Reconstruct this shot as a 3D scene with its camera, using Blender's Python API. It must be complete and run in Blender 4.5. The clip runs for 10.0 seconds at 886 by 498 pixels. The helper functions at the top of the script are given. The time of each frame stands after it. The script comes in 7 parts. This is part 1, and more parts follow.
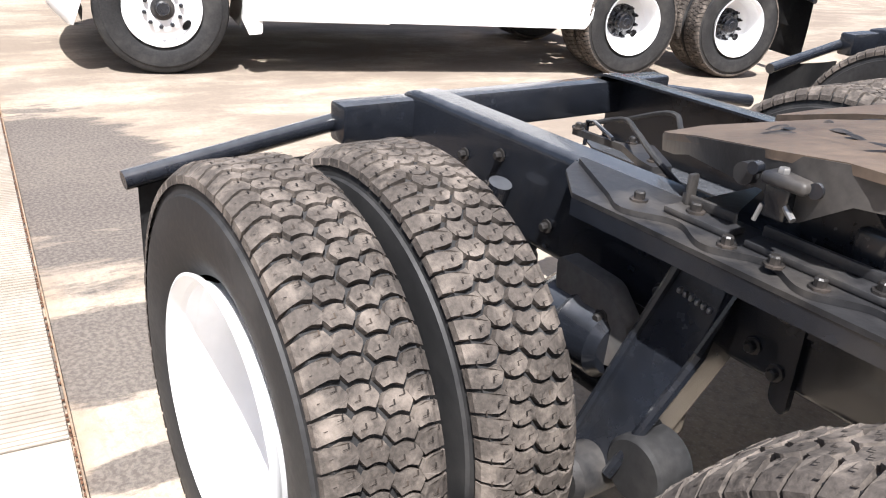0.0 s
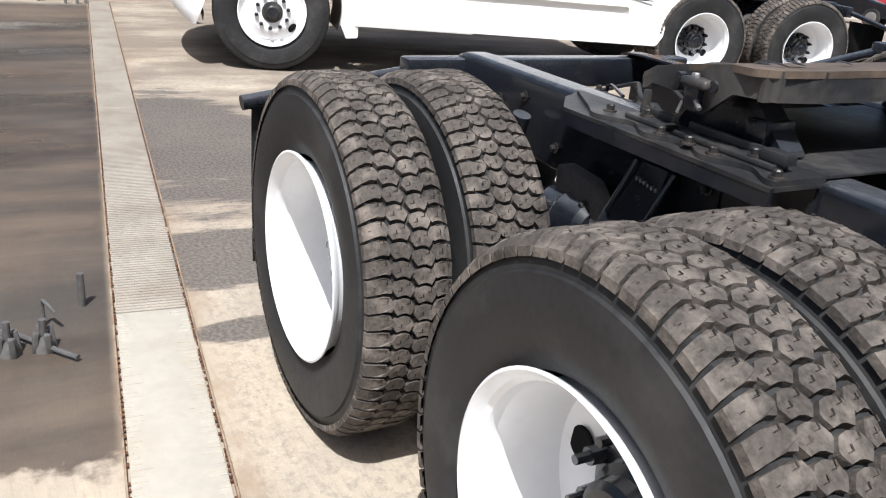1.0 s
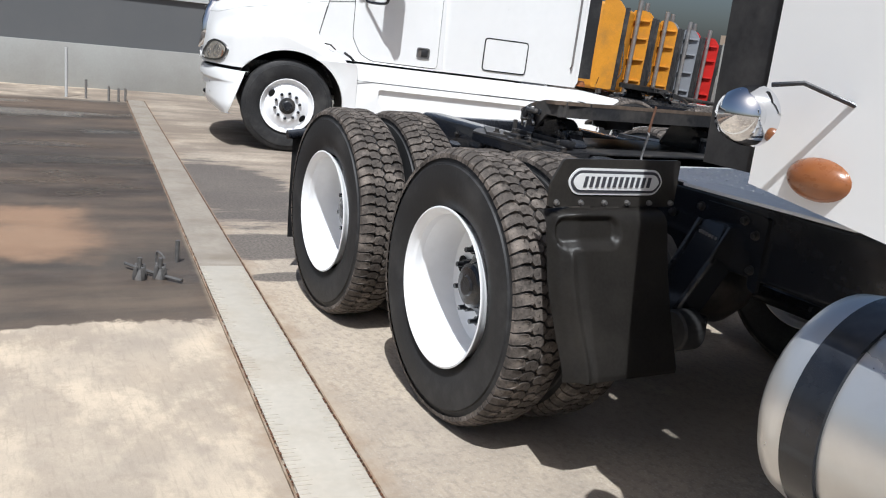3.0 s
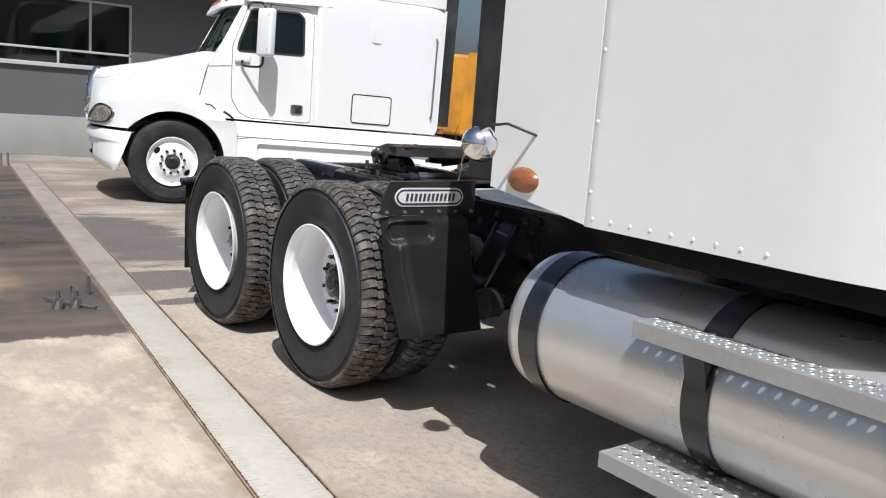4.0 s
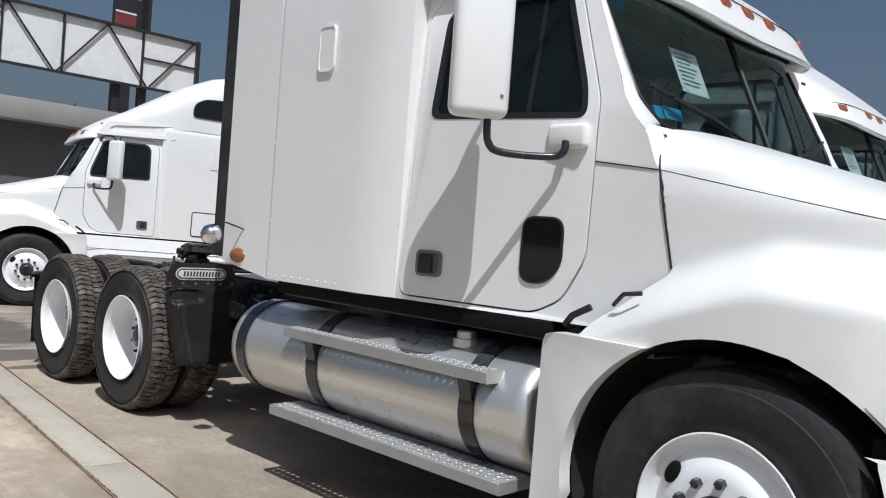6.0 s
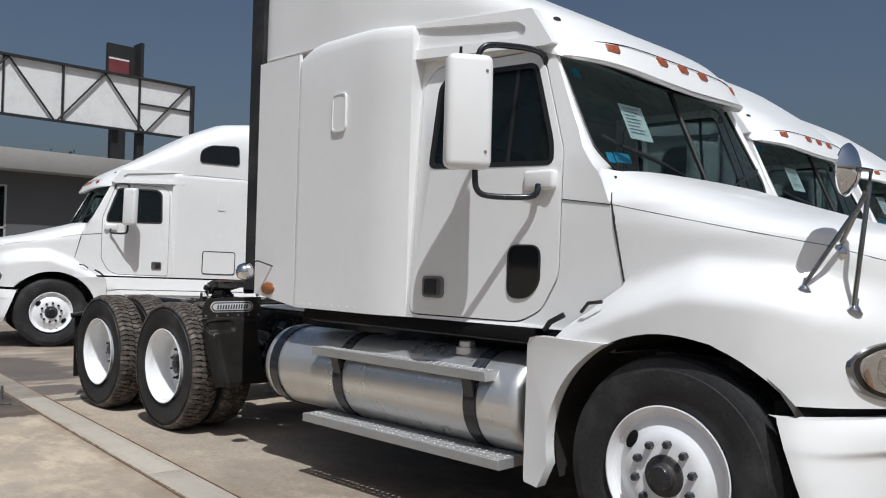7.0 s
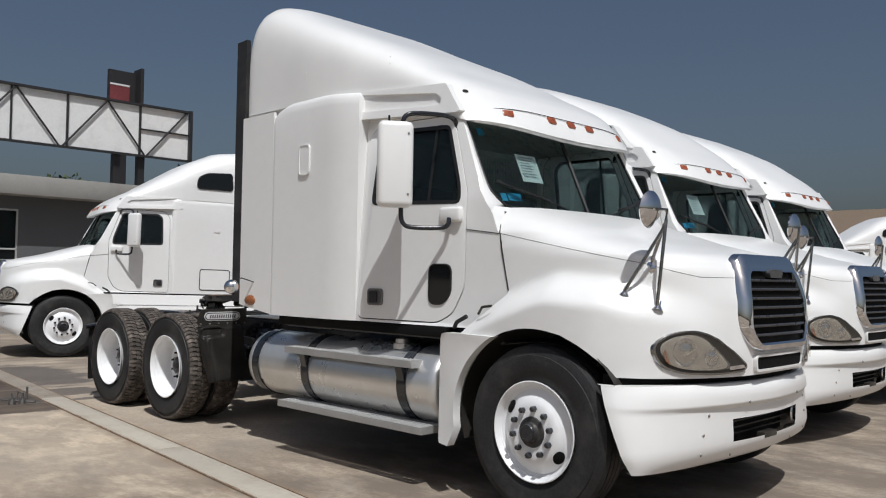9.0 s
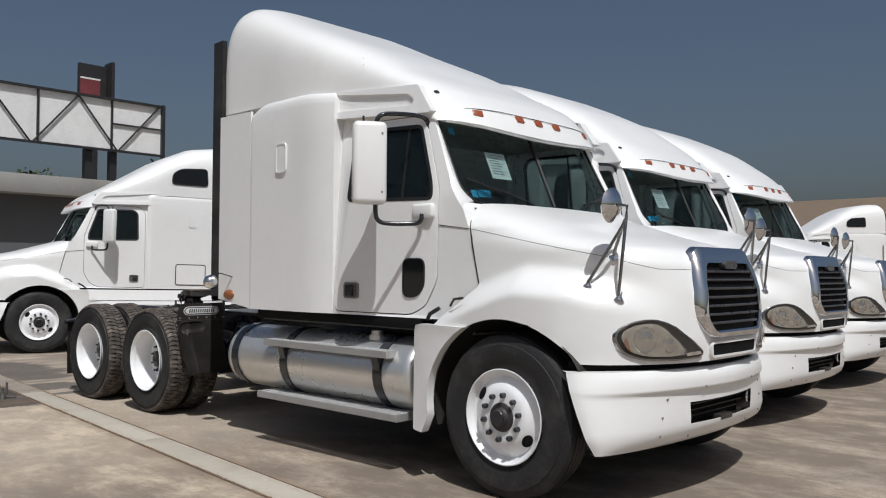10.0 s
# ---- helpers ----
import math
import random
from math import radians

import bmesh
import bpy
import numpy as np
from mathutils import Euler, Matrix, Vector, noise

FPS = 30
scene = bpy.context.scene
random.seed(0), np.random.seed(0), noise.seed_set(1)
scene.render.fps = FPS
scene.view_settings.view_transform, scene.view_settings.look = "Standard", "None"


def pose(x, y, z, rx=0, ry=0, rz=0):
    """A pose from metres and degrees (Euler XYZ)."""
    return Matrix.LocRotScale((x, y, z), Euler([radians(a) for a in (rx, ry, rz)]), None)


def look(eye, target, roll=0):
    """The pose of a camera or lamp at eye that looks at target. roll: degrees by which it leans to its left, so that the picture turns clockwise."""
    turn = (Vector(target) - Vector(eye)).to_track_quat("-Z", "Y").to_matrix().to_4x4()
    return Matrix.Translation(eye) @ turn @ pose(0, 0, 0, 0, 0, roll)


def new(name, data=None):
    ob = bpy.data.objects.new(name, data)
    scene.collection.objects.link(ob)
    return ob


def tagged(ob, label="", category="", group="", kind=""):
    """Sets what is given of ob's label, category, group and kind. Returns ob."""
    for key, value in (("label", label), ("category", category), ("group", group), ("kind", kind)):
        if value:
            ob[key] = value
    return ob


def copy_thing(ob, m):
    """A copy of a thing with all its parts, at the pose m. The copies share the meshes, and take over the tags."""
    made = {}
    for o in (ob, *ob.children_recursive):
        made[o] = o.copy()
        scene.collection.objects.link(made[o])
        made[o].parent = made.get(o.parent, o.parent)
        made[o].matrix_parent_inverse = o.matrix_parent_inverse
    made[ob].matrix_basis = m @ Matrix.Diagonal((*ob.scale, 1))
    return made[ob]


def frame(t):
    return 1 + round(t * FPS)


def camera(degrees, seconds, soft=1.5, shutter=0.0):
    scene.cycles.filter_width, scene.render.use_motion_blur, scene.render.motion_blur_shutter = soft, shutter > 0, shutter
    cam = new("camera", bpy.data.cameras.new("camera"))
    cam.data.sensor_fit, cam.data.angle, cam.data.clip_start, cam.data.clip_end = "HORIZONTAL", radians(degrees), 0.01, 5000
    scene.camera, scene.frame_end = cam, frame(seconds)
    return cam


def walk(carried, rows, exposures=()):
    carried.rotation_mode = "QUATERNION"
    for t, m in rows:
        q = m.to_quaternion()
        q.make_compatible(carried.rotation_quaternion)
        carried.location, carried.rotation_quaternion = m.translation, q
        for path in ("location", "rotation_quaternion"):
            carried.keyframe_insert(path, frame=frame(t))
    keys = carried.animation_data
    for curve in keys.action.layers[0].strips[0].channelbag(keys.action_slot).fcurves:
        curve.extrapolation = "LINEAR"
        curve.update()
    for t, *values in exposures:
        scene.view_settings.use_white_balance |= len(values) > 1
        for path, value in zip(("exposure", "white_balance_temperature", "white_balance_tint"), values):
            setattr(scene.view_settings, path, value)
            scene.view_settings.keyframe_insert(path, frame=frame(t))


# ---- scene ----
cam = camera(56.0, 10.0, soft=1.1)
PATH = [
    (0, (1.373, -1.728, 1.517), (-0.113, -0.654, 0.717), 4.1),
    (0.5, (1.724, -1.863, 1.442), (0.166, -0.896, 0.643), 6.0),
    (1, (2.064, -1.968, 1.434), (0.448, -1.056, 0.687), 5.0),
    (1.5, (2.433, -2.151, 1.418), (0.82, -1.179, 0.745), 4.9),
    (2, (2.876, -2.324, 1.42), (1.167, -1.444, 0.867), 8.5),
    (2.2, (3.045, -2.4, 1.404), (1.335, -1.514, 0.867), 7.4),
    (3.5, (4.299, -2.947, 1.375), (2.645, -1.898, 0.967), 5.5),
    (4, (4.799, -3.163, 1.417), (3.227, -1.973, 1.079), 4.3),
    (4.5, (5.313, -3.336, 1.395), (3.751, -2.114, 1.142), 4.0),
    (5, (5.872, -3.634, 1.43), (4.511, -2.172, 1.341), 4.7),
    (5.2, (6.036, -3.684, 1.416), (4.707, -2.189, 1.387), 5.3),
    (6.3, (7.144, -4.046, 1.381), (5.711, -2.651, 1.35), 4.0),
    (6.5, (7.153, -4.24, 1.38), (5.791, -2.776, 1.411), 2.2),
    (7, (7.545, -4.463, 1.395), (6.138, -3.042, 1.428), 1.5),
    (7.5, (7.898, -4.651, 1.394), (6.493, -3.229, 1.445), 1.4),
    (8, (8.242, -4.82, 1.414), (6.84, -3.394, 1.463), 1.1),
    (8.5, (8.556, -4.963, 1.419), (7.128, -3.563, 1.452), 1.6),
    (9, (8.796, -5.114, 1.407), (7.389, -3.693, 1.475), 0.9),
    (9.5, (8.92, -5.23, 1.425), (7.537, -3.786, 1.472), 0.5),
    (10, (8.973, -5.278, 1.417), (7.61, -3.815, 1.467), 0.4),
]
EXPOSURES = [(0.0, 1.20, 6240, 12), (0.5, 0.84, 6120, 11), (1.0, 0.53, 6060, 9), (2.0, 0.22, 5980, 9), (3.5, 0.16, 5900, 8), (4.5, 0.14, 5910, 8), (5.0, 0.03, 5920, 8), (6.5, -0.30, 5980, 8), (7.5, -0.42, 6090, 9), (10.0, -0.45, 6190, 9)]
walk(cam, [(t, look(eye, target, roll)) for t, eye, target, roll in PATH], EXPOSURES)

# ---- light ----
SUN_DIR = Vector((0.48, -0.30, 1.0)).normalized()
world = bpy.data.worlds.new("sky")
scene.world = world
world.use_nodes = True
_wn = world.node_tree.nodes
_bg = _wn["Background"]
_sky = _wn.new("ShaderNodeTexSky")
_sky.sky_type, _sky.sun_disc = "NISHITA", False
_sky.sun_elevation = math.asin(SUN_DIR.z)
_sky.sun_rotation = math.atan2(SUN_DIR.x, SUN_DIR.y)
_sky.air_density, _sky.dust_density, _sky.ozone_density = 1.0, 4.4, 1.0
_bg.inputs["Strength"].default_value = 0.068
world.node_tree.links.new(_sky.outputs["Color"], _bg.inputs["Color"])
_sun = bpy.data.lights.new("sun", "SUN")
_sun.energy, _sun.angle, _sun.color = 4.5, radians(0.53), (1.0, 0.975, 0.935)
sun_ob = new("sun", _sun)
sun_ob.matrix_world = look(SUN_DIR * 60, (0, 0, 0))


# ---- materials ----
def nodes_of(m):
    m.use_nodes = True
    return m.node_tree.nodes, m.node_tree.links, m.node_tree.nodes["Principled BSDF"]


def mat(name, base, rough=0.5, metal=0.0, vary=0.1, scale=3.0, fine=40.0, bump=0.0, coat=0.0, dirt=None, dirt_amount=0.0, dirt_scale=2.0, rand=0.0, spec=0.5, top_sheen=None, top_sheen_amount=0.5):
    """Surface with two scales of variation, an optional dirt colour in patches, and fine relief."""
    m = bpy.data.materials.new(name)
    n, l, b = nodes_of(m)
    co = n.new("ShaderNodeTexCoord")
    big, small = n.new("ShaderNodeTexNoise"), n.new("ShaderNodeTexNoise")
    big.inputs["Scale"].default_value, small.inputs["Scale"].default_value = scale, fine
    big.inputs["Detail"].default_value, small.inputs["Detail"].default_value = 5, 3
    for t in (big, small):
        l.new(co.outputs["Object"], t.inputs["Vector"])
    add = n.new("ShaderNodeMath"); add.operation = "ADD"
    l.new(big.outputs["Fac"], add.inputs[0]); l.new(small.outputs["Fac"], add.inputs[1])
    ramp = n.new("ShaderNodeMapRange")
    ramp.inputs["From Min"].default_value, ramp.inputs["From Max"].default_value = 0.6, 1.4
    ramp.inputs["To Min"].default_value, ramp.inputs["To Max"].default_value = 1 - vary, 1 + vary
    l.new(add.outputs[0], ramp.inputs["Value"])
    mul = n.new("ShaderNodeVectorMath"); mul.operation = "SCALE"
    mul.inputs[0].default_value = base
    l.new(ramp.outputs[0], mul.inputs["Scale"])
    colour = mul.outputs[0]
    if rand:
        info = n.new("ShaderNodeObjectInfo")
        rr = n.new("ShaderNodeMapRange")
        rr.inputs["To Min"].default_value, rr.inputs["To Max"].default_value = 1 - rand, 1 + rand
        l.new(info.outputs["Random"], rr.inputs["Value"])
        m2 = n.new("ShaderNodeVectorMath"); m2.operation = "SCALE"
        l.new(colour, m2.inputs[0]); l.new(rr.outputs[0], m2.inputs["Scale"])
        colour = m2.outputs[0]
    if dirt:
        d = n.new("ShaderNodeTexNoise")
        d.inputs["Scale"].default_value, d.inputs["Detail"].default_value, d.inputs["Roughness"].default_value = dirt_scale, 8, 0.65
        l.new(co.outputs["Object"], d.inputs["Vector"])
        r2 = n.new("ShaderNodeMapRange")
        r2.inputs["From Min"].default_value, r2.inputs["From Max"].default_value = 0.48, 0.72
        r2.inputs["To Max"].default_value = dirt_amount
        l.new(d.outputs["Fac"], r2.inputs["Value"])
        mx = n.new("ShaderNodeMix"); mx.data_type = "RGBA"
        l.new(r2.outputs[0], mx.inputs["Factor"])
        l.new(colour, mx.inputs["A"])
        mx.inputs["B"].default_value = (*dirt, 1)
        colour = mx.outputs["Result"]
    if top_sheen:
        # lighter tone painted on level faces, imitating the sky's sheen
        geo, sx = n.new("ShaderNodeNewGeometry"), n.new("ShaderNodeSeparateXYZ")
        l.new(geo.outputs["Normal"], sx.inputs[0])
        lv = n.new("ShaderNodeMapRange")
        lv.inputs["From Min"].default_value, lv.inputs["From Max"].default_value, lv.inputs["To Max"].default_value = 0.55, 0.95, top_sheen_amount
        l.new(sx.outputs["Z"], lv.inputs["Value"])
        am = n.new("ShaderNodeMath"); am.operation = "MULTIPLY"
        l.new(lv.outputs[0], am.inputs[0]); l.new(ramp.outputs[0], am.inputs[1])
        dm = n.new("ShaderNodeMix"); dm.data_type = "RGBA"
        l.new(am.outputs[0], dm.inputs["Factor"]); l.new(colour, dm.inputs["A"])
        dm.inputs["B"].default_value = (*top_sheen, 1)
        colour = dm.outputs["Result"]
    l.new(colour, b.inputs["Base Color"])
    rv = n.new("ShaderNodeMapRange")
    rv.inputs["From Min"].default_value, rv.inputs["From Max"].default_value = 0.6, 1.4
    rv.inputs["To Min"].default_value, rv.inputs["To Max"].default_value = max(0.02, rough * 0.8), min(1, rough * 1.2)
    l.new(add.outputs[0], rv.inputs["Value"]); l.new(rv.outputs[0], b.inputs["Roughness"])
    b.inputs["Metallic"].default_value = metal
    b.inputs["Specular IOR Level"].default_value = spec
    if coat:
        b.inputs["Coat Weight"].default_value, b.inputs["Coat Roughness"].default_value = coat, 0.08
    if bump:
        bp = n.new("ShaderNodeBump")
        bp.inputs["Strength"].default_value, bp.inputs["Distance"].default_value = bump, 0.004
        l.new(small.outputs["Fac"], bp.inputs["Height"]); l.new(bp.outputs[0], b.inputs["Normal"])
    return m


PAINT = mat("white truck paint", (0.84, 0.84, 0.83), 0.34, vary=0.025, scale=1.2, fine=12, coat=0.3, dirt=(0.62, 0.6, 0.56), dirt_amount=0.14, dirt_scale=1.5)
WHEELPAINT = mat("white wheel enamel", (0.86, 0.87, 0.885), 0.33, vary=0.03, scale=4, fine=30, coat=0.2, dirt=(0.5, 0.46, 0.41), dirt_amount=0.10, dirt_scale=6)
# the enamel's level faces get a painted bluish sky sheen
BLACK = mat("black chassis enamel", (0.013, 0.015, 0.020), 0.24, vary=0.4, scale=3, fine=25, bump=0.1, coat=0.25, top_sheen=(0.10, 0.105, 0.115), top_sheen_amount=0.6, dirt=(0.06, 0.056, 0.052), dirt_amount=0.2, dirt_scale=5)
GREASE = mat("greasy dusty steel", (0.024, 0.022, 0.021), 0.45, vary=0.5, scale=5, fine=40, bump=0.5, dirt=(0.13, 0.10, 0.08), dirt_amount=0.8, dirt_scale=3)
PLASTIC = mat("black moulded plastic", (0.034, 0.031, 0.028), 0.36, vary=0.2, scale=4, fine=90, bump=0.1, dirt=(0.085, 0.075, 0.063), dirt_amount=0.4, spec=0.25)
RUBBER = mat("tyre sidewall rubber", (0.029, 0.029, 0.030), 0.55, vary=0.4, scale=4, fine=60, bump=0.12, dirt=(0.082, 0.078, 0.074), dirt_amount=0.6, dirt_scale=4, spec=0.25)
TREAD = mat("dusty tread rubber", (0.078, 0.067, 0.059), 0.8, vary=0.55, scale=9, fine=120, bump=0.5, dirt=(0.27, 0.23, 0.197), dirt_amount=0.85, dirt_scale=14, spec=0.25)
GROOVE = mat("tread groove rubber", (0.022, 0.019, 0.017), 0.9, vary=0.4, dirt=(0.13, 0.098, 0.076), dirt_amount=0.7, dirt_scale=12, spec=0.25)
ALU = mat("brushed tank aluminium", (0.72, 0.72, 0.71), 0.30, metal=0.72, vary=0.03, scale=2.5, fine=9, bump=0.0, dirt=(0.50, 0.48, 0.45), dirt_amount=0.35, dirt_scale=3)
STEP = mat("stamped step aluminium", (0.42, 0.42, 0.415), 0.5, metal=0.5, vary=0.12, scale=8, fine=60, bump=0.2)
CHROME = mat("chrome", (0.8, 0.81, 0.83), 0.06, metal=1, vary=0.03, scale=4, fine=30)
STEEL = mat("dull steel", (0.35, 0.34, 0.33), 0.45, metal=0.8, vary=0.25, scale=8, fine=50, dirt=(0.2, 0.12, 0.08), dirt_amount=0.5)
FIFTH = mat("rusty greasy coupling plate", (0.125, 0.092, 0.068), 0.55, metal=0.1, vary=0.4, scale=5, fine=40, bump=0.4, dirt=(0.045, 0.034, 0.028), dirt_amount=0.6, dirt_scale=4)
DUSTSTEEL = mat("dusty black steel", (0.028, 0.028, 0.03), 0.42, metal=0.1, vary=0.4, scale=6, fine=40, bump=0.3, dirt=(0.10, 0.09, 0.08), dirt_amount=0.8, dirt_scale=5)
ANCHORSTEEL = mat("weathered grey steel", (0.13, 0.125, 0.12), 0.6, metal=0.3, vary=0.35, scale=12, fine=60, bump=0.3, dirt=(0.2, 0.13, 0.09), dirt_amount=0.4)
RUST = mat("pale rusty steel", (0.25, 0.17, 0.11), 0.85, vary=0.45, scale=9, fine=70, bump=0.4, dirt=(0.42, 0.37, 0.3), dirt_amount=0.7, dirt_scale=7)
RUSTDARK = mat("dark red rust", (0.12, 0.055, 0.03), 0.9, vary=0.5, scale=14, fine=90, bump=0.4)
GRATE = mat("weathered grating steel", (0.46, 0.42, 0.355), 0.7, metal=0.0, vary=0.1, scale=2, fine=30, dirt=(0.33, 0.27, 0.20), dirt_amount=0.55, dirt_scale=2.2)
OLDGRATE = mat("brown stained grating", (0.37, 0.33, 0.28), 0.75, metal=0.1, vary=0.2, scale=3, fine=40, dirt=(0.24, 0.195, 0.15), dirt_amount=0.7, dirt_scale=2.5)
# near-black that paints shade into gaps, holes and under the cab
DARK = mat("near-black cavity shade", (0.007, 0.007, 0.007), 0.85, vary=0.2, spec=0.15)
SEAL = mat("black rubber seal", (0.012, 0.012, 0.012), 0.5, vary=0.2)
SEAT = mat("grey cab upholstery", (0.16, 0.165, 0.17), 0.85, vary=0.15, bump=0.3)
HEADLINER = mat("pale cab lining", (0.42, 0.42, 0.4), 0.9, vary=0.1)
HANDLE = mat("grey handle metal", (0.22, 0.22, 0.22), 0.4, metal=0.6, vary=0.15, scale=12, fine=60)
LEGCHROME = mat("worn chrome", (0.34, 0.34, 0.34), 0.2, metal=1, vary=0.2, scale=12, fine=50)
BARCHROME = mat("dark plated bars", (0.10, 0.102, 0.108), 0.3, metal=0.6, vary=0.2, scale=6, fine=30)
DECK = mat("bright deck plate", (0.78, 0.78, 0.77), 0.5, metal=0.2, vary=0.1, scale=5, fine=40)
MARKER = mat("brick red marker lens", (0.30, 0.075, 0.03), 0.3, vary=0.2, scale=20, fine=60, coat=0.3)
AMBERDIRTY = mat("faded amber lens", (0.27, 0.095, 0.03), 0.3, vary=0.2, coat=0.4)
REDPAINT = mat("red truck paint", (0.5, 0.025, 0.02), 0.35, vary=0.12, coat=0.3)
YELLOW = mat("yellow truck paint", (0.62, 0.27, 0.025), 0.4, vary=0.15, coat=0.2, dirt=(0.25, 0.15, 0.06), dirt_amount=0.5)
GREYPAINT = mat("grey truck paint", (0.24, 0.25, 0.27), 0.4, vary=0.12, coat=0.2)
WALLGREY = mat("grey painted render", (0.115, 0.118, 0.122), 0.85, vary=0.07, scale=0.8, fine=30, bump=0.15, dirt=(0.16, 0.155, 0.15), dirt_amount=0.3, dirt_scale=0.7)
PLINTH = mat("pale painted plinth", (0.34, 0.34, 0.32), 0.85, vary=0.07, scale=0.9, fine=30, bump=0.15, dirt=(0.24, 0.22, 0.2), dirt_amount=0.4, dirt_scale=0.8)
FASCIA = mat("concrete fascia", (0.33, 0.32, 0.3), 0.85, vary=0.08, scale=0.7, fine=20, dirt=(0.2, 0.19, 0.17), dirt_amount=0.5, dirt_scale=0.9)
WHITEWALL = mat("whitewashed wall", (0.66, 0.65, 0.62), 0.85, vary=0.06, scale=0.6, fine=20, dirt=(0.45, 0.42, 0.38), dirt_amount=0.4)
BOARD = mat("white billboard sheet", (0.8, 0.8, 0.79), 0.6, vary=0.05, scale=0.5, fine=15, dirt=(0.45, 0.44, 0.42), dirt_amount=0.3)
BOARDSTEEL = mat("dark billboard steel", (0.02, 0.02, 0.022), 0.55, vary=0.3)
BEIGE = mat("beige far wall", (0.42, 0.33, 0.25), 0.85, vary=0.08, scale=0.3, fine=8)
SIGNRED = mat("faded maroon sign", (0.17, 0.035, 0.04), 0.6, vary=0.3, scale=1.5, fine=12)
BANNER = mat("red banner", (0.42, 0.03, 0.04), 0.6, vary=0.12)
WHITE = mat("plain white print", (0.75, 0.75, 0.75), 0.5, vary=0.03)
PAPER = mat("white paper", (0.8, 0.8, 0.78), 0.7, vary=0.03)
STICKER = mat("blue sticker", (0.05, 0.35, 0.6), 0.4, vary=0.15)
INK = mat("dark print", (0.05, 0.05, 0.06), 0.6, vary=0.1)
LEAF = mat("dusty leaves", (0.055, 0.085, 0.03), 0.7, vary=0.4, scale=2, fine=15)
BARK = mat("bark", (0.12, 0.09, 0.065), 0.9, vary=0.3)
CARPAINT = mat("black car paint", (0.012, 0.012, 0.014), 0.2, vary=0.1, coat=0.8)
FRAMEALU = mat("pale window frame", (0.5, 0.5, 0.49), 0.5, vary=0.05)
BLIND = mat("window blind", (0.3, 0.3, 0.28), 0.8, vary=0.06)


def glass_mat(name, tint, rough=0.03, see=0.5, pass_tint=(0.75, 0.85, 0.85)):
    """Tinted pane: glossy over a partly clear, tinted sheet."""
    m = bpy.data.materials.new(name)
    n, l, b = nodes_of(m)
    b.inputs["Base Color"].default_value = (*tint, 1)
    b.inputs["Roughness"].default_value = rough
    b.inputs["IOR"].default_value = 1.5
    t = n.new("ShaderNodeBsdfTransparent")
    t.inputs["Color"].default_value = (*pass_tint, 1)
    mix = n.new("ShaderNodeMixShader")
    mix.inputs["Fac"].default_value = see
    l.new(b.outputs[0], mix.inputs[1]); l.new(t.outputs[0], mix.inputs[2])
    l.new(mix.outputs[0], n["Material Output"].inputs["Surface"])
    return m


GLASS = glass_mat("windscreen glass", (0.04, 0.055, 0.058), 0.02, 0.84)
SIDEGLASS = glass_mat("side window glass", (0.008, 0.012, 0.012), 0.02, 0.45)
CLEAR = glass_mat("clear lamp cover", (0.30, 0.29, 0.27), 0.06, 0.80, (1.0, 0.98, 0.95))
BLACKGLASS = mat("black glass", (0.006, 0.007, 0.008), 0.05, vary=0.05)
LENSMAT = mat("clouded headlamp", (0.42, 0.40, 0.36), 0.12, metal=0.25, vary=0.25, scale=9, fine=24, coat=0.8)
MIRROR = mat("mirror glass", (0.75, 0.77, 0.8), 0.02, metal=1, vary=0.02)


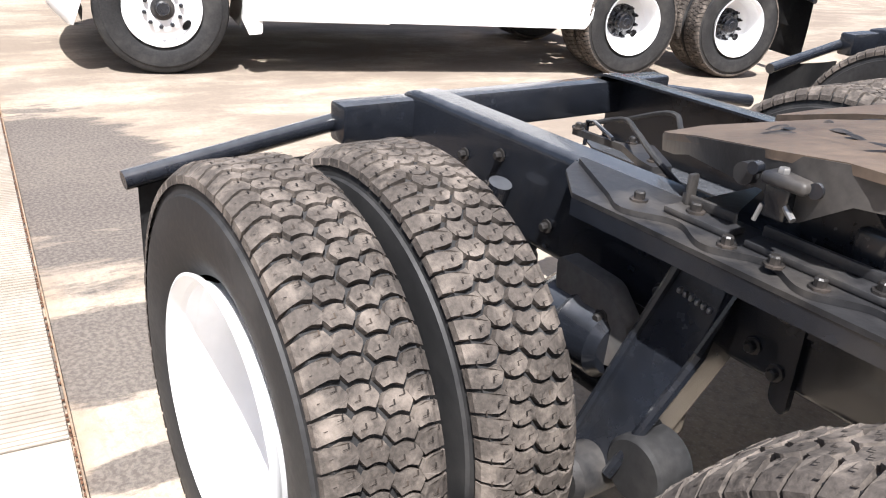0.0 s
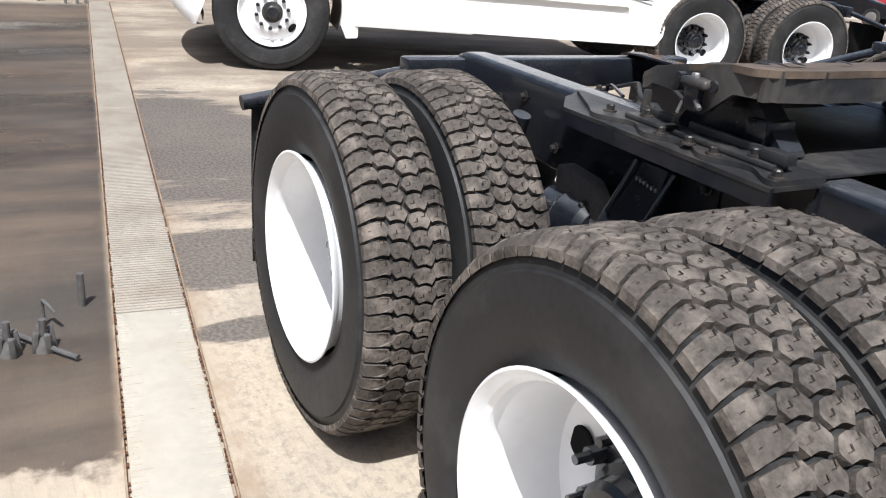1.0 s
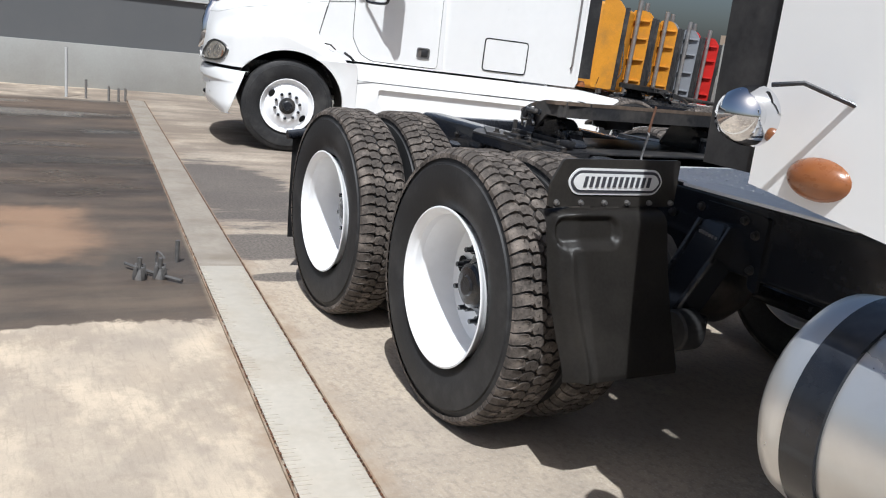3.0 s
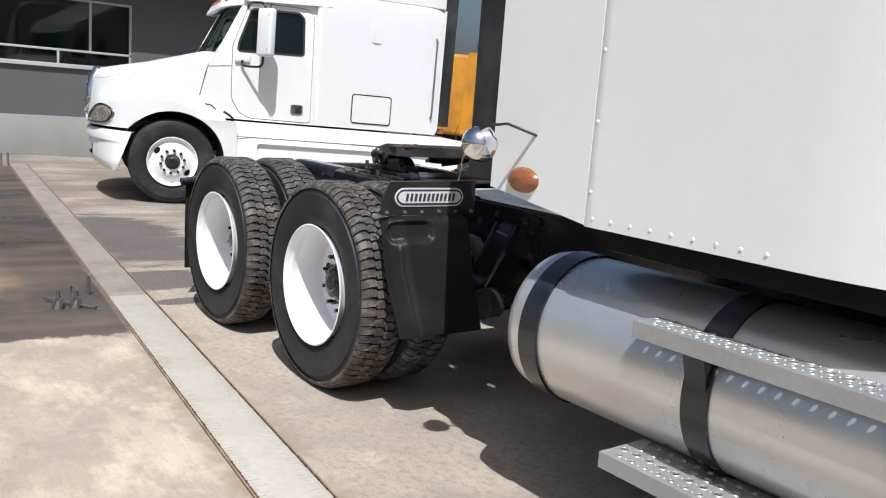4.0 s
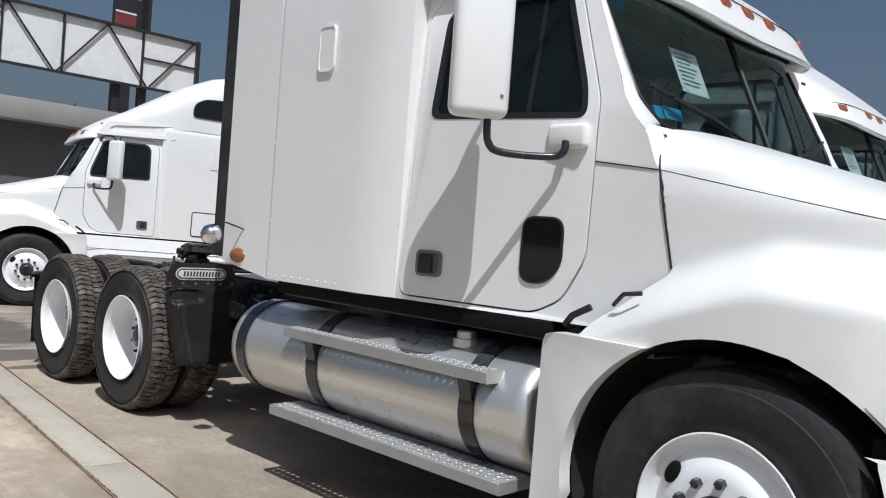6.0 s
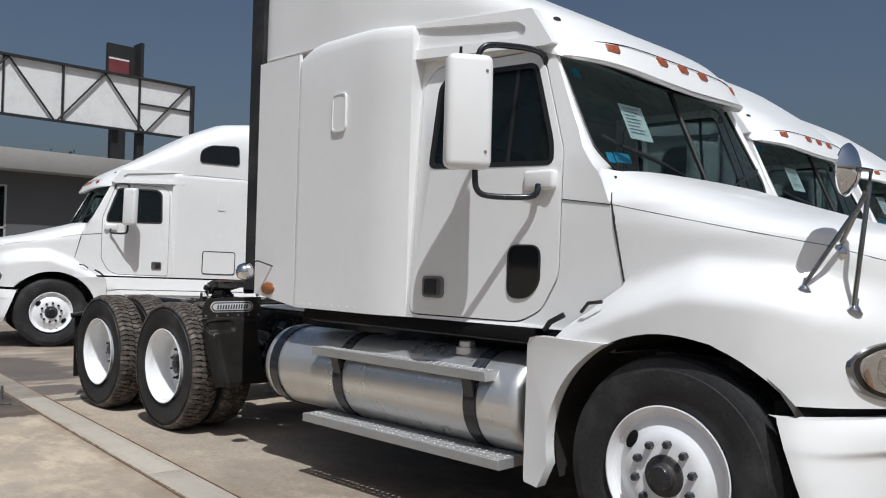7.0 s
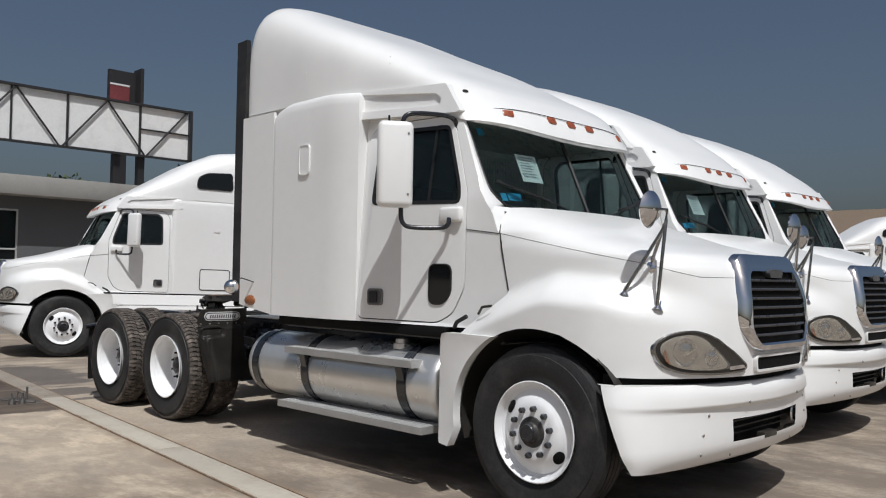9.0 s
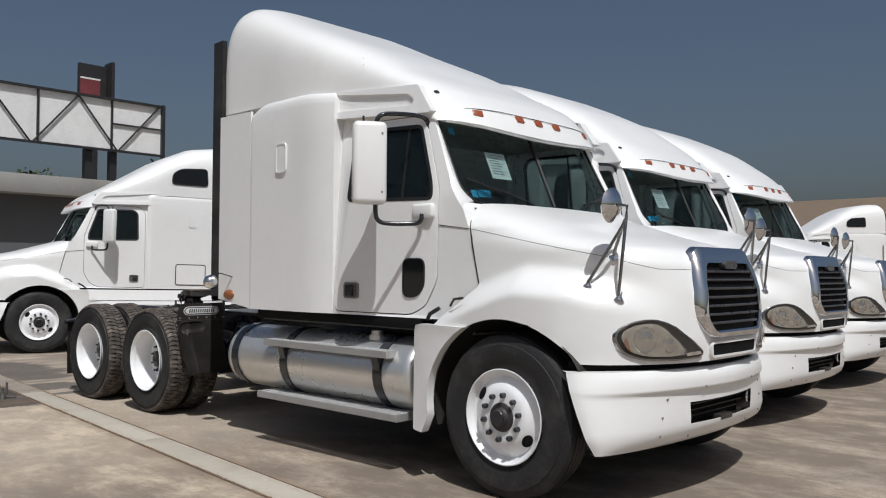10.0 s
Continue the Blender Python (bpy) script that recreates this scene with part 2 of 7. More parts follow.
def ground_mat():
    """Stained concrete: pale slab, brown wet stain beside the drain, dark oil patches, fine grit."""
    m = bpy.data.materials.new("stained concrete")
    n, l, b = nodes_of(m)
    co = n.new("ShaderNodeTexCoord")

    def noise_tex(scale, detail=6, rough=0.6, stretch=None):
        t = n.new("ShaderNodeTexNoise")
        t.inputs["Scale"].default_value, t.inputs["Detail"].default_value, t.inputs["Roughness"].default_value = scale, detail, rough
        if stretch:
            mp = n.new("ShaderNodeMapping")
            mp.inputs["Scale"].default_value = stretch
            l.new(co.outputs["Object"], mp.inputs["Vector"]); l.new(mp.outputs[0], t.inputs["Vector"])
        else:
            l.new(co.outputs["Object"], t.inputs["Vector"])
        return t.outputs["Fac"]

    def math(op, a, c):
        k = n.new("ShaderNodeMath"); k.operation = op
        for i, v in enumerate((a, c)):
            if isinstance(v, (int, float)):
                k.inputs[i].default_value = v
            else:
                l.new(v, k.inputs[i])
        return k.outputs[0]

    def step(v, lo, hi, out=1.0):
        k = n.new("ShaderNodeMapRange"); k.interpolation_type = "SMOOTHSTEP"
        k.inputs["From Min"].default_value, k.inputs["From Max"].default_value, k.inputs["To Max"].default_value = lo, hi, out
        l.new(v, k.inputs["Value"]); return k.outputs[0]

    def mix(f, a, c):
        k = n.new("ShaderNodeMix"); k.data_type = "RGBA"
        l.new(f, k.inputs["Factor"])
        for key, v in (("A", a), ("B", c)):
            if isinstance(v, tuple):
                k.inputs[key].default_value = (*v, 1)
            else:
                l.new(v, k.inputs[key])
        return k.outputs["Result"]

    sep = n.new("ShaderNodeSeparateXYZ")
    l.new(co.outputs["Object"], sep.inputs[0])
    x, y = sep.outputs["X"], sep.outputs["Y"]
    def ellipse(cx, cy, rx, ry):
        a = math("POWER", math("ABSOLUTE", math("DIVIDE", math("SUBTRACT", x, cx), rx), 0.0), 2.0)
        c = math("POWER", math("ABSOLUTE", math("DIVIDE", math("SUBTRACT", y, cy), ry), 0.0), 2.0)
        return math("SUBTRACT", 1.0, math("ADD", a, c))

    across = math("ADD", y, math("MULTIPLY", x, 0.099))
    col = mix(step(noise_tex(0.5), 0.35, 0.7), (0.40, 0.325, 0.245), (0.50, 0.42, 0.325))
    col = mix(step(noise_tex(1.3, 7, 0.62), 0.42, 0.66, 0.75), col, (0.335, 0.28, 0.22))
    col = mix(step(noise_tex(2.6, 8, 0.7), 0.50, 0.72, 0.7), col, (0.58, 0.49, 0.375))
    new_side = step(across, -1.74, -1.86)
    col = mix(math("MULTIPLY", new_side, step(noise_tex(1.9, 8, 0.68, (1.0, 1.6, 1.0)), 0.44, 0.60, 0.8)), col, (0.64, 0.53, 0.395))
    col = mix(math("MULTIPLY", new_side, step(noise_tex(3.3, 9, 0.72), 0.54, 0.66, 0.6)), col, (0.34, 0.275, 0.21))
    # coarse grit of the older slab on the trucks' side
    old = step(across, -1.50, -1.40)
    col = mix(math("MULTIPLY", old, step(noise_tex(28, 6, 0.7), 0.46, 0.64, 0.6)), col, (0.245, 0.21, 0.172))
    col = mix(math("MULTIPLY", old, step(noise_tex(75, 4, 0.7), 0.50, 0.68, 0.5)), col, (0.56, 0.505, 0.43))
    col = mix(step(noise_tex(34, 6, 0.7), 0.52, 0.72, 0.25), col, (0.27, 0.225, 0.18))
    col = mix(step(noise_tex(5, 5, 0.6, (1.6, 14.0, 1)), 0.50, 0.72, 0.3), col, (0.25, 0.205, 0.16))
    # dirty wheel tracks under the far half of the yard
    far = math("MULTIPLY", step(noise_tex(0.9, 7), 0.42, 0.66), 0.55)
    col = mix(far, col, (0.27, 0.232, 0.195))
    # brown traffic stains along the row of trucks
    lane = math("MULTIPLY", step(math("ADD", x, math("MULTIPLY", noise_tex(0.6, 5), 2.0)), 3.0, 5.2), step(noise_tex(1.5, 9, 0.72, (0.7, 1.2, 1)), 0.32, 0.58, 0.9))
    col = mix(lane, col, (0.17, 0.135, 0.105))
    col = mix(step(noise_tex(9, 9, 0.75), 0.56, 0.70, 0.4), col, (0.22, 0.185, 0.15))
    # rust that bled from the drain's edges
    seam = math("SUBTRACT", 0.26, math("ABSOLUTE", math("ADD", across, 1.625), 0.0))
    bleed = math("MULTIPLY", step(math("ADD", seam, math("MULTIPLY", math("SUBTRACT", noise_tex(5, 6, 0.7), 0.5), 0.16)), 0.0, 0.12), step(noise_tex(3, 6, 0.7), 0.40, 0.62, 0.6))
    col = mix(bleed, col, (0.27, 0.19, 0.125))
    # brown film on the far slab, then oil and grit patches beside the drain
    film = math("MULTIPLY", step(math("MULTIPLY", math("ADD", x, math("MULTIPLY", noise_tex(0.7, 6, 0.65), 2.4)), -1.0), -0.2, 1.4), step(noise_tex(1.7, 8, 0.7, (1.0, 0.4, 1.0)), 0.34, 0.60, 0.85))
    col = mix(film, col, (0.19, 0.152, 0.12))
    wob = math("MULTIPLY", math("SUBTRACT", noise_tex(2.2, 9, 0.72, (1.5, 0.35, 1.0)), 0.5), 3.4)
    patch = math("MAXIMUM", ellipse(-3.1, -0.95, 1.55, 0.62), math("MAXIMUM", ellipse(-1.25, -1.15, 0.40, 0.34), ellipse(-0.56, -1.25, 0.10, 0.22)))
    oil = step(math("ADD", patch, wob), -0.05, 0.35, 0.85)
    grit = step(noise_tex(60, 3), 0.35, 0.65)
    oilcol = mix(grit, (0.055, 0.047, 0.043), (0.135, 0.117, 0.105))
    col = mix(oil, col, oilcol)
    # the wet brown stain on the other side of the drain
    side = step(math("ADD", math("MULTIPLY", math("ADD", y, math("MULTIPLY", x, 0.099)), -1.0), -1.755), -0.02, 0.03)
    front = math("ADD", math("SUBTRACT", 0.05, x), math("MULTIPLY", math("SUBTRACT", noise_tex(1.1, 7, 0.6), 0.5), 0.9))
    wet = math("MULTIPLY", side, step(front, -0.01, 0.03))
    wet = math("MULTIPLY", wet, step(math("ADD", x, math("MULTIPLY", noise_tex(0.8, 5, 0.6, (1, 0.2, 1)), 4.0)), -8.6, -7.2))
    streak = step(noise_tex(1.3, 7, 0.65, (1.0, 0.22, 1.0)), 0.38, 0.66)
    wetcol = mix(streak, (0.036, 0.029, 0.025), (0.115, 0.082, 0.059))
    wx = math("ABSOLUTE", math("ADD", math("ADD", x, 1.75), math("MULTIPLY", math("SUBTRACT", noise_tex(1.3, 6), 0.5), 2.2)), 0.0)
    orange = math("MULTIPLY", step(math("SUBTRACT", 0.95, wx), 0.0, 0.6, 0.85), step(math("ADD", math("MULTIPLY", y, -1.0), math("MULTIPLY", noise_tex(1.8, 5), 0.8)), 2.35, 2.75))
    wetcol = mix(orange, wetcol, (0.29, 0.175, 0.105))
    wetcol = mix(step(noise_tex(0.9, 6, 0.65, (0.8, 0.5, 1.3)), 0.50, 0.62, 0.7), wetcol, (0.05, 0.042, 0.038))
    col = mix(math("MULTIPLY", wet, 0.93), col, wetcol)
    l.new(col, b.inputs["Base Color"])
    pool = math("MULTIPLY", wet, step(noise_tex(1.1, 4, 0.5, (1.0, 0.5, 1.0)), 0.45, 0.62))
    l.new(math("SUBTRACT", 0.86, math("MULTIPLY", pool, 0.7)), b.inputs["Roughness"])
    bp = n.new("ShaderNodeBump")
    bp.inputs["Distance"].default_value = 0.004
    l.new(math("SUBTRACT", 0.55, math("MULTIPLY", pool, 0.5)), bp.inputs["Strength"])
    l.new(math("ADD", noise_tex(45, 5), math("MULTIPLY", noise_tex(170, 2), 0.5)), bp.inputs["Height"])
    l.new(bp.outputs[0], b.inputs["Normal"])
    return m


GROUND = ground_mat()


# ---- mesh helpers ----
def mesh_from(name, bm, material, smooth=40):
    bmesh.ops.recalc_face_normals(bm, faces=bm.faces[:])
    me = bpy.data.meshes.new(name)
    if smooth:
        for f in bm.faces:
            f.smooth = True
        for e in bm.edges:
            if len(e.link_faces) == 2 and e.calc_face_angle(0) > radians(smooth):
                e.smooth = False
    bm.to_mesh(me)
    bm.free()
    me.materials.append(material)
    return me


def part(name, bm, material, parent, label="", smooth=40):
    """One mesh object under a thing or a part."""
    me = bm if isinstance(bm, bpy.types.Mesh) else mesh_from(name, bm, material, smooth)
    ob = new(name, me)
    ob.parent = parent
    return tagged(ob, label)


def thing(name, label, category, group="", at=None, kind=""):
    ob = new(name)
    if at is not None:
        ob.matrix_world = at
    return tagged(ob, label, category, group, kind)


def box(bm, x0, x1, y0, y1, z0, z1, bevel=0.0, seg=2):
    vs = [bm.verts.new((x, y, z)) for x in (x0, x1) for y in (y0, y1) for z in (z0, z1)]
    fs = [bm.faces.new([vs[i] for i in q]) for q in ((0, 1, 3, 2), (4, 6, 7, 5), (0, 4, 5, 1), (2, 3, 7, 6), (0, 2, 6, 4), (1, 5, 7, 3))]
    if bevel:
        es = list({e for f in fs for e in f.edges})
        bmesh.ops.bevel(bm, geom=es, offset=bevel, segments=seg, profile=0.5, affect="EDGES")
    return bm


def new_box(*a, **k):
    return box(bmesh.new(), *a, **k)


def grid(bm, rows, close_u=False, close_v=False):
    """Faces between rows of points with equal counts."""
    vr = [[bm.verts.new(p) for p in r] for r in rows]
    nu = len(vr[0])
    for i in range(len(vr) - (0 if close_v else 1)):
        a, b = vr[i], vr[(i + 1) % len(vr)]
        for j in range(nu - (0 if close_u else 1)):
            k = (j + 1) % nu
            bm.faces.new((a[j], a[k], b[k], b[j]))
    return vr


def lathe(bm, profile, seg=48, axis="y", centre=(0, 0, 0)):
    """Turn (radius, height) points round an axis."""
    rows = []
    for i in range(seg):
        a = 2 * math.pi * i / seg
        c, s = math.cos(a), math.sin(a)
        row = []
        for r, h in profile:
            p = {"y": (r * c, h, r * s), "x": (h, r * c, r * s), "z": (r * c, r * s, h)}[axis]
            row.append(tuple(p[k] + centre[k] for k in range(3)))
        rows.append(row)
    grid(bm, rows, close_v=True)
    bmesh.ops.remove_doubles(bm, verts=bm.verts[:], dist=1e-5)
    return bm


def new_lathe(*a, **k):
    return lathe(bmesh.new(), *a, **k)


def smooth_path(pts, per=6):
    """Catmull-Rom through points."""
    p = [Vector(q) for q in pts]
    p = [2 * p[0] - p[1]] + p + [2 * p[-1] - p[-2]]
    out = []
    for i in range(1, len(p) - 2):
        for k in range(per):
            t = k / per
            a, b, c, d = p[i - 1], p[i], p[i + 1], p[i + 2]
            out.append(0.5 * ((2 * b) + (c - a) * t + (2 * a - 5 * b + 4 * c - d) * t * t + (3 * b - a - 3 * c + d) * t ** 3))
    out.append(p[-2])
    return out


def tube(bm, pts, r, seg=10, curve=0, caps=True):
    pts = smooth_path(pts, curve) if curve else [Vector(q) for q in pts]
    rows = []
    up = Vector((0.13, 0.27, 0.95))
    for i, p in enumerate(pts):
        d = (pts[min(i + 1, len(pts) - 1)] - pts[max(i - 1, 0)]).normalized()
        s = d.cross(up)
        s = s.normalized() if s.length > 1e-4 else Vector((1, 0, 0))
        u = s.cross(d)
        rr = r[i] if isinstance(r, (list, tuple)) else r
        rows.append([p + rr * (math.cos(2 * math.pi * k / seg) * s + math.sin(2 * math.pi * k / seg) * u) for k in range(seg)])
    vr = grid(bm, rows, close_u=True)
    if caps:
        bm.faces.new(vr[0]); bm.faces.new(vr[-1][::-1])
    return bm


def new_tube(*a, **k):
    return tube(bmesh.new(), *a, **k)


def rounded(poly, r=0.03, seg=4):
    """A 2D polygon with its corners rounded."""
    out = []
    n = len(poly)
    for i in range(n):
        a, b, c = Vector(poly[i - 1]), Vector(poly[i]), Vector(poly[(i + 1) % n])
        d1, d2 = (a - b), (c - b)
        k = min(r, d1.length * 0.45, d2.length * 0.45)
        p, q = b + d1.normalized() * k, b + d2.normalized() * k
        for j in range(seg + 1):
            t = j / seg
            out.append(((1 - t) ** 2 * p + 2 * t * (1 - t) * b + t * t * q)[:])
    return out


def plate(outer, holes=(), place=None, thick=0.02, inward=(0, 1, 0)):
    """A sheet with openings: 2D outlines laid on a surface by place(u, v), with thickness."""
    bm = bmesh.new()
    edges = []
    for loop in (outer, *holes):
        vs = [bm.verts.new((u, v, 0)) for u, v in loop]
        edges += [bm.edges.new((vs[i - 1], vs[i])) for i in range(len(vs))]
    bmesh.ops.triangle_fill(bm, use_beauty=True, use_dissolve=False, edges=edges)
    if thick:
        got = bmesh.ops.extrude_face_region(bm, geom=bm.faces[:] + bm.edges[:] + bm.verts[:])
        far = {v for v in got["geom"] if isinstance(v, bmesh.types.BMVert)}
    else:
        far = set()
    off = Vector(inward) * thick
    for v in bm.verts:
        v.co = Vector(place(v.co.x, v.co.y)) + (off if v in far else Vector())
    return bm


def offset_poly(poly, d):
    """Move an outline inwards (d > 0 shrinks a counter-clockwise outline)."""
    n = len(poly)
    area = sum(poly[i - 1][0] * poly[i][1] - poly[i][0] * poly[i - 1][1] for i in range(n))
    sgn = 1 if area > 0 else -1
    out = []
    for i in range(n):
        a, b, c = Vector(poly[i - 1]), Vector(poly[i]), Vector(poly[(i + 1) % n])
        t = (c - a)
        t = t.normalized() if t.length else Vector((1, 0))
        out.append((b.x - t.y * sgn * d, b.y + t.x * sgn * d))
    return out


def sstep(a, b, v):
    t = min(1, max(0, (v - a) / (b - a)))
    return t * t * (3 - 2 * t)


# ---- wheels ----
TYRE_R, RIM_R = 0.510, 0.298
MESH = {}


def cached(key, build):
    if key not in MESH:
        MESH[key] = build()
    return MESH[key]


def tyre_mesh():
    half = 0.118
    r0 = TYRE_R - 0.014
    prof = [(RIM_R - 0.012, -half * 0.72), (RIM_R + 0.012, -half * 0.86), (RIM_R + 0.05, -half * 0.97), (RIM_R + 0.10, -half * 1.02), (RIM_R + 0.15, -half * 0.99),
            (r0 - 0.045, -half * 0.93), (r0 - 0.018, -half * 0.88), (r0, -half * 0.8), (r0, half * 0.8), (r0 - 0.018, half * 0.88), (r0 - 0.045, half * 0.93),
            (RIM_R + 0.15, half * 0.99), (RIM_R + 0.10, half * 1.02), (RIM_R + 0.05, half * 0.97), (RIM_R + 0.012, half * 0.86), (RIM_R - 0.012, half * 0.72)]
    return mesh_from("tyre", new_lathe(prof, 72), RUBBER, 50)


def tread_mesh(count=72):
    """Two middle columns of interlocking hexagonal blocks and slanted lugs on both shoulders, with short cuts in the blocks."""
    rnd = random.Random(4)
    bm = bmesh.new()
    pitch = 2 * math.pi / count
    cols = [(-0.113, -0.0545, 0, 0.28), (-0.0535, -0.0025, 1, 0.0), (0.0025, 0.0535, 1, 0.5), (0.0545, 0.113, 0, 0.78)]
    for ya, yb, kind, stag in cols:
        ym = (ya + yb) / 2
        hw = (yb - ya) / 2
        k = 1 if ya > 0 else -1
        for i in range(count):
            a0 = (i + stag) * pitch
            if kind:
                # uneven hexagon that nests between its neighbours
                outl = [(-0.74, 0.10), (-0.1, 0.16), (0.25, 0.13), (0.70, -0.01), (0.98, 0.20), (1.16, 0.38), (1.14, 0.50), (0.76, 0.85), (0.25, 0.98), (-0.1, 1.0), (-0.70, 0.93), (-0.96, 0.74), (-1.16, 0.56), (-1.13, 0.44)]
            else:
                outl = [(-k * 0.86, 0.02), (-0.3 * k, 0.10), (0.25 * k, 0.02), (k, -0.12), (k, 0.745), (0.3 * k, 0.87), (-0.25 * k, 0.93), (-k * 0.80, 0.84), (-k * 1.12, 0.52), (-k * 1.16, 0.36)]
            top, bot = [], []
            rt = TYRE_R + rnd.uniform(-0.0016, 0.0012)
            tilt = rnd.uniform(-0.0012, 0.0012)
            for u, v in outl:
                y = ym + u * hw
                drop = 0.016 * max(0, (abs(y) - 0.075) / 0.03) ** 1.4
                for lst, rr, sh in ((top, rt + tilt * u - drop, 0.94), (bot, TYRE_R - 0.016 - drop, 0.99)):
                    aa = a0 + (0.5 + (v - 0.5) * sh) * pitch
                    yy = ym + u * hw * sh
                    lst.append(bm.verts.new((rr * math.cos(aa), yy, rr * math.sin(aa))))
            bm.faces.new(top)
            n = len(top)
            for q in range(n):
                bm.faces.new((bot[q], bot[(q + 1) % n], top[(q + 1) % n], top[q]))
    return mesh_from("tread", bm, TREAD, 0)


def sipe_mesh(count=72):
    """Short bent cuts in the tops of the tread blocks."""
    bm = bmesh.new()
    pitch = 2 * math.pi / count
    r = TYRE_R + 0.0018
    for ym, stag in ((-0.028, 0.0), (0.028, 0.5), (-0.084, 0.28), (0.084, 0.78)):
        for i in range(count):
            for dy, dv in ((-0.011, 0.42), (0.010, 0.68)):
                a, y = (i + stag + dv) * pitch, ym + dy
                drop = 0.016 * max(0, (abs(y) + 0.004 - 0.075) / 0.03) ** 1.4
                for pts in (((-0.006, -0.012), (-0.006, 0.012), (0.006, 0.03), (0.006, 0.005)), ((0.003, 0.02), (0.006, 0.02), (0.006, 0.20), (0.003, 0.20))):
                    bm.faces.new([bm.verts.new(((r - drop) * math.cos(a + q * pitch), y + p, (r - drop) * math.sin(a + q * pitch))) for p, q in pts])
    return mesh_from("sipe_rest", bm, GROOVE, 0)


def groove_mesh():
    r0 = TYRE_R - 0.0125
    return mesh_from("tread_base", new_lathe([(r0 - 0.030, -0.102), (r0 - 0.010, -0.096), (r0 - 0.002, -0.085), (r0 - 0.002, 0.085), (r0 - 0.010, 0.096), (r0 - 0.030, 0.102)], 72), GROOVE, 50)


def rib_mesh():
    r0, p = TYRE_R, []
    for a, b in ((-0.094, -0.062), (-0.054, -0.022), (-0.016, 0.016), (0.022, 0.054), (0.062, 0.094)):
        e = 0.012 if abs(a) > 0.09 else 0
        f = 0.012 if abs(b) > 0.09 else 0
        p += [(r0 - 0.014, a - 0.001), (r0 - e, a), (r0 - f, b), (r0 - 0.014, b + 0.001)]
    return mesh_from("ribbed_tread", new_lathe(p, 72), RUBBER, 30)


def drive_rim_mesh():
    """Deep-dish outer wheel: flange, barrel, disc far inside with the hub opening."""
    p = [(RIM_R - 0.02, 0.115), (RIM_R, 0.105), (RIM_R - 0.03, 0.085), (RIM_R - 0.035, -0.06), (RIM_R - 0.03, -0.09), (RIM_R - 0.004, -0.112), (RIM_R, -0.121), (RIM_R - 0.006, -0.123),
         (RIM_R - 0.016, -0.112), (RIM_R - 0.024, -0.085), (RIM_R - 0.042, -0.05), (RIM_R - 0.047, 0.03), (RIM_R - 0.056, 0.075), (0.20, 0.094), (0.155, 0.097), (0.15, 0.104), (0.2, 0.108), (RIM_R - 0.03, 0.095)]
    return mesh_from("wheel", new_lathe(p, 72), WHEELPAINT, 35)


def front_rim_mesh():
    p = [(RIM_R - 0.02, 0.115), (RIM_R, 0.105), (RIM_R - 0.03, 0.085), (RIM_R - 0.035, -0.06), (RIM_R - 0.03, -0.09), (RIM_R - 0.004, -0.112), (RIM_R, -0.121), (RIM_R - 0.006, -0.123),
         (RIM_R - 0.016, -0.112), (RIM_R - 0.03, -0.085), (RIM_R - 0.05, -0.075), (0.215, -0.094), (0.19, -0.112), (0.165, -0.123), (0.14, -0.125), (0.085, -0.125), (0.085, -0.10), (RIM_R - 0.06, -0.055)]
    return mesh_from("wheel", new_lathe(p, 72), WHEELPAINT, 35)


def disc_mesh(r, y, material, depth=0.006, name="disc", seg=20):
    return mesh_from(name, new_lathe([(0, y - depth), (r * 0.92, y - depth), (r, y - depth * 0.6), (r, y), (0, y)], seg), material, 40)


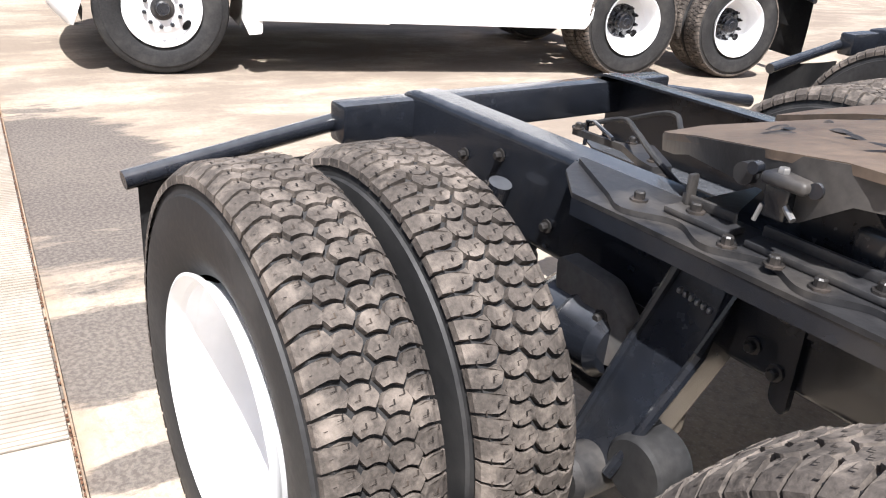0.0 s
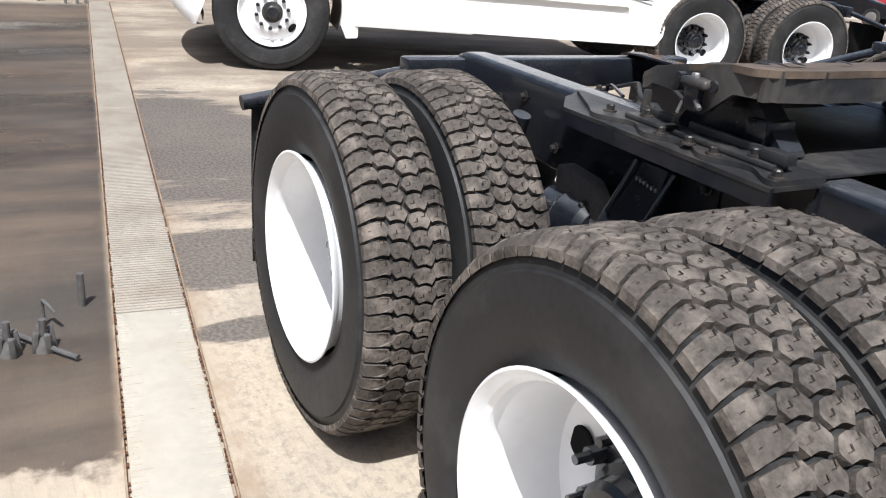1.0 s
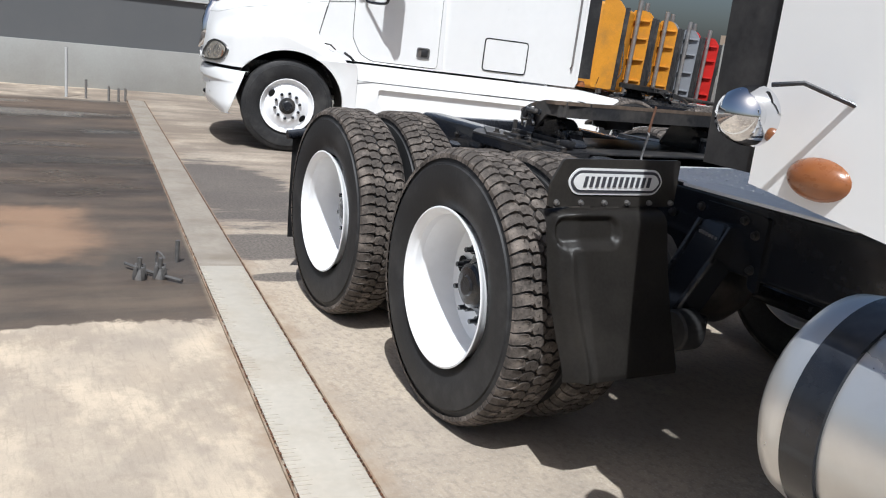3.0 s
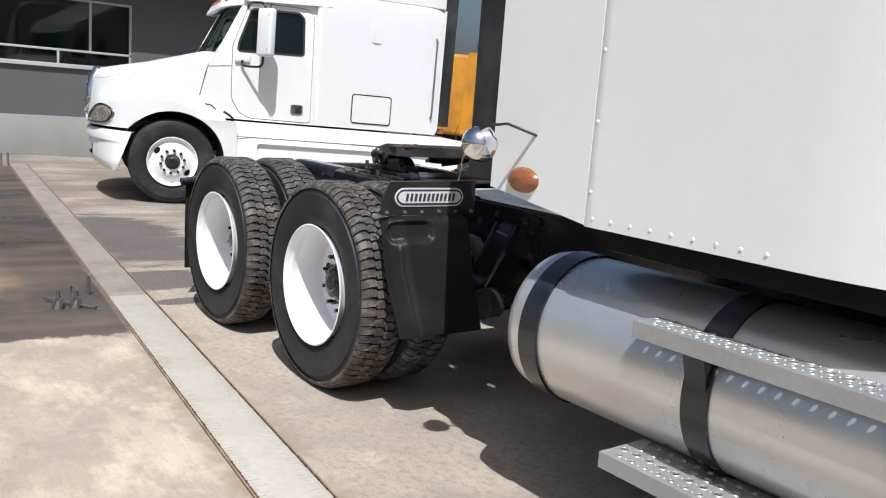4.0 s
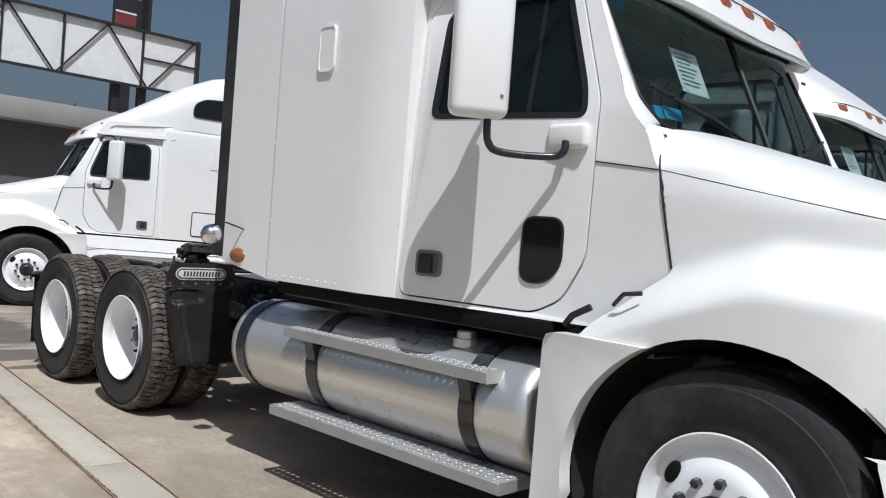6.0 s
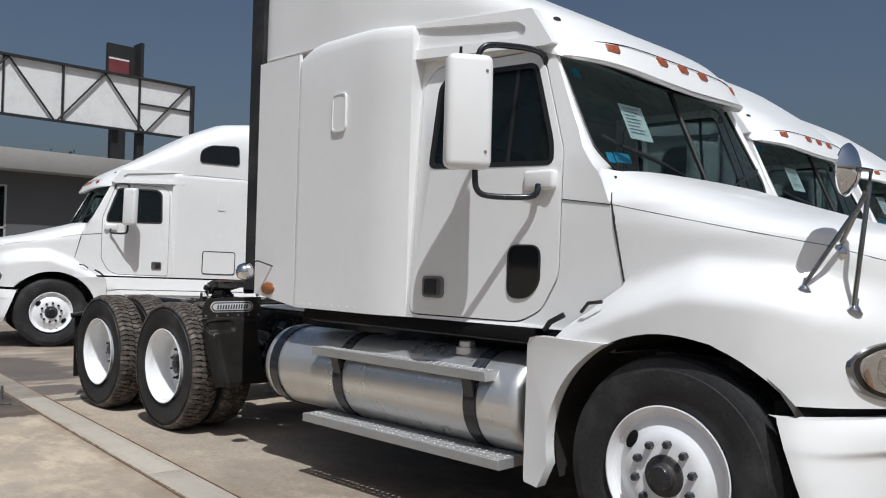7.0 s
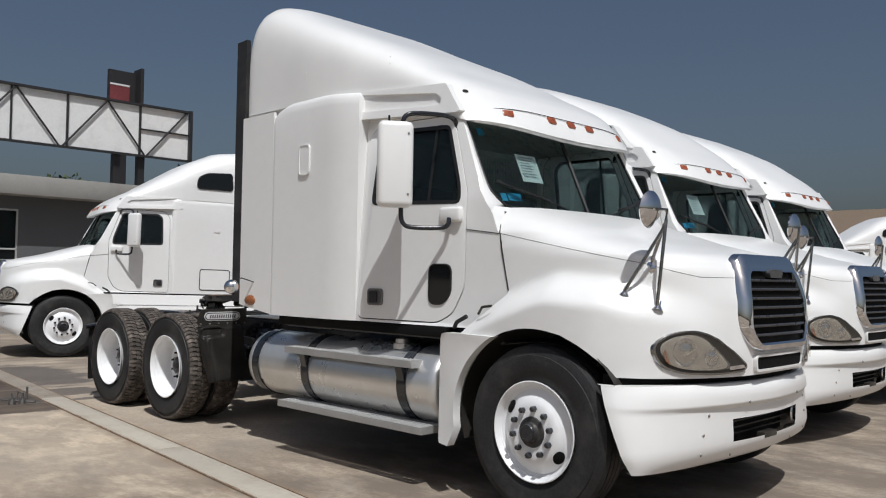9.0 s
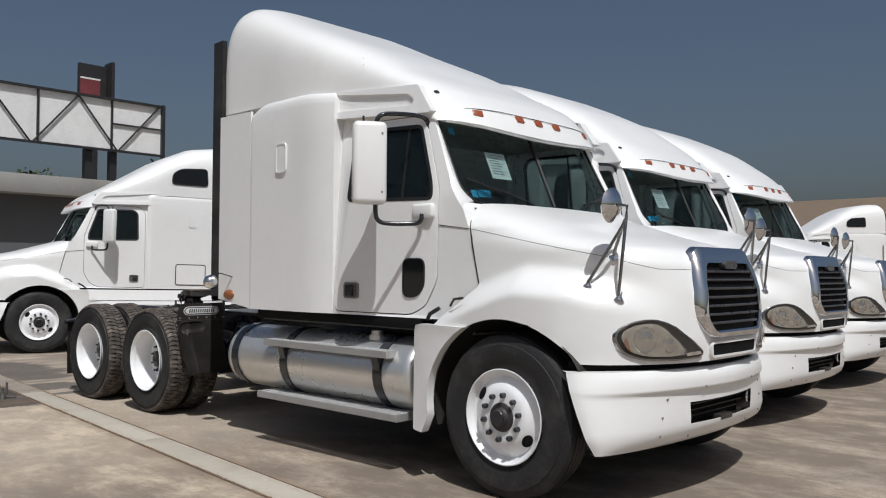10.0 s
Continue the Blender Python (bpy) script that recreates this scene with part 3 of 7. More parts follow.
def add_wheel(truck, kind, x, y, z=TYRE_R, flip=False, turn=0.0):
    rim = cached("drive" if kind != "front" else "front", drive_rim_mesh if kind != "front" else front_rim_mesh)
    w = part("wheel", rim, None, truck, "white-painted steel disc wheel")
    w.matrix_basis = pose(x, y, z, 0, 0, 180 if flip else 0) @ pose(0, 0, 0, 0, turn, 0)
    part("tyre", cached("tyre", tyre_mesh), None, w)
    if kind == "front":
        part("ribbed_tread", cached("ribs", rib_mesh), None, w, "black ribbed steer tread")
    else:
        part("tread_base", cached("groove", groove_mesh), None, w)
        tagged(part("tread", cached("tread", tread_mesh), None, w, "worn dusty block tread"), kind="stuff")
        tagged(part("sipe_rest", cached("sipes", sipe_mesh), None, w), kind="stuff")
    if kind == "front":
        hub = cached("hubf", lambda: mesh_from("hub", new_lathe([(0, -0.165), (0.045, -0.165), (0.056, -0.158), (0.062, -0.14), (0.088, -0.135), (0.092, -0.122), (0.11, -0.124), (0.11, -0.05)], 32), DUSTSTEEL, 30))
        part("hub", hub, None, w, "dark steel hub with black cap")
        part("hub_cap", cached("capf", lambda: disc_mesh(0.05, -0.164, BLACK, 0.012, "hub_cap", 24)), None, w)
        for k in range(10):
            a = 2 * math.pi * k / 10 + 0.2
            nut = part("lug_nut", cached("nutf", lambda: mesh_from("lug_nut", new_lathe([(0, -0.035), (0.012, -0.035), (0.017, -0.03), (0.019, 0.0)], 6), BLACK, 20)), None, w)
            nut.matrix_basis = pose(0.138 * math.cos(a), -0.122, 0.138 * math.sin(a))
        # discs on the solid rim paint the dark of the hand holes
        for k in range(2):
            a = math.pi * k - 0.62
            ho = part("hand_hole", cached("holef", lambda: disc_mesh(0.038, 0, DARK, 0.006, "hand_hole")), None, w, "near-black disc painted as a shaded oval hand hole")
            ho.matrix_basis = pose(0.217 * math.cos(a), -0.0945, 0.217 * math.sin(a), 0, -math.degrees(a), 0) @ pose(0, -0.002, 0, 0, 0, 30) @ Matrix.Diagonal((0.85, 1, 1.15, 1))
    elif kind == "outer":
        hub = cached("hubd", lambda: mesh_from("hub", new_lathe([(0, -0.012), (0.035, -0.012), (0.04, -0.004), (0.07, -0.002), (0.084, 0.008), (0.088, 0.036), (0.104, 0.046), (0.112, 0.073), (0.135, 0.083), (0.16, 0.097)], 32), BLACK, 30))
        part("hub", hub, None, w, "black greasy axle hub")
        for k in range(10):
            a = 2 * math.pi * k / 10
            st = part("stud", cached("stud", lambda: mesh_from("stud", new_lathe([(0, -0.065), (0.010, -0.065), (0.010, -0.035), (0.018, -0.035), (0.019, 0.0)], 8), BLACK, 20)), None, w)
            st.matrix_basis = pose(0.143 * math.cos(a), 0.088, 0.143 * math.sin(a))
        # near-black discs again stand in for the shaded hand holes
        for k in range(2):
            a = math.pi * k + 2.08
            ho = part("hand_hole", cached("holed", lambda: disc_mesh(0.036, 0, DARK, 0.006, "hand_hole")), None, w, "near-black disc painted as a shaded oval hand hole")
            ho.matrix_basis = pose(0.197 * math.cos(a), 0.089, 0.197 * math.sin(a))
    return w


# ---- truck body shapes (truck coordinates: x ahead, z up, rear axle at x = 0) ----
HZ = [0.80, 1.0, 1.3, 1.47, 1.52, 1.555, 1.61, 1.67, 1.73, 1.79, 1.85, 1.88, 1.90]
HXN = [6.67, 6.68, 6.66, 6.61, 6.56, 6.50, 6.28, 6.02, 5.82, 5.62, 5.42, 5.32, 5.25]
FX = 5.722
HWZ = [0.8, 1.1, 1.35, 1.6, 1.7, 1.78, 1.84, 1.88, 1.9]
HWY = [1.10, 1.122, 1.129, 1.129, 1.118, 1.062, 0.995, 0.93, 0.87]
HNZ = [0.8, 1.1, 1.3, 1.5, 1.7, 1.9]
HNN = [3.4, 3.3, 3.3, 3.6, 4.4, 5.2]


CUTZ, CUTX = [1.06, 1.32, 1.69, 1.90], [5.08, 5.43, 5.346, 5.25]


def hood_point(arc, z, bulge=True):
    """Right-hand hood contour at height z; arc 0 at the cowl end, 1 at the nose's middle."""
    key = ("c", round(z, 3))
    if key not in MESH:
        xn = np.interp(z, HZ, HXN)
        w = np.interp(z, HWZ, HWY)
        nn = np.interp(z, HNZ, HNN)
        th = np.linspace(0, math.pi / 2, 400)
        x = 5.0 + (xn - 5.0) * np.sin(th) ** (2 / nn)
        y = -w * np.cos(th) ** (2 / nn)
        cut = min(float(np.interp(z, CUTZ, CUTX)), xn - 0.05)
        keep = x >= cut
        x, y = x[keep], y[keep]
        s = np.concatenate([[0], np.cumsum(np.hypot(np.diff(x), np.diff(y)))])
        MESH[key] = (x, y, s / s[-1], w)
    x, y, s, w = MESH[key]
    px, py = float(np.interp(arc, s, x)), float(np.interp(arc, s, y))
    if bulge:
        zt = np.interp(px, [5.05, 5.43, 5.8, 6.15, 6.4, 6.6], [1.14, 1.34, 1.47, 1.45, 1.38, 1.3])
        b = float(np.interp(px, [5.0, 5.4, 5.75, 6.1, 6.35, 6.55, 6.68], [0.16, 0.17, 0.19, 0.22, 0.20, 0.10, 0.0])) * (1 - sstep(zt - 0.21, zt, z))
        py -= b * min(1.0, abs(py) / w)
    return px, py


def nose_x(y, z):
    xn = np.interp(z, HZ, HXN)
    w = np.interp(z, HWZ, HWY)
    nn = np.interp(z, HNZ, HNN)
    return 5.0 + (xn - 5.0) * (1 - (abs(y) / w) ** nn) ** (1 / nn)


def arch_z(x):
    d = 1 - ((x - FX) / 0.6) ** 2
    low = 0.83 if x < FX else 0.868
    return max(low, 0.56 + 0.555 * math.sqrt(d)) if d > 0 else low


def hood_bm():
    arcs = [1 - (1 - k / 46) ** 1.0 for k in range(47)]
    levels = [0.84 + 0.03 * k for k in range(22)] + [1.49 + 0.0125 * k for k in range(33)]
    rows = []
    for L in levels:
        right = []
        for a in arcs:
            xs, _ = hood_point(a, 1.0)
            for _k in range(8):
                xs, _ = hood_point(a, arch_z(xs))
            zl = arch_z(xs)
            z = zl + (L - 0.84) / 1.06 * (1.884 - zl)
            x, y = hood_point(a, z)
            crown = 0.012 * (1 - min(1, (y / 0.9) ** 2)) if z > 1.5 else 0
            right.append((x, y, z + crown))
        rows.append(right + [(x, -y, z) for x, y, z in right[-2::-1]])
    bm = bmesh.new()
    grid(bm, rows)
    bmesh.ops.remove_doubles(bm, verts=bm.verts[:], dist=1e-4)
    return bm


def bumper_contour(z, grow=0.0, n=44):
    xr = np.interp(z, [0.36, 0.82], [6.36, 6.20])
    xn = np.interp(z, [0.36, 0.40, 0.46, 0.52, 0.64, 0.685, 0.71, 0.76, 0.80, 0.83], [6.52, 6.59, 6.63, 6.64, 6.645, 6.65, 6.68, 6.685, 6.68, 6.65])
    w = np.interp(z, [0.36, 0.45, 0.6, 0.72, 0.83], [1.20, 1.25, 1.27, 1.275, 1.26])
    th = np.linspace(0, math.pi / 2, 300)
    nn = 1.75
    x, y = xr + (xn - xr) * np.sin(th) ** (2 / nn), -w * np.cos(th) ** (2 / nn)
    s = np.concatenate([[0], np.cumsum(np.hypot(np.diff(x), np.diff(y)))])
    s /= s[-1]
    t = np.linspace(0, 1, n)
    right = [(float(np.interp(k, s, x)) + grow, float(np.interp(k, s, y)), z) for k in t]
    return right + [(a, -b, c) for a, b, c in right[-2::-1]]


def bumper_bm():
    zs = [0.36, 0.375, 0.40, 0.43, 0.46, 0.49, 0.50, 0.53, 0.56, 0.59, 0.61, 0.62, 0.65, 0.67, 0.685, 0.695, 0.705, 0.712, 0.72, 0.75, 0.78, 0.81, 0.825, 0.83]
    rows = [bumper_contour(z) for z in zs]
    rows.append([(x - 0.05, y * 0.97, 0.832) for x, y, z in rows[-1]])
    rows.insert(0, [(x - 0.06, y * 0.97, 0.362) for x, y, z in rows[0]])
    bm = bmesh.new()
    grid(bm, rows)
    gone = [f for f in bm.faces if abs(f.calc_center_median().y) < 0.46 and 0.485 < f.calc_center_median().z < 0.632 and f.calc_center_median().x > 6.4]
    bmesh.ops.delete(bm, geom=gone, context="FACES")
    return bm


def side_y(z, x=5.05, belt=1.9, low=1.125, top=1.02):
    """Right-hand cab side: upright below the belt, leaning in above it, a little wider at the rear."""
    wide = 0.085 * min(1.0, max(0.0, (5.05 - x) / 0.985))
    return -(low + wide if z < belt else low + wide + (top - low) * (z - belt) / 0.65)


DOOR = [(4.065, 1.105), (4.82, 1.105), (4.95, 1.17), (5.045, 1.34), (5.055, 1.96), (4.875, 2.46), (4.80, 2.515), (4.15, 2.515), (4.065, 2.42)]
WINDOW = [(4.18, 1.925), (5.005, 1.90), (4.99, 2.02), (4.835, 2.45), (4.25, 2.462), (4.18, 2.40)]
WS0, WS1 = 1.865, 2.53


def ws_point(u, v, out=0.0):
    """Windscreen surface: u from -1 (right) to 1, v from 0 (bottom) to 1."""
    z = WS0 + v * (WS1 - WS0)
    xc = 5.285 - 0.30 * v
    return (xc - (0.055 + 0.045 * v) * abs(u) ** 2.5 + out, u * (1.05 - 0.05 * v), z + out * 0.5)


def ws_lim(v):
    """Half width of the glass: its lower corners are rounded off."""
    return 0.985 - 0.13 * max(0.0, (0.26 - v) / 0.26) ** 2.2


def roof_bm(profile, x_rear, width, base_rear=2.72, nexp=4.0):
    """Roof shell from the sleeper's rear to the visor's edge: closed rounded sections along x."""
    xs = [x_rear, x_rear + 0.012, x_rear + 0.04, x_rear + 0.09, x_rear + 0.16] + list(np.linspace(x_rear + 0.26, 4.75, 20)) + list(np.linspace(4.80, 5.17, 13)) + [5.185]
    px, pz = zip(*profile)
    rows = []
    for i, x in enumerate(xs):
        zt = float(np.interp(x, px, pz))
        zb = float(np.interp(x, [x_rear, 3.70, 3.95, 4.2, 4.7, 4.9, 5.05, 5.185], [base_rear, base_rear, 2.62, 2.57, 2.53, 2.505, 2.485, 2.445]))
        wr = float(np.interp(x, [x_rear, 3.45, 3.85, 4.1, 4.4, 4.7, 4.85, 5.0, 5.185], [width, width, min(width, 1.185), 1.14, 1.105, 1.075, 1.075, 1.068, 1.045]))
        if i < 5:
            wr, zt = wr * (0.985, 0.99, 0.996, 0.999, 1)[i], zb + (zt - zb) * (0.86, 0.90, 0.945, 0.98, 0.995)[i]
        n = float(np.interp(x, [x_rear, 4.0, 4.85, 5.1, 5.185], [nexp, nexp, 6.0, 5.0, 5.0]))
        right = []
        for k in range(25):
            th = math.pi / 2 * k / 24
            y = -wr * math.cos(th) ** (2 / n)
            z = zb + (zt - zb) * math.sin(th) ** (2 / n)
            dx = -0.20 * sstep(4.7, 5.15, x) * (abs(y) / wr) ** 5
            low = 1 - (z - zb) / max(zt - zb, 1e-4) * (1 if x < 5.18 else 0)
            z += sstep(4.85, 5.15, x) * low * (0.02 - 0.055 * (1 - (y / wr) ** 2))
            right.append((x + dx, y, z))
        loop = right + [(a, -b, c) for a, b, c in right[-2::-1]]
        loop += [(x - 0.012 - 0.20 * sstep(4.7, 5.15, x) * abs(q) ** 5, q * wr, zb - 0.004 + sstep(4.85, 5.15, x) * (0.02 - 0.055 * (1 - q * q))) for q in (0.97, 0.9, 0.6, 0.3, 0, -0.3, -0.6, -0.9, -0.97)]
        rows.append(loop)
    bm = bmesh.new()
    vr = grid(bm, rows, close_u=True)
    bm.faces.new(vr[0]); bm.faces.new(vr[-1][::-1])
    return bm


def sleeper_bm(x0, x1, width, z0, z1, front_round, top_round=0.10):
    """Sleeper box: vertical walls, rounded roof edge, front corners turned in to the cab."""
    rows = []
    for z, inset in [(z0, 0.0), (z0 + 0.004, 0.0), (z0 + 0.4, 0.0), (z0 + 0.8, 0), (z1 - 0.35, 0.0), (z1 - 0.10, 0.002), (z1 - 0.05, 0.008), (z1 - 0.02, 0.022), (z1 - 0.005, 0.04), (z1, top_round)]:
        w = width - inset
        right = [(x0, 0, z), (x0, -w + 0.05, z), (x0 + 0.005, -w + 0.01, z), (x0 + 0.02, -w, z)] + [(x0 + d, -w, z) for d in (0.05, 0.09, 0.14, 0.19, 0.24, 0.30)]
        xa = x1 - front_round
        drop = max(width - 1.205, 0.03)
        for k in range(9):
            t = k / 8
            right.append((xa + (front_round - inset) * t, -w + drop * t ** 2.3, z))
        right.append((x1 - inset, -0.9, z))
        right.append((x1 - inset, 0, z))
        k = max(0.0, (z - (z1 - 0.4)) / 0.4)
        right = [(a, b, c - k * 0.085 * max(0.0, 1 - (a - x0) / 0.30) ** 2.4 - k * 0.02 * sstep(x1 - 0.4, x1, a)) for a, b, c in right]
        rows.append(right + [(a, -b, c) for a, b, c in right[-2:0:-1]])
    bm = bmesh.new()
    vr = grid(bm, rows, close_u=True)
    bm.faces.new(vr[-1]); bm.faces.new(vr[0][::-1])
    return bm


def rivet_rows(points, r=0.009):
    """Small domed rivet heads; each point has a place and an outward direction."""
    bm = bmesh.new()
    for p, d in points:
        p, d = Vector(p), Vector(d).normalized()
        s = d.orthogonal().normalized()
        u = d.cross(s)
        ring = [bm.verts.new(p + r * (math.cos(a) * s + math.sin(a) * u)) for a in [math.pi / 4 * k for k in range(8)]]
        mid = [bm.verts.new(p + d * r * 0.45 + 0.7 * r * (math.cos(a) * s + math.sin(a) * u)) for a in [math.pi / 4 * k for k in range(8)]]
        for k in range(8):
            bm.faces.new((ring[k], ring[(k + 1) % 8], mid[(k + 1) % 8], mid[k]))
        bm.faces.new(mid)
    return bm


def chassis(t, rear):
    """Rails, crossmembers, axles, suspension and fifth wheel."""
    for s in (-1, 1):
        bm = bmesh.new()
        arc = [(-0.405 - 0.025 * math.cos(a), 0.945 + 0.025 * math.sin(a)) for a in (0, 0.39, 0.785, 1.18, 1.571)]
        prof = arc + [(-0.34, 0.97), (-0.34, 0.962), (-0.422, 0.955), (-0.422, 0.715), (-0.34, 0.708), (-0.34, 0.70)] + [(y, 1.67 - z) for y, z in arc[::-1]]
        rows = []
        for x, lo, hi in ((-0.68, 0.72, 0.955), (-0.64, 0.70, 0.967), (-0.56, 0.70, 0.97), (2.5, 0.70, 0.97), (6.4, 0.70, 0.97)):
            rows.append([(x, -s * y, lo + (z - 0.70) / 0.27 * (hi - lo)) for y, z in prof])
        vr = grid(bm, rows, close_u=True)
        bm.faces.new(vr[0]); bm.faces.new(vr[-1])
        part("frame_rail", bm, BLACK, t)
        # mounting angle bolted along the rail's top edge
        bm = bmesh.new()
        box(bm, 0.08, 0.95, s * 0.437 - 0.006, s * 0.437 + 0.006, 0.83, 0.972)
        box(bm, 0.24, 0.965, min(s * 0.592, s * 0.602), max(s * 0.592, s * 0.602), 0.925, 0.970)
        part("mounting_angle", bm, BLACK, t)
        part("angle_flange", plate([(0.08, 0.445), (0.12, 0.51), (0.24, 0.602), (0.965, 0.604), (0.965, 0.445)], (), lambda u, v, s=s: (u, s * v, 0.9715), 0.010, (0, 0, -1)), DUSTSTEEL, t)
        wave = [(0.30 + 0.01 * k, 0.572 + 0.022 * math.cos((0.30 + 0.01 * k - 0.365) * 2 * math.pi / 0.195)) for k in range(67)]
        part("scalloped_strip", plate([(0.10, 0.44), (0.10, 0.455), (0.27, 0.545)] + wave + [(0.965, 0.44)], (), lambda u, v, s=s: (u, s * v, 0.984), 0.012, (0, 0, -1)), DUSTSTEEL, t, "dusty scalloped mounting strip")
        for xa, xb in ((0.42, 0.565), (0.60, 0.905)):
            ang = bmesh.new()
            box(ang, xa, xb, min(s * 0.487, s * 0.540), max(s * 0.487, s * 0.540), 0.985, 0.998, 0.003)
            box(ang, xa + 0.004, xb - 0.02, min(s * 0.487, s * 0.497), max(s * 0.487, s * 0.497), 0.998, 1.018, 0.002)
            part("mounting_plate", ang, DUSTSTEEL, t)
        part("stop_block", new_box(0.855, 0.925, min(s * 0.490, s * 0.528), max(s * 0.490, s * 0.528), 0.999, 1.024, 0.004), DUSTSTEEL, t, "dusty steel stop block")
        part("upright_tab", new_box(0.430, 0.442, min(s * 0.478, s * 0.50), max(s * 0.478, s * 0.50), 0.985, 1.058, 0.004), DUSTSTEEL, t)
        bolt_mesh = cached("bolt", lambda: mesh_from("bolt", new_lathe([(0, 0.020), (0.008, 0.020), (0.011, 0.017), (0.011, 0.005), (0.018, 0.0045), (0.018, 0)], 8, "z"), GREASE, 25))
        for k, (x, y, z) in enumerate(((0.355, 0.535, 0.984), (0.585, 0.563, 0.984), (0.677, 0.560, 0.984), (0.765, 0.568, 0.984), (0.945, 0.568, 0.984), (0.474, 0.515, 0.998), (0.838, 0.520, 0.998))):
            b = part("bolt", bolt_mesh, None, t)
            b.matrix_basis = pose(x, s * y, z, 0, 0, 17 * k)
        for k, (x, z) in enumerate(((-0.35, 0.86), (-0.25, 0.80), (-0.2, 0.9), (0.0, 0.78), (0.6, 0.76), (0.66, 0.86), (1.5, 0.85), (1.62, 0.78), (1.9, 0.86))):
            b = part("bolt", MESH["bolt"], None, t)
            b.matrix_basis = pose(x, s * 0.432, z, -90 * s, 0, 0)
        # mudflap hanger and flap at the tail
        part("hanger_bar", new_tube([(-0.70, s * 0.40, 0.90), (-0.70, s * 0.60, 0.885), (-0.68, s * 1.24, 0.79)], 0.026, 12), BLACK, t)
        bm = bmesh.new()
        rows = []
        for z, dx in ((0.80, 0), (0.66, -0.005), (0.5, -0.015), (0.3, -0.02), (0.20, -0.02)):
            rows.append([(-0.685 + dx + 0.02 * math.sin(7 * y + 3 * z), s * y, z) for y in (0.68, 0.8, 0.95, 1.08, 1.20)])
        grid(bm, rows)
        bmesh.ops.solidify(bm, geom=bm.faces[:], thickness=0.01)
        part("mudflap", bm, RUBBER, t, "black rubber mudflap")
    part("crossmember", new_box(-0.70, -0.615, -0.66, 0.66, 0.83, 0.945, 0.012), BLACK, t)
    for x in (0.62, 2.0, 3.4):
        part("crossmember", new_box(x - 0.05, x + 0.05, -0.41, 0.41, 0.74, 0.93, 0.01), BLACK, t)
    for x in (rear[0], rear[1]):
        part("axle", new_tube([(x, -1.0, TYRE_R), (x, -0.5, TYRE_R), (x, -0.25, TYRE_R), (x, 0.25, TYRE_R), (x, 0.5, TYRE_R), (x, 1.0, TYRE_R)], [0.07, 0.075, 0.13, 0.13, 0.075, 0.07], 16), BLACK, t)
        part("differential", new_lathe([(0, -0.26), (0.10, -0.25), (0.17, -0.15), (0.20, 0), (0.17, 0.12), (0.08, 0.22), (0, 0.24)], 24, "x", (x + 0.03, 0.02, TYRE_R)), GREASE, t)
        for s in (-1, 1):
            part("brake_drum", new_lathe([(0.05, -0.14), (0.20, -0.14), (0.21, -0.12), (0.21, 0.10), (0.19, 0.12), (0.05, 0.12)], 32, "y", (x, s * 0.80, TYRE_R)), BLACK, t)
            part("brake_chamber", new_lathe([(0, -0.11), (0.06, -0.11), (0.08, -0.09), (0.08, -0.02), (0.09, 0), (0.08, 0.02), (0.08, 0.09), (0.06, 0.11), (0, 0.11)], 24, "x", (x + 0.22, s * 0.50, TYRE_R + 0.12)), BLACK, t)
            part("air_spring", new_lathe([(0, -0.10), (0.11, -0.10), (0.135, -0.06), (0.13, -0.01), (0.12, 0.0), (0.135, 0.04), (0.12, 0.09), (0.10, 0.10), (0, 0.10)], 28, "z", (x - 0.32, s * 0.33, 0.58)), RUBBER, t)
            part("shock_absorber", new_tube([(x - 0.25, s * 0.50, 0.46), (x - 0.12, s * 0.49, 0.86)], [0.035, 0.03], 14), BLACK, t)
            part("suspension_arm", new_box(x - 0.42, x + 0.42, s * 0.36 - 0.04, s * 0.36 + 0.04, 0.40, 0.48, 0.015), BLACK, t)
            c = [(x + 0.435, 0.87), (x + 0.565, 0.87), (x + 0.555, 0.74), (x + 0.475, 0.45), (x + 0.44, 0.40), (x + 0.385, 0.40), (x + 0.355, 0.47), (x + 0.395, 0.68)]
            hg = part("spring_hanger", plate(rounded(c, 0.03), (), lambda u, v, s=s: (u, s * (0.475 + 0.17 * (0.87 - v) / 0.47), v), 0.13, (0, -s * 1.0, 0)), BLACK, t, "glossy black cast suspension hanger")
            web = bmesh.new()
            tube(web, [(x + 0.565, s * 0.48, 0.87), (x + 0.555, s * 0.525, 0.74), (x + 0.475, s * 0.63, 0.45)], 0.013, 8)
            tube(web, [(x + 0.435, s * 0.48, 0.87), (x + 0.395, s * 0.545, 0.68), (x + 0.355, s * 0.62, 0.47)], 0.011, 8)
            part("edge_web", web, BLACK, hg)
            part("hanger_boss", new_lathe([(0, -0.10), (0.045, -0.10), (0.058, -0.085), (0.058, 0.085), (0.045, 0.10), (0, 0.10)], 24, "y", (x + 0.415, s * 0.60, 0.425)), DUSTSTEEL, hg, "dusty round pivot boss")
            part("bushing", new_lathe([(0, -0.05), (0.066, -0.05), (0.074, -0.042), (0.074, 0.042), (0.066, 0.05), (0, 0.05)], 28, "y", (x + 0.525, s * 0.57, 0.485)), RUBBER, hg)
            part("mounting_flange", plate(rounded([(x + 0.41, 0.80), (x + 0.66, 0.80), (x + 0.66, 0.68), (x + 0.70, 0.66), (x + 0.70, 0.93), (x + 0.41, 0.93)], 0.02), (), lambda u, v, s=s: (u, s * 0.448, v), 0.018, (0, -s, 0)), BLACK, hg)
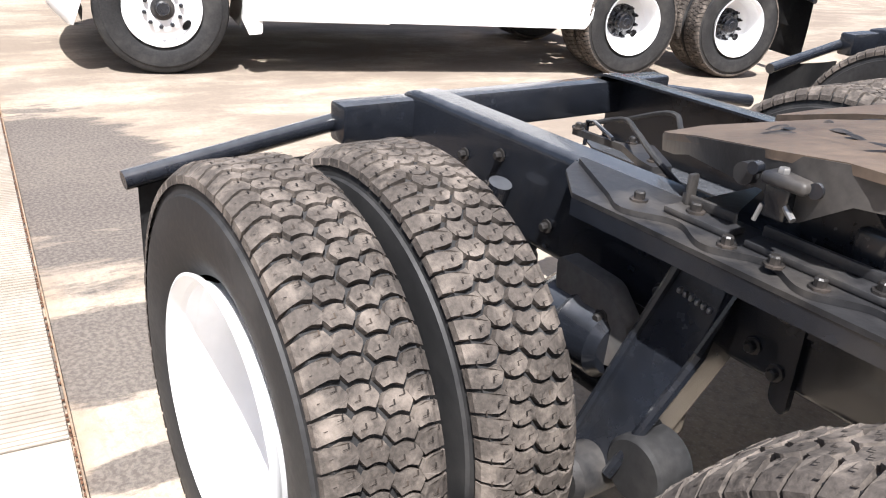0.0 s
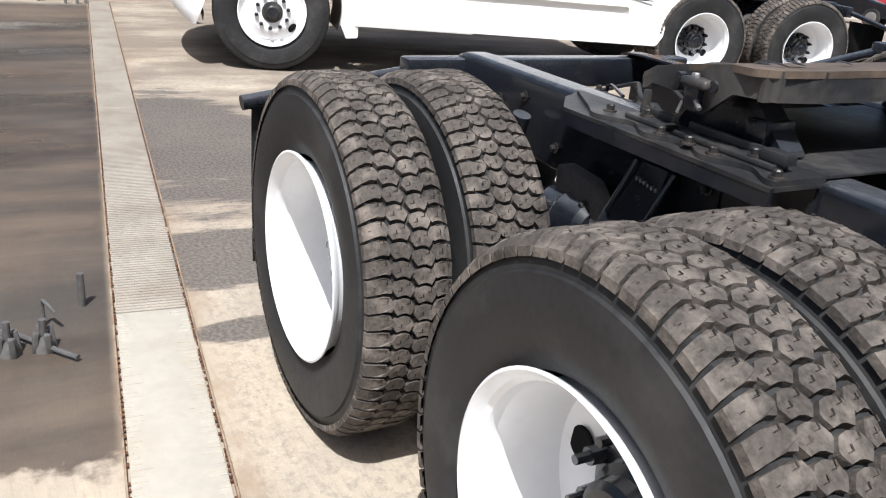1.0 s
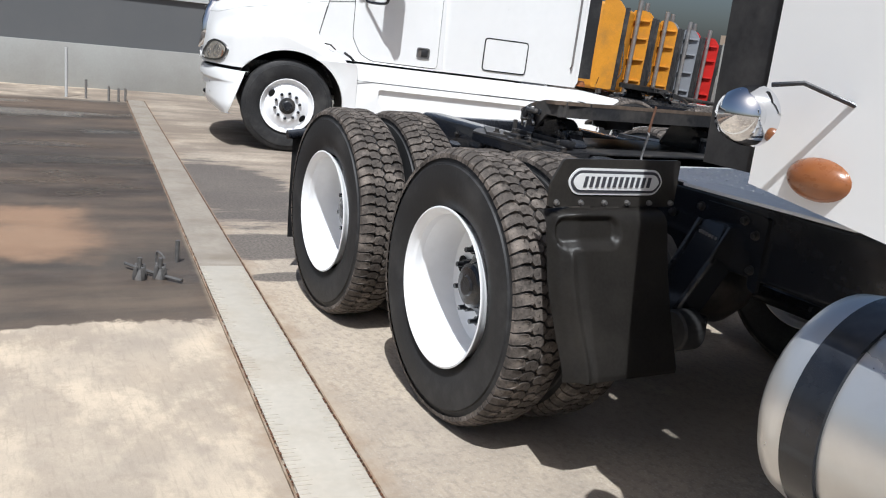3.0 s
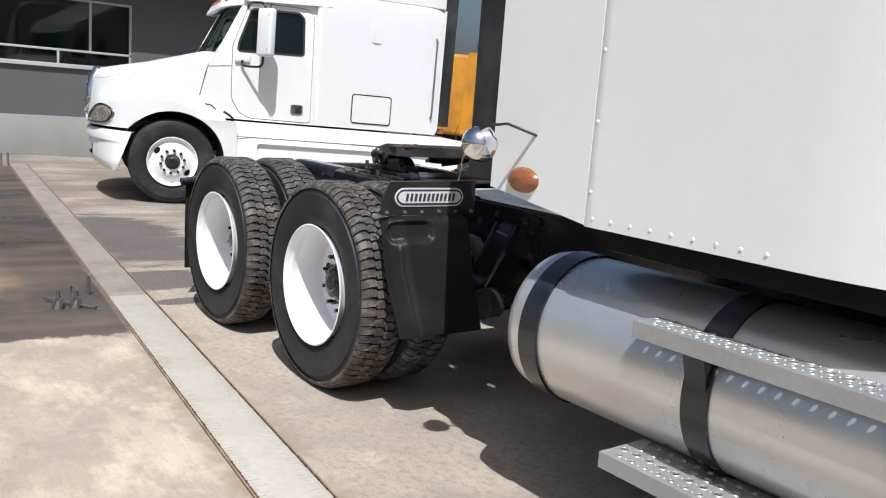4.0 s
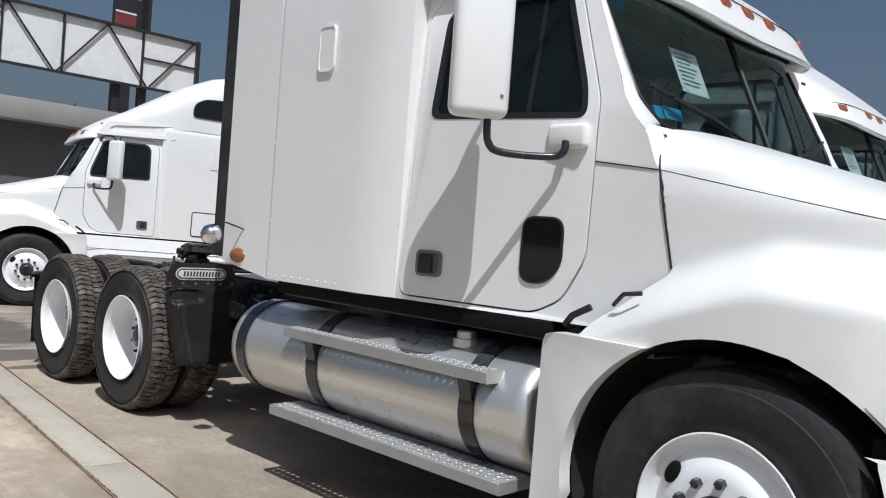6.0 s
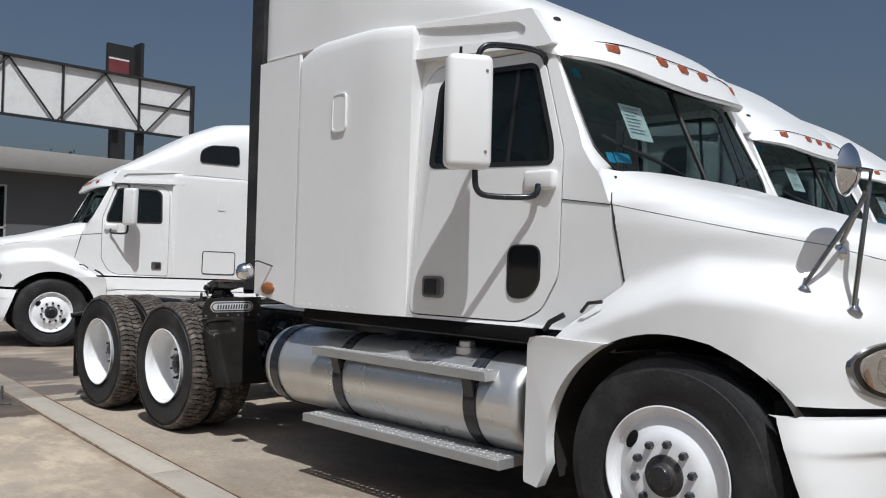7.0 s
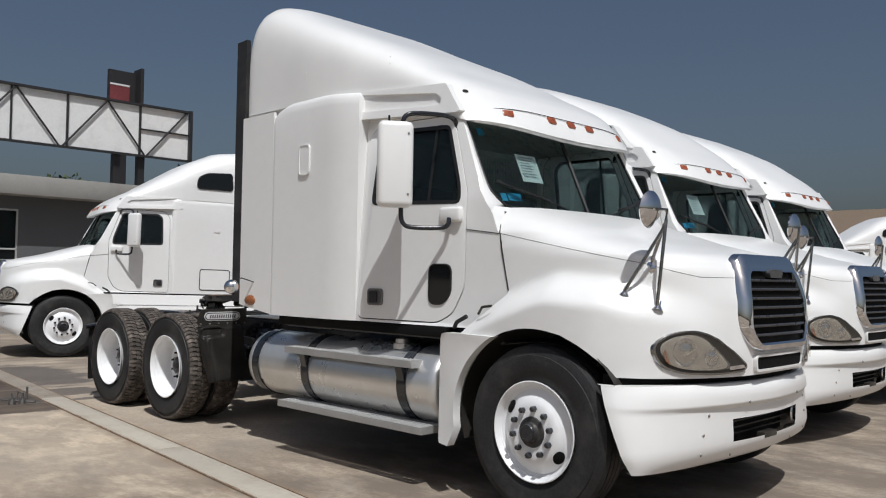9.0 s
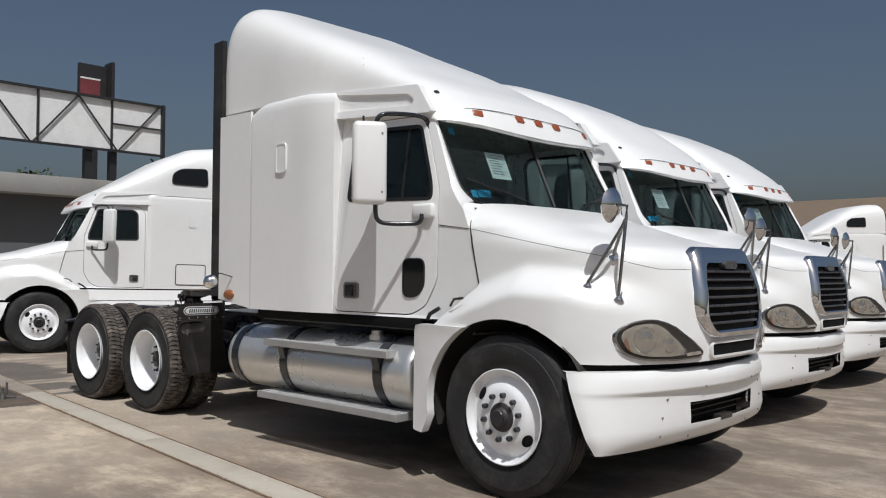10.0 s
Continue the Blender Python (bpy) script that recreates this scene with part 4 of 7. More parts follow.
            for bx, bz in ((0.40, 0.905), (0.605, 0.90), (0.66, 0.86), (0.665, 0.74), (0.38, 0.78)):
                bo = part("bolt", MESH["bolt"], None, hg)
                bo.matrix_basis = pose(x + bx, s * 0.448, bz, -90 * s, 0, 0)
            for q in range(6):
                part("cast_mark", new_box(x + 0.455 + 0.015 * q, x + 0.463 + 0.015 * q, min(s * 0.485, s * 0.501), max(s * 0.485, s * 0.501), 0.822 - 0.002 * q, 0.834 - 0.002 * q, 0.002, 1), STEEL, hg)
            br = part("spring_bracket", plate(rounded([(x + 0.14, 0.78), (x + 0.30, 0.77), (x + 0.375, 0.70), (x + 0.365, 0.61), (x + 0.27, 0.58), (x + 0.235, 0.66), (x + 0.15, 0.70)], 0.02), (), lambda u, v, s=s: (u, s * (0.52 + 0.05 * (0.78 - v)), v), 0.05, (0, -s, 0)), ANCHORSTEEL, t, "grey cast spring bracket")
            bo = part("bolt", MESH["bolt"], None, br)
            bo.matrix_basis = pose(x + 0.30, s * 0.525, 0.70, -90 * s, 0, 0)
    # fifth wheel: grease-smeared plate rising to the front, throat at the rear, on pedestals
    def fw_top(x):
        return float(np.interp(x, [0.17, 0.38, 0.565, 0.75, 0.875], [1.045, 1.108, 1.148, 1.182, 1.188]))

    def fw_edge(x):
        return float(np.interp(x, [0.17, 0.20, 0.38, 0.60, 0.75, 0.83], [0.285, 0.305, 0.425, 0.520, 0.556, 0.566]))

    half = [(0.17, 0.13), (0.175, 0.28), (0.21, 0.312), (0.38, 0.425), (0.60, 0.520), (0.75, 0.556), (0.83, 0.566), (0.862, 0.52), (0.875, 0.40)]
    outer = [(x, -y) for x, y in half] + half[::-1] + [(0.42, 0.065), (0.52, 0.05), (0.56, 0.0), (0.52, -0.05), (0.42, -0.065)]
    fw = part("fifth_wheel", plate(rounded(outer, 0.012, 3), (), lambda u, v: (u, v, fw_top(u)), 0.016, (0, 0, -1)), FIFTH, t, "grease-smeared steel fifth wheel plate")
    part("front_flange", plate([(-0.40, 1.118), (0.40, 1.118), (0.40, 1.186), (-0.40, 1.186)], (), lambda u, v: (0.874, u, v), 0.014, (-1, 0, 0)), DUSTSTEEL, fw, "dusty black front flange")
    part("jaw", new_lathe([(0.03, -0.05), (0.10, -0.05), (0.10, 0.01), (0.03, 0.01)], 20, "z", (0.56, 0, 1.11)), GREASE, fw)
    for k in range(26):
        gr = random.Random(k + 71)
        gx, gy = gr.uniform(0.40, 0.80), gr.uniform(-0.40, 0.40)
        if abs(gy) > 0.09:
            lump = part("grease_lump", cached("grease", lambda: mesh_from("grease_lump", new_lathe([(0.02, 0.0), (0.015, 0.004), (0.007, 0.007), (0, 0.008)], 9, "z"), GREASE, 50)), None, fw)
            lump.matrix_basis = pose(gx, gy, fw_top(gx) - 0.001, 0, -10, 40 * k) @ Matrix.Diagonal((gr.uniform(0.5, 2.4), gr.uniform(0.4, 1.0), gr.uniform(0.4, 1.0), 1))
    for s in (-1, 1):
        # side flange: narrow lip, pivot gusset, lip again up to the front corner
        sk = [(0.175, 1.043), (0.18, 1.005), (0.26, 1.025), (0.34, 1.055), (0.50, 1.072), (0.60, 1.085), (0.635, 1.052), (0.665, 1.050), (0.69, 1.062), (0.78, 1.122), (0.862, 1.120), (0.862, 1.186), (0.75, 1.180), (0.565, 1.146), (0.38, 1.106)]
        part("side_skirt", plate(sk, (), lambda u, v, s=s: (u, s * (fw_edge(u) - 0.05 * sstep(0.83, 0.865, u) - 0.15 * max(0.0, 1.10 - v) + 0.003), v), 0.014, (0, -s, 0)), DUSTSTEEL, fw, "dusty side flange of the coupling plate")
        part("corner_flange", plate([(0.0, 1.118), (1.0, 1.118), (1.0, 1.186), (0.0, 1.186)], (), lambda u, v, s=s: (0.845 + 0.031 * sstep(0, 0.5, u), s * (0.545 - 0.15 * u), v), 0.012, (-1, 0, 0)), DUSTSTEEL, fw)
        part("pivot_pin", new_tube([(0.565, s * 0.50, 1.104), (0.565, s * 0.532, 1.104)], 0.020, 18), DUSTSTEEL, fw, "round pivot pin")
        shelf = part("pivot_bracket", new_box(0.622, 0.705, min(s * 0.52, s * 0.572), max(s * 0.52, s * 0.572), 1.112, 1.134, 0.008, 3), DUSTSTEEL, fw)
        part("pivot_bolt", new_lathe([(0, 0.009), (0.008, 0.009), (0.010, 0.006), (0.010, 0)], 6, "z", (0.650, s * 0.550, 1.134)), STEEL, shelf, "dull yellowed bolt head")
        part("ring", new_tube([(0.712, s * 0.535, 1.124), (0.712, s * 0.556, 1.124)], 0.013, 14), BLACK, shelf)
        part("ring", new_tube([(0.592, s * 0.530, 1.124), (0.592, s * 0.548, 1.124)], 0.011, 14), BLACK, shelf)
        part("pivot_block", new_box(0.625, 0.672, min(s * 0.49, s * 0.555), max(s * 0.49, s * 0.555), 1.055, 1.113, 0.006), BLACK, shelf)
        part("split_pin", new_tube([(0.628, s * 0.555, 1.075), (0.622, s * 0.56, 1.045)], 0.004, 8), STEEL, shelf)
        part("split_pin", new_tube([(0.668, s * 0.552, 1.082), (0.690, s * 0.56, 1.068)], 0.006, 8), STEEL, shelf)
        part("pedestal", plate(rounded([(0.50, 0.984), (0.86, 0.984), (0.74, 1.10), (0.58, 1.10)], 0.03), (), lambda u, v, s=s: (u, s * 0.44, v), 0.07, (0, -s, 0)), BLACK, fw)
        part("saddle_rib", new_box(0.74, 0.80, min(s * 0.36, s * 0.46), max(s * 0.36, s * 0.46), 0.984, 1.06, 0.008), BLACK, fw)
    part("base_plate", new_box(0.40, 0.955, -0.432, 0.432, 0.974, 0.984, 0.003), DUSTSTEEL, fw, "dusty base plate across the frame")
    part("release_handle", new_tube([(1.25, -0.40, 0.982), (1.262, -0.415, 0.986), (1.262, -0.42, 1.02), (1.285, -0.42, 1.11), (1.275, -0.415, 1.118)], 0.0045, 8), STEEL, fw, "thin bent steel release rod")
    part("handle_grip", new_tube([(1.275, -0.415, 1.118), (1.262, -0.385, 1.22)], 0.005, 8), RUSTDARK, fw, "rusty red rod end")
    # lever linkage low between the rails
    lk = part("link_arm", plate(rounded([(-0.44, 0.055), (-0.26, 0.06), (-0.20, 0.14), (-0.03, 0.03), (-0.05, -0.03), (-0.12, -0.01), (-0.24, 0.05), (-0.44, 0.035)], 0.012), (), lambda u, v: (u, v, 0.862), 0.02, (0, 0, -1)), DUSTSTEEL, t, "dusty steel lever linkage")
    for x, y in ((-0.24, 0.09), (-0.085, 0.012), (-0.42, 0.045)):
        b = part("bolt", MESH["bolt"], None, lk)
        b.matrix_basis = pose(x, y, 0.862)
    part("link_rod", new_tube([(-0.44, 0.10, 0.80), (-0.44, 0.10, 0.875), (-0.40, 0.09, 0.885), (-0.26, 0.03, 0.875)], 0.007, 8), BLACK, lk)
    part("link_pivot", new_box(-0.13, -0.02, -0.05, 0.04, 0.72, 0.842, 0.01), GREASE, lk)
    part("air_hose", new_tube([(0.2, -0.15, 0.86), (0.1, -0.2, 0.95), (-0.15, 0.0, 0.93), (-0.35, 0.15, 0.90), (-0.5, 0.1, 0.84)], 0.008, 8, 6), RUBBER, t)
    part("air_hose", new_tube([(0.3, 0.1, 0.85), (0.0, 0.05, 0.93), (-0.2, 0.2, 0.95), (-0.45, 0.25, 0.86)], 0.008, 8, 6), RUBBER, t)
    part("air_tank", new_lathe([(0, -0.35), (0.08, -0.34), (0.12, -0.30), (0.12, 0.30), (0.08, 0.34), (0, 0.35)], 24, "x", (2.2, 0.1, 0.72)), BLACK, t)
    part("engine_block", new_box(4.6, 6.3, -0.40, 0.40, 0.62, 1.35, 0.05), DARK, t)
    part("front_axle", new_box(FX - 0.07, FX + 0.07, -1.05, 1.05, 0.38, 0.48, 0.02), BLACK, t)
    part("cab_floor", new_box(2.95, 5.36, -1.08, 1.08, 0.985, 1.065, 0.01), BLACK, t, "black underbody of the cab")


def cab(t, cfg):
    x_rear, w = cfg["rear"], cfg["width"]
    part("hood", hood_bm(), PAINT, t, "glossy white sloping hood with flared fenders", 55)
    part("bumper", bumper_bm(), PAINT, t, "white moulded front bumper")
    # near-black strip painted for the shade between bumper and hood
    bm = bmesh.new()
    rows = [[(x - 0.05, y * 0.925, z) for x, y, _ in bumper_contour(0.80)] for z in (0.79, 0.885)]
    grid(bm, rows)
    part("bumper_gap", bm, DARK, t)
    # near-black box painted for the shade behind the bumper opening
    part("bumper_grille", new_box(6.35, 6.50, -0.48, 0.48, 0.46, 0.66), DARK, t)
    for k in range(3):
        part("grille_bar", new_box(6.545, 6.56, -0.43, 0.43, 0.515 + 0.035 * k, 0.523 + 0.035 * k), PLASTIC, t)
    part("plate_bracket", new_box(6.58, 6.635, -0.09, 0.09, 0.47, 0.505, 0.004), PLASTIC, t)
    pts = []
    for s in (-1, 1):
        for y, z in ((0.37, 0.715), (0.69, 0.655), (0.76, 0.55), (0.75, 0.44), (0.46, 0.41)):
            c = bumper_contour(z)
            q = min(c, key=lambda p: abs(p[1] - s * y))
            pts.append(((q[0] + 0.002, q[1], z), (1, 0.1 * s, 0)))
    tagged(part("rivet_rest", rivet_rows(pts, 0.010), STEEL, t), kind="stuff")
    for s in (-1, 1):
        lamp = part("fog_lamp", new_lathe([(0, 0.012), (0.03, 0.012), (0.037, 0.008), (0.04, 0.0)], 24, "x", (6.565, s * 0.51, 0.555)), CHROME, t, "small chrome fog lamp ring")
        lamp.matrix_basis = pose(0, 0, 0) @ Matrix.Translation((6.572, s * 0.51, 0.555)) @ Matrix.Diagonal((1, 0.75, 1.5, 1)) @ Matrix.Translation((-6.565, -s * 0.56, -0.555))
        part("fog_lens", new_lathe([(0, 0.016), (0.02, 0.016), (0.026, 0.012), (0.028, 0.0)], 20, "x", (6.568, s * 0.51, 0.555)), DARK, lamp)
        # headlamp
        outl = rounded([(0.82, 0.905), (0.91, 0.945), (0.945, 1.03), (0.90, 1.105), (0.79, 1.13), (0.66, 1.095), (0.53, 1.01), (0.415, 0.925), (0.45, 0.905), (0.64, 0.895)], 0.06, 4)

        def lamp_place(u, v, s=s, off=0.012):
            x, y = hood_point(1 - u / 2.24, v)
            x2, y2 = hood_point(1 - (u + 0.02) / 2.24, v)
            nrm = Vector((-(y - y2), x - x2)).normalized()
            nrm = nrm if nrm.x - nrm.y > 0 else -nrm
            return (x + nrm.x * off, -s * (y + nrm.y * off), v)

        bez = part("headlamp", plate(outl, (), lamp_place, 0.03, (-1, 0, 0)), PLASTIC, t, "teardrop headlamp with dark bezel")
        inner = rounded([(0.80, 0.918), (0.885, 0.95), (0.92, 1.03), (0.885, 1.092), (0.79, 1.115), (0.70, 1.085), (0.635, 1.02), (0.565, 0.945), (0.575, 0.922), (0.66, 0.912)], 0.04, 4)
        part("lamp_strip", plate(rounded([(0.43, 0.918), (0.555, 0.91), (0.555, 0.93), (0.45, 0.938)], 0.008), (), lambda u, v, s=s: lamp_place(u, v, s, 0.018), 0.01, (-1, 0, 0)), CHROME, bez)
        part("reflector", plate(inner, (), lambda u, v, s=s: lamp_place(u, v, s, 0.014), 0.006, (-1, 0, 0)), LENSMAT, bez, "clouded silver reflector")
        for bu, bv, br in ((0.80, 1.015, 0.078), (0.665, 0.985, 0.05)):
            c0, c1 = Vector(lamp_place(bu, bv, s, 0.012)), Vector(lamp_place(bu, bv, s, 0.05))
            bowl = new_lathe([(br, 0.0), (br * 0.96, 0.004), (br * 0.8, 0.001), (br * 0.5, 0.006), (br * 0.25, 0.011), (0, 0.012)], 28, "z")
            bmesh.ops.transform(bowl, matrix=Matrix.Translation(c0) @ (c1 - c0).to_track_quat("Z", "Y").to_matrix().to_4x4(), verts=bowl.verts[:])
            part("lamp_bowl", bowl, CHROME, bez, "bright lamp reflector bowl")
        part("lens", plate(inner, (), lambda u, v, s=s: lamp_place(u, v, s, 0.030), 0.004, (-1, 0, 0)), CLEAR, bez, "slightly clouded clear headlamp lens")
        turn = rounded([(0.872, 0.945), (0.893, 0.965), (0.905, 1.01), (0.893, 1.03), (0.884, 0.99)], 0.008)
        part("turn_lens", plate(turn, (), lambda u, v, s=s: lamp_place(u, v, s, 0.0225), 0.004, (-1, 0, 0)), AMBERDIRTY, bez, "amber corner lens")
        rim = offset_poly(outl, -0.01)
        part("headlamp_trim", plate(rim, (outl,), lambda u, v, s=s: lamp_place(u, v, s, 0.014), 0.02, (-1, 0, 0)), LEGCHROME, bez, "thin dull chrome lamp trim")
        # rear part of the front fender, behind the wheel
        ext = [(5.45, 1.052), (5.05, 1.055), (5.01, 1.045), (4.985, 1.01), (4.98, 0.96), (4.965, 0.36), (4.975, 0.34), (5.075, 0.335)] + [(FX + 0.6 * math.cos(a), 0.56 + 0.555 * math.sin(a)) for a in [math.pi * (1.06 - 0.40 * k / 16) for k in range(17)]]
        part("fender_panel", plate(ext, (), lambda u, v, s=s: (u, s * (1.305 - 0.035 * sstep(5.03, 4.96, u) ** 2 + 0.01 * sstep(5.3, 5.45, u)), v), 0.07, (0, -s, 0)), PAINT, t, "white fender panel behind the wheel")
        bm = bmesh.new()
        rows = [[(FX + 0.61 * math.cos(a), s * y, 0.56 + 0.565 * math.sin(a)) for a in [math.pi * (-0.1 + 1.2 * k / 30) for k in range(31)]] for y in (1.21, 0.55)]
        grid(bm, rows)
        part("wheel_arch_liner", bm, PLASTIC, t)
        # cab side, door and window
        outer = [(4.0, 1.08), (5.46, 1.08), (5.46, 1.32), (5.40, 1.50), (5.347, 1.64), (5.336, 1.69), (5.285, 1.82), (5.23, 1.89), (5.165, 1.98), (5.085, 2.16), (5.015, 2.31), (4.92, 2.52), (4.86, 2.58), (4.0, 2.60)]
        gap = offset_poly(rounded(DOOR, 0.05), -0.008)
        part("cab_side", plate(outer, (gap,), lambda u, v, s=s: (u, -s * side_y(v, u), v), 0.035, (0, -s, 0)), PAINT, t)
        part("door_seal", plate(offset_poly(rounded(DOOR, 0.05), -0.012), (offset_poly(rounded(DOOR, 0.05), 0.02),), lambda u, v, s=s: (u, -s * (side_y(v, u) + 0.018), v), 0.012, (0, -s, 0)), SEAL, t)
        door = part("door", plate(rounded(DOOR, 0.05), (rounded(WINDOW, 0.05),), lambda u, v, s=s: (u, -s * (side_y(v, u) - 0.004), v), 0.04, (0, -s, 0)), PAINT, t, "white cab door with tinted window")
        part("window_seal", plate(offset_poly(rounded(WINDOW, 0.05), -0.004), (offset_poly(rounded(WINDOW, 0.05), 0.022),), lambda u, v, s=s: (u, -s * (side_y(v, u) - 0.006), v), 0.02, (0, -s, 0)), SEAL, door)
        gl = part("window", plate(rounded(WINDOW, 0.05), (), lambda u, v, s=s: (u, -s * (side_y(v, u) + 0.016), v), 0.006, (0, -s, 0)), SIDEGLASS, door, "dark tinted side window")
        part("window_divider", plate([(4.70, 1.9), (4.72, 1.9), (4.72, 2.46), (4.70, 2.46)], (), lambda u, v, s=s: (u, -s * (side_y(v, u) + 0.008), v), 0.01, (0, -s, 0)), SEAL, door)
        if cfg["bare"]:
          low = rounded([(4.752, 1.23), (4.865, 1.23), (4.935, 1.30), (4.935, 1.49), (4.752, 1.49)], 0.055, 6)
          part("lower_window", plate(low, (), lambda u, v, s=s: (u, -s * (side_y(v, u) - 0.009), v), 0.01, (0, -s, 0)), BLACKGLASS, door, "small black lower door window")
          part("lower_window_seal", plate(offset_poly(low, -0.009), (low,), lambda u, v, s=s: (u, -s * (side_y(v, u) - 0.012), v), 0.012, (0, -s, 0)), SEAL, door)
        frame_o = rounded([(4.165, 1.20), (4.315, 1.20), (4.315, 1.32), (4.165, 1.32)], 0.03, 5)
        frame_i = rounded([(4.178, 1.213), (4.302, 1.213), (4.302, 1.307), (4.178, 1.307)], 0.022, 5)
        h = part("door_handle", plate(frame_o, (frame_i,), lambda u, v, s=s: (u, -s * (side_y(v, u) - 0.016), v), 0.018, (0, -s, 0)), HANDLE, door, "grey metal recessed door handle")
        part("handle_recess", plate(frame_i, (), lambda u, v, s=s: (u, -s * (side_y(v, u) - 0.0075), v), 0.003, (0, -s, 0)), ANCHORSTEEL, h)
        part("handle_paddle", new_box(4.186, 4.262, min(s * 1.202, s * 1.214), max(s * 1.202, s * 1.214), 1.222, 1.298, 0.005), BOARDSTEEL, h)
        part("hinge_bracket", new_box(4.84, 5.03, min(s * 1.12, s * 1.17), max(s * 1.12, s * 1.17), 1.775, 1.875, 0.018, 3), PAINT, door, "white mirror bracket base")
        # A-pillar strip between the side and the windscreen
        bm = bmesh.new()
        edge = [(5.345, 1.66), (5.335, 1.70), (5.312, 1.745), (5.29, 1.80), (5.27, 1.845), (5.23, 1.89), (5.165, 1.98), (5.13, 2.07), (5.085, 2.16), (5.015, 2.31), (4.965, 2.415), (4.92, 2.52)]
        rows = []
        for k, (ex, ez) in enumerate(edge):
            a = Vector((ex, -s * side_y(ez), ez))
            v = max(0, (ez - WS0) / (WS1 - WS0))
            b = Vector(ws_point(s * ws_lim(v), v))
            if ez < 1.86:
                b = b + Vector((-0.05, s * 0.02, -0.6 * (1.865 - ez)))
            g = sstep(1.80, 1.95, ez)
            rows.append([a, a.lerp(b, 0.35) + g * Vector((0.016, s * 0.010, 0.004)), a.lerp(b, 0.7) + g * Vector((0.014, s * 0.006, 0.004)), b])
        grid(bm, rows)
        part("pillar", bm, PAINT, t)
        # corner of the cowl between cab side, hood and windscreen
        bm = bmesh.new()
        rows = []
        for z in (1.64, 1.68, 1.72, 1.76, 1.80, 1.84, 1.875):
            ex = float(np.interp(z, [1.62, 1.69, 1.82, 1.89], [5.345, 5.332, 5.28, 5.225]))
            hx, hy = hood_point(0.0, z)
            w = Vector(ws_point(s * ws_lim(0.0), 0.0))
            a, h = Vector((ex, -s * (side_y(z) + 0.004), z)), Vector((hx + 0.006, -s * (hy + 0.004), z - 0.004))
            rows.append([a, h, h.lerp(w, 0.5) + Vector((0, 0, -0.01)), w + Vector((-0.01, 0, -0.01))])
        grid(bm, rows)
        part("cowl_corner", bm, PAINT, t)
        # door mirror
        mir = part("door_mirror", new_box(-0.05, 0.06, -0.118, 0.118, -0.285, 0.285, 0.04, 4), PAINT, t, "tall white door mirror housing")
        mir.matrix_basis = pose(4.72, s * 1.46, 2.145, 0, 0, s * 34)
        minv = mir.matrix_basis.inverted()
        part("mirror_glass", new_box(-0.056, -0.048, -0.09, 0.09, -0.24, 0.24, 0.003), MIRROR, mir)
        part("mirror_arm", new_tube([minv @ Vector(q) for q in ((4.74, s * 1.42, 2.42), (4.75, s * 1.40, 2.47), (4.78, s * 1.34, 2.495), (4.86, s * 1.14, 2.50), (4.88, s * 1.06, 2.47), (4.88, s * 1.04, 2.40))], 0.016, 10, 5), BLACK, mir, "bent black mirror arm")
        part("mirror_arm", new_tube([minv @ Vector(q) for q in ((4.74, s * 1.42, 1.87), (4.745, s * 1.41, 1.77), (4.78, s * 1.36, 1.735), (4.90, s * 1.21, 1.735), (4.94, s * 1.18, 1.755), (4.94, s * 1.165, 1.80))], 0.016, 10, 5), BLACK, mir, "bent black mirror arm")
        part("aerial_stub", new_tube([minv @ Vector((4.69, s * 1.49, 2.42)), minv @ Vector((4.69, s * 1.49, 2.47))], 0.008, 8), BLACK, mir)
        tagged(part("screw_row", rivet_rows([((0.062, 0.08, 0.2), (1, 0, 0)), ((0.062, 0.08, -0.2), (1, 0, 0))], 0.008), STEEL, mir), kind="stuff")
        # tripod hood mirror
        if cfg["bare"]:
            hm = part("hood_mirror", new_lathe([(0, -0.04), (0.05, -0.034), (0.09, -0.014), (0.105, 0.0), (0.10, 0.008), (0, 0.010)], 36, "x", (0, 0, 0)), CHROME, t, "round chrome convex hood mirror")
            hm.matrix_basis = pose(6.375, s * 1.045, 1.80, 0, -4, 178 if s < 0 else 182)
            inv = hm.matrix_basis.inverted()
            for q in (((6.425, s * 0.985, 1.70), (6.225, s * 1.065, 1.345)), ((6.42, s * 1.04, 1.80), (6.44, s * 0.98, 1.80), (6.435, s * 0.98, 1.74), (6.388, s * 0.99, 1.265)), ((6.425, s * 0.98, 1.72), (6.30, s * 0.915, 1.49))):
                part("leg", new_tube([inv @ Vector(p) for p in q], 0.010, 8), LEGCHROME, hm)
            spring = new_lathe([(0.036, -0.01), (0.042, 0), (0.036, 0.012), (0.02, 0.018), (0.016, 0.01), (0.0, 0.006)], 20, "y")
            bmesh.ops.transform(spring, matrix=inv @ pose(6.30, s * 0.93, 1.475, 0, 0, 0 if s > 0 else 180), verts=spring.verts[:])
            part("spring_mount", spring, CHROME, hm)
            for fx, fy, fz in ((6.22, 1.06, 1.315), (6.388, 0.988, 1.24)):
                foot = new_lathe([(0.034, 0), (0.03, 0.012), (0.016, 0.03), (0.012, 0.06)], 16, "z")
                bmesh.ops.transform(foot, matrix=inv @ pose(fx, s * fy, fz, -s * -25, 0, 0), verts=foot.verts[:])
                part("foot", foot, CHROME, hm)
        part("hood_latch", new_tube([(5.02, s * 1.19, 1.08), (5.07, s * 1.22, 1.12), (5.14, s * 1.20, 1.16)], 0.014, 10), RUBBER, t, "black rubber hood latch")
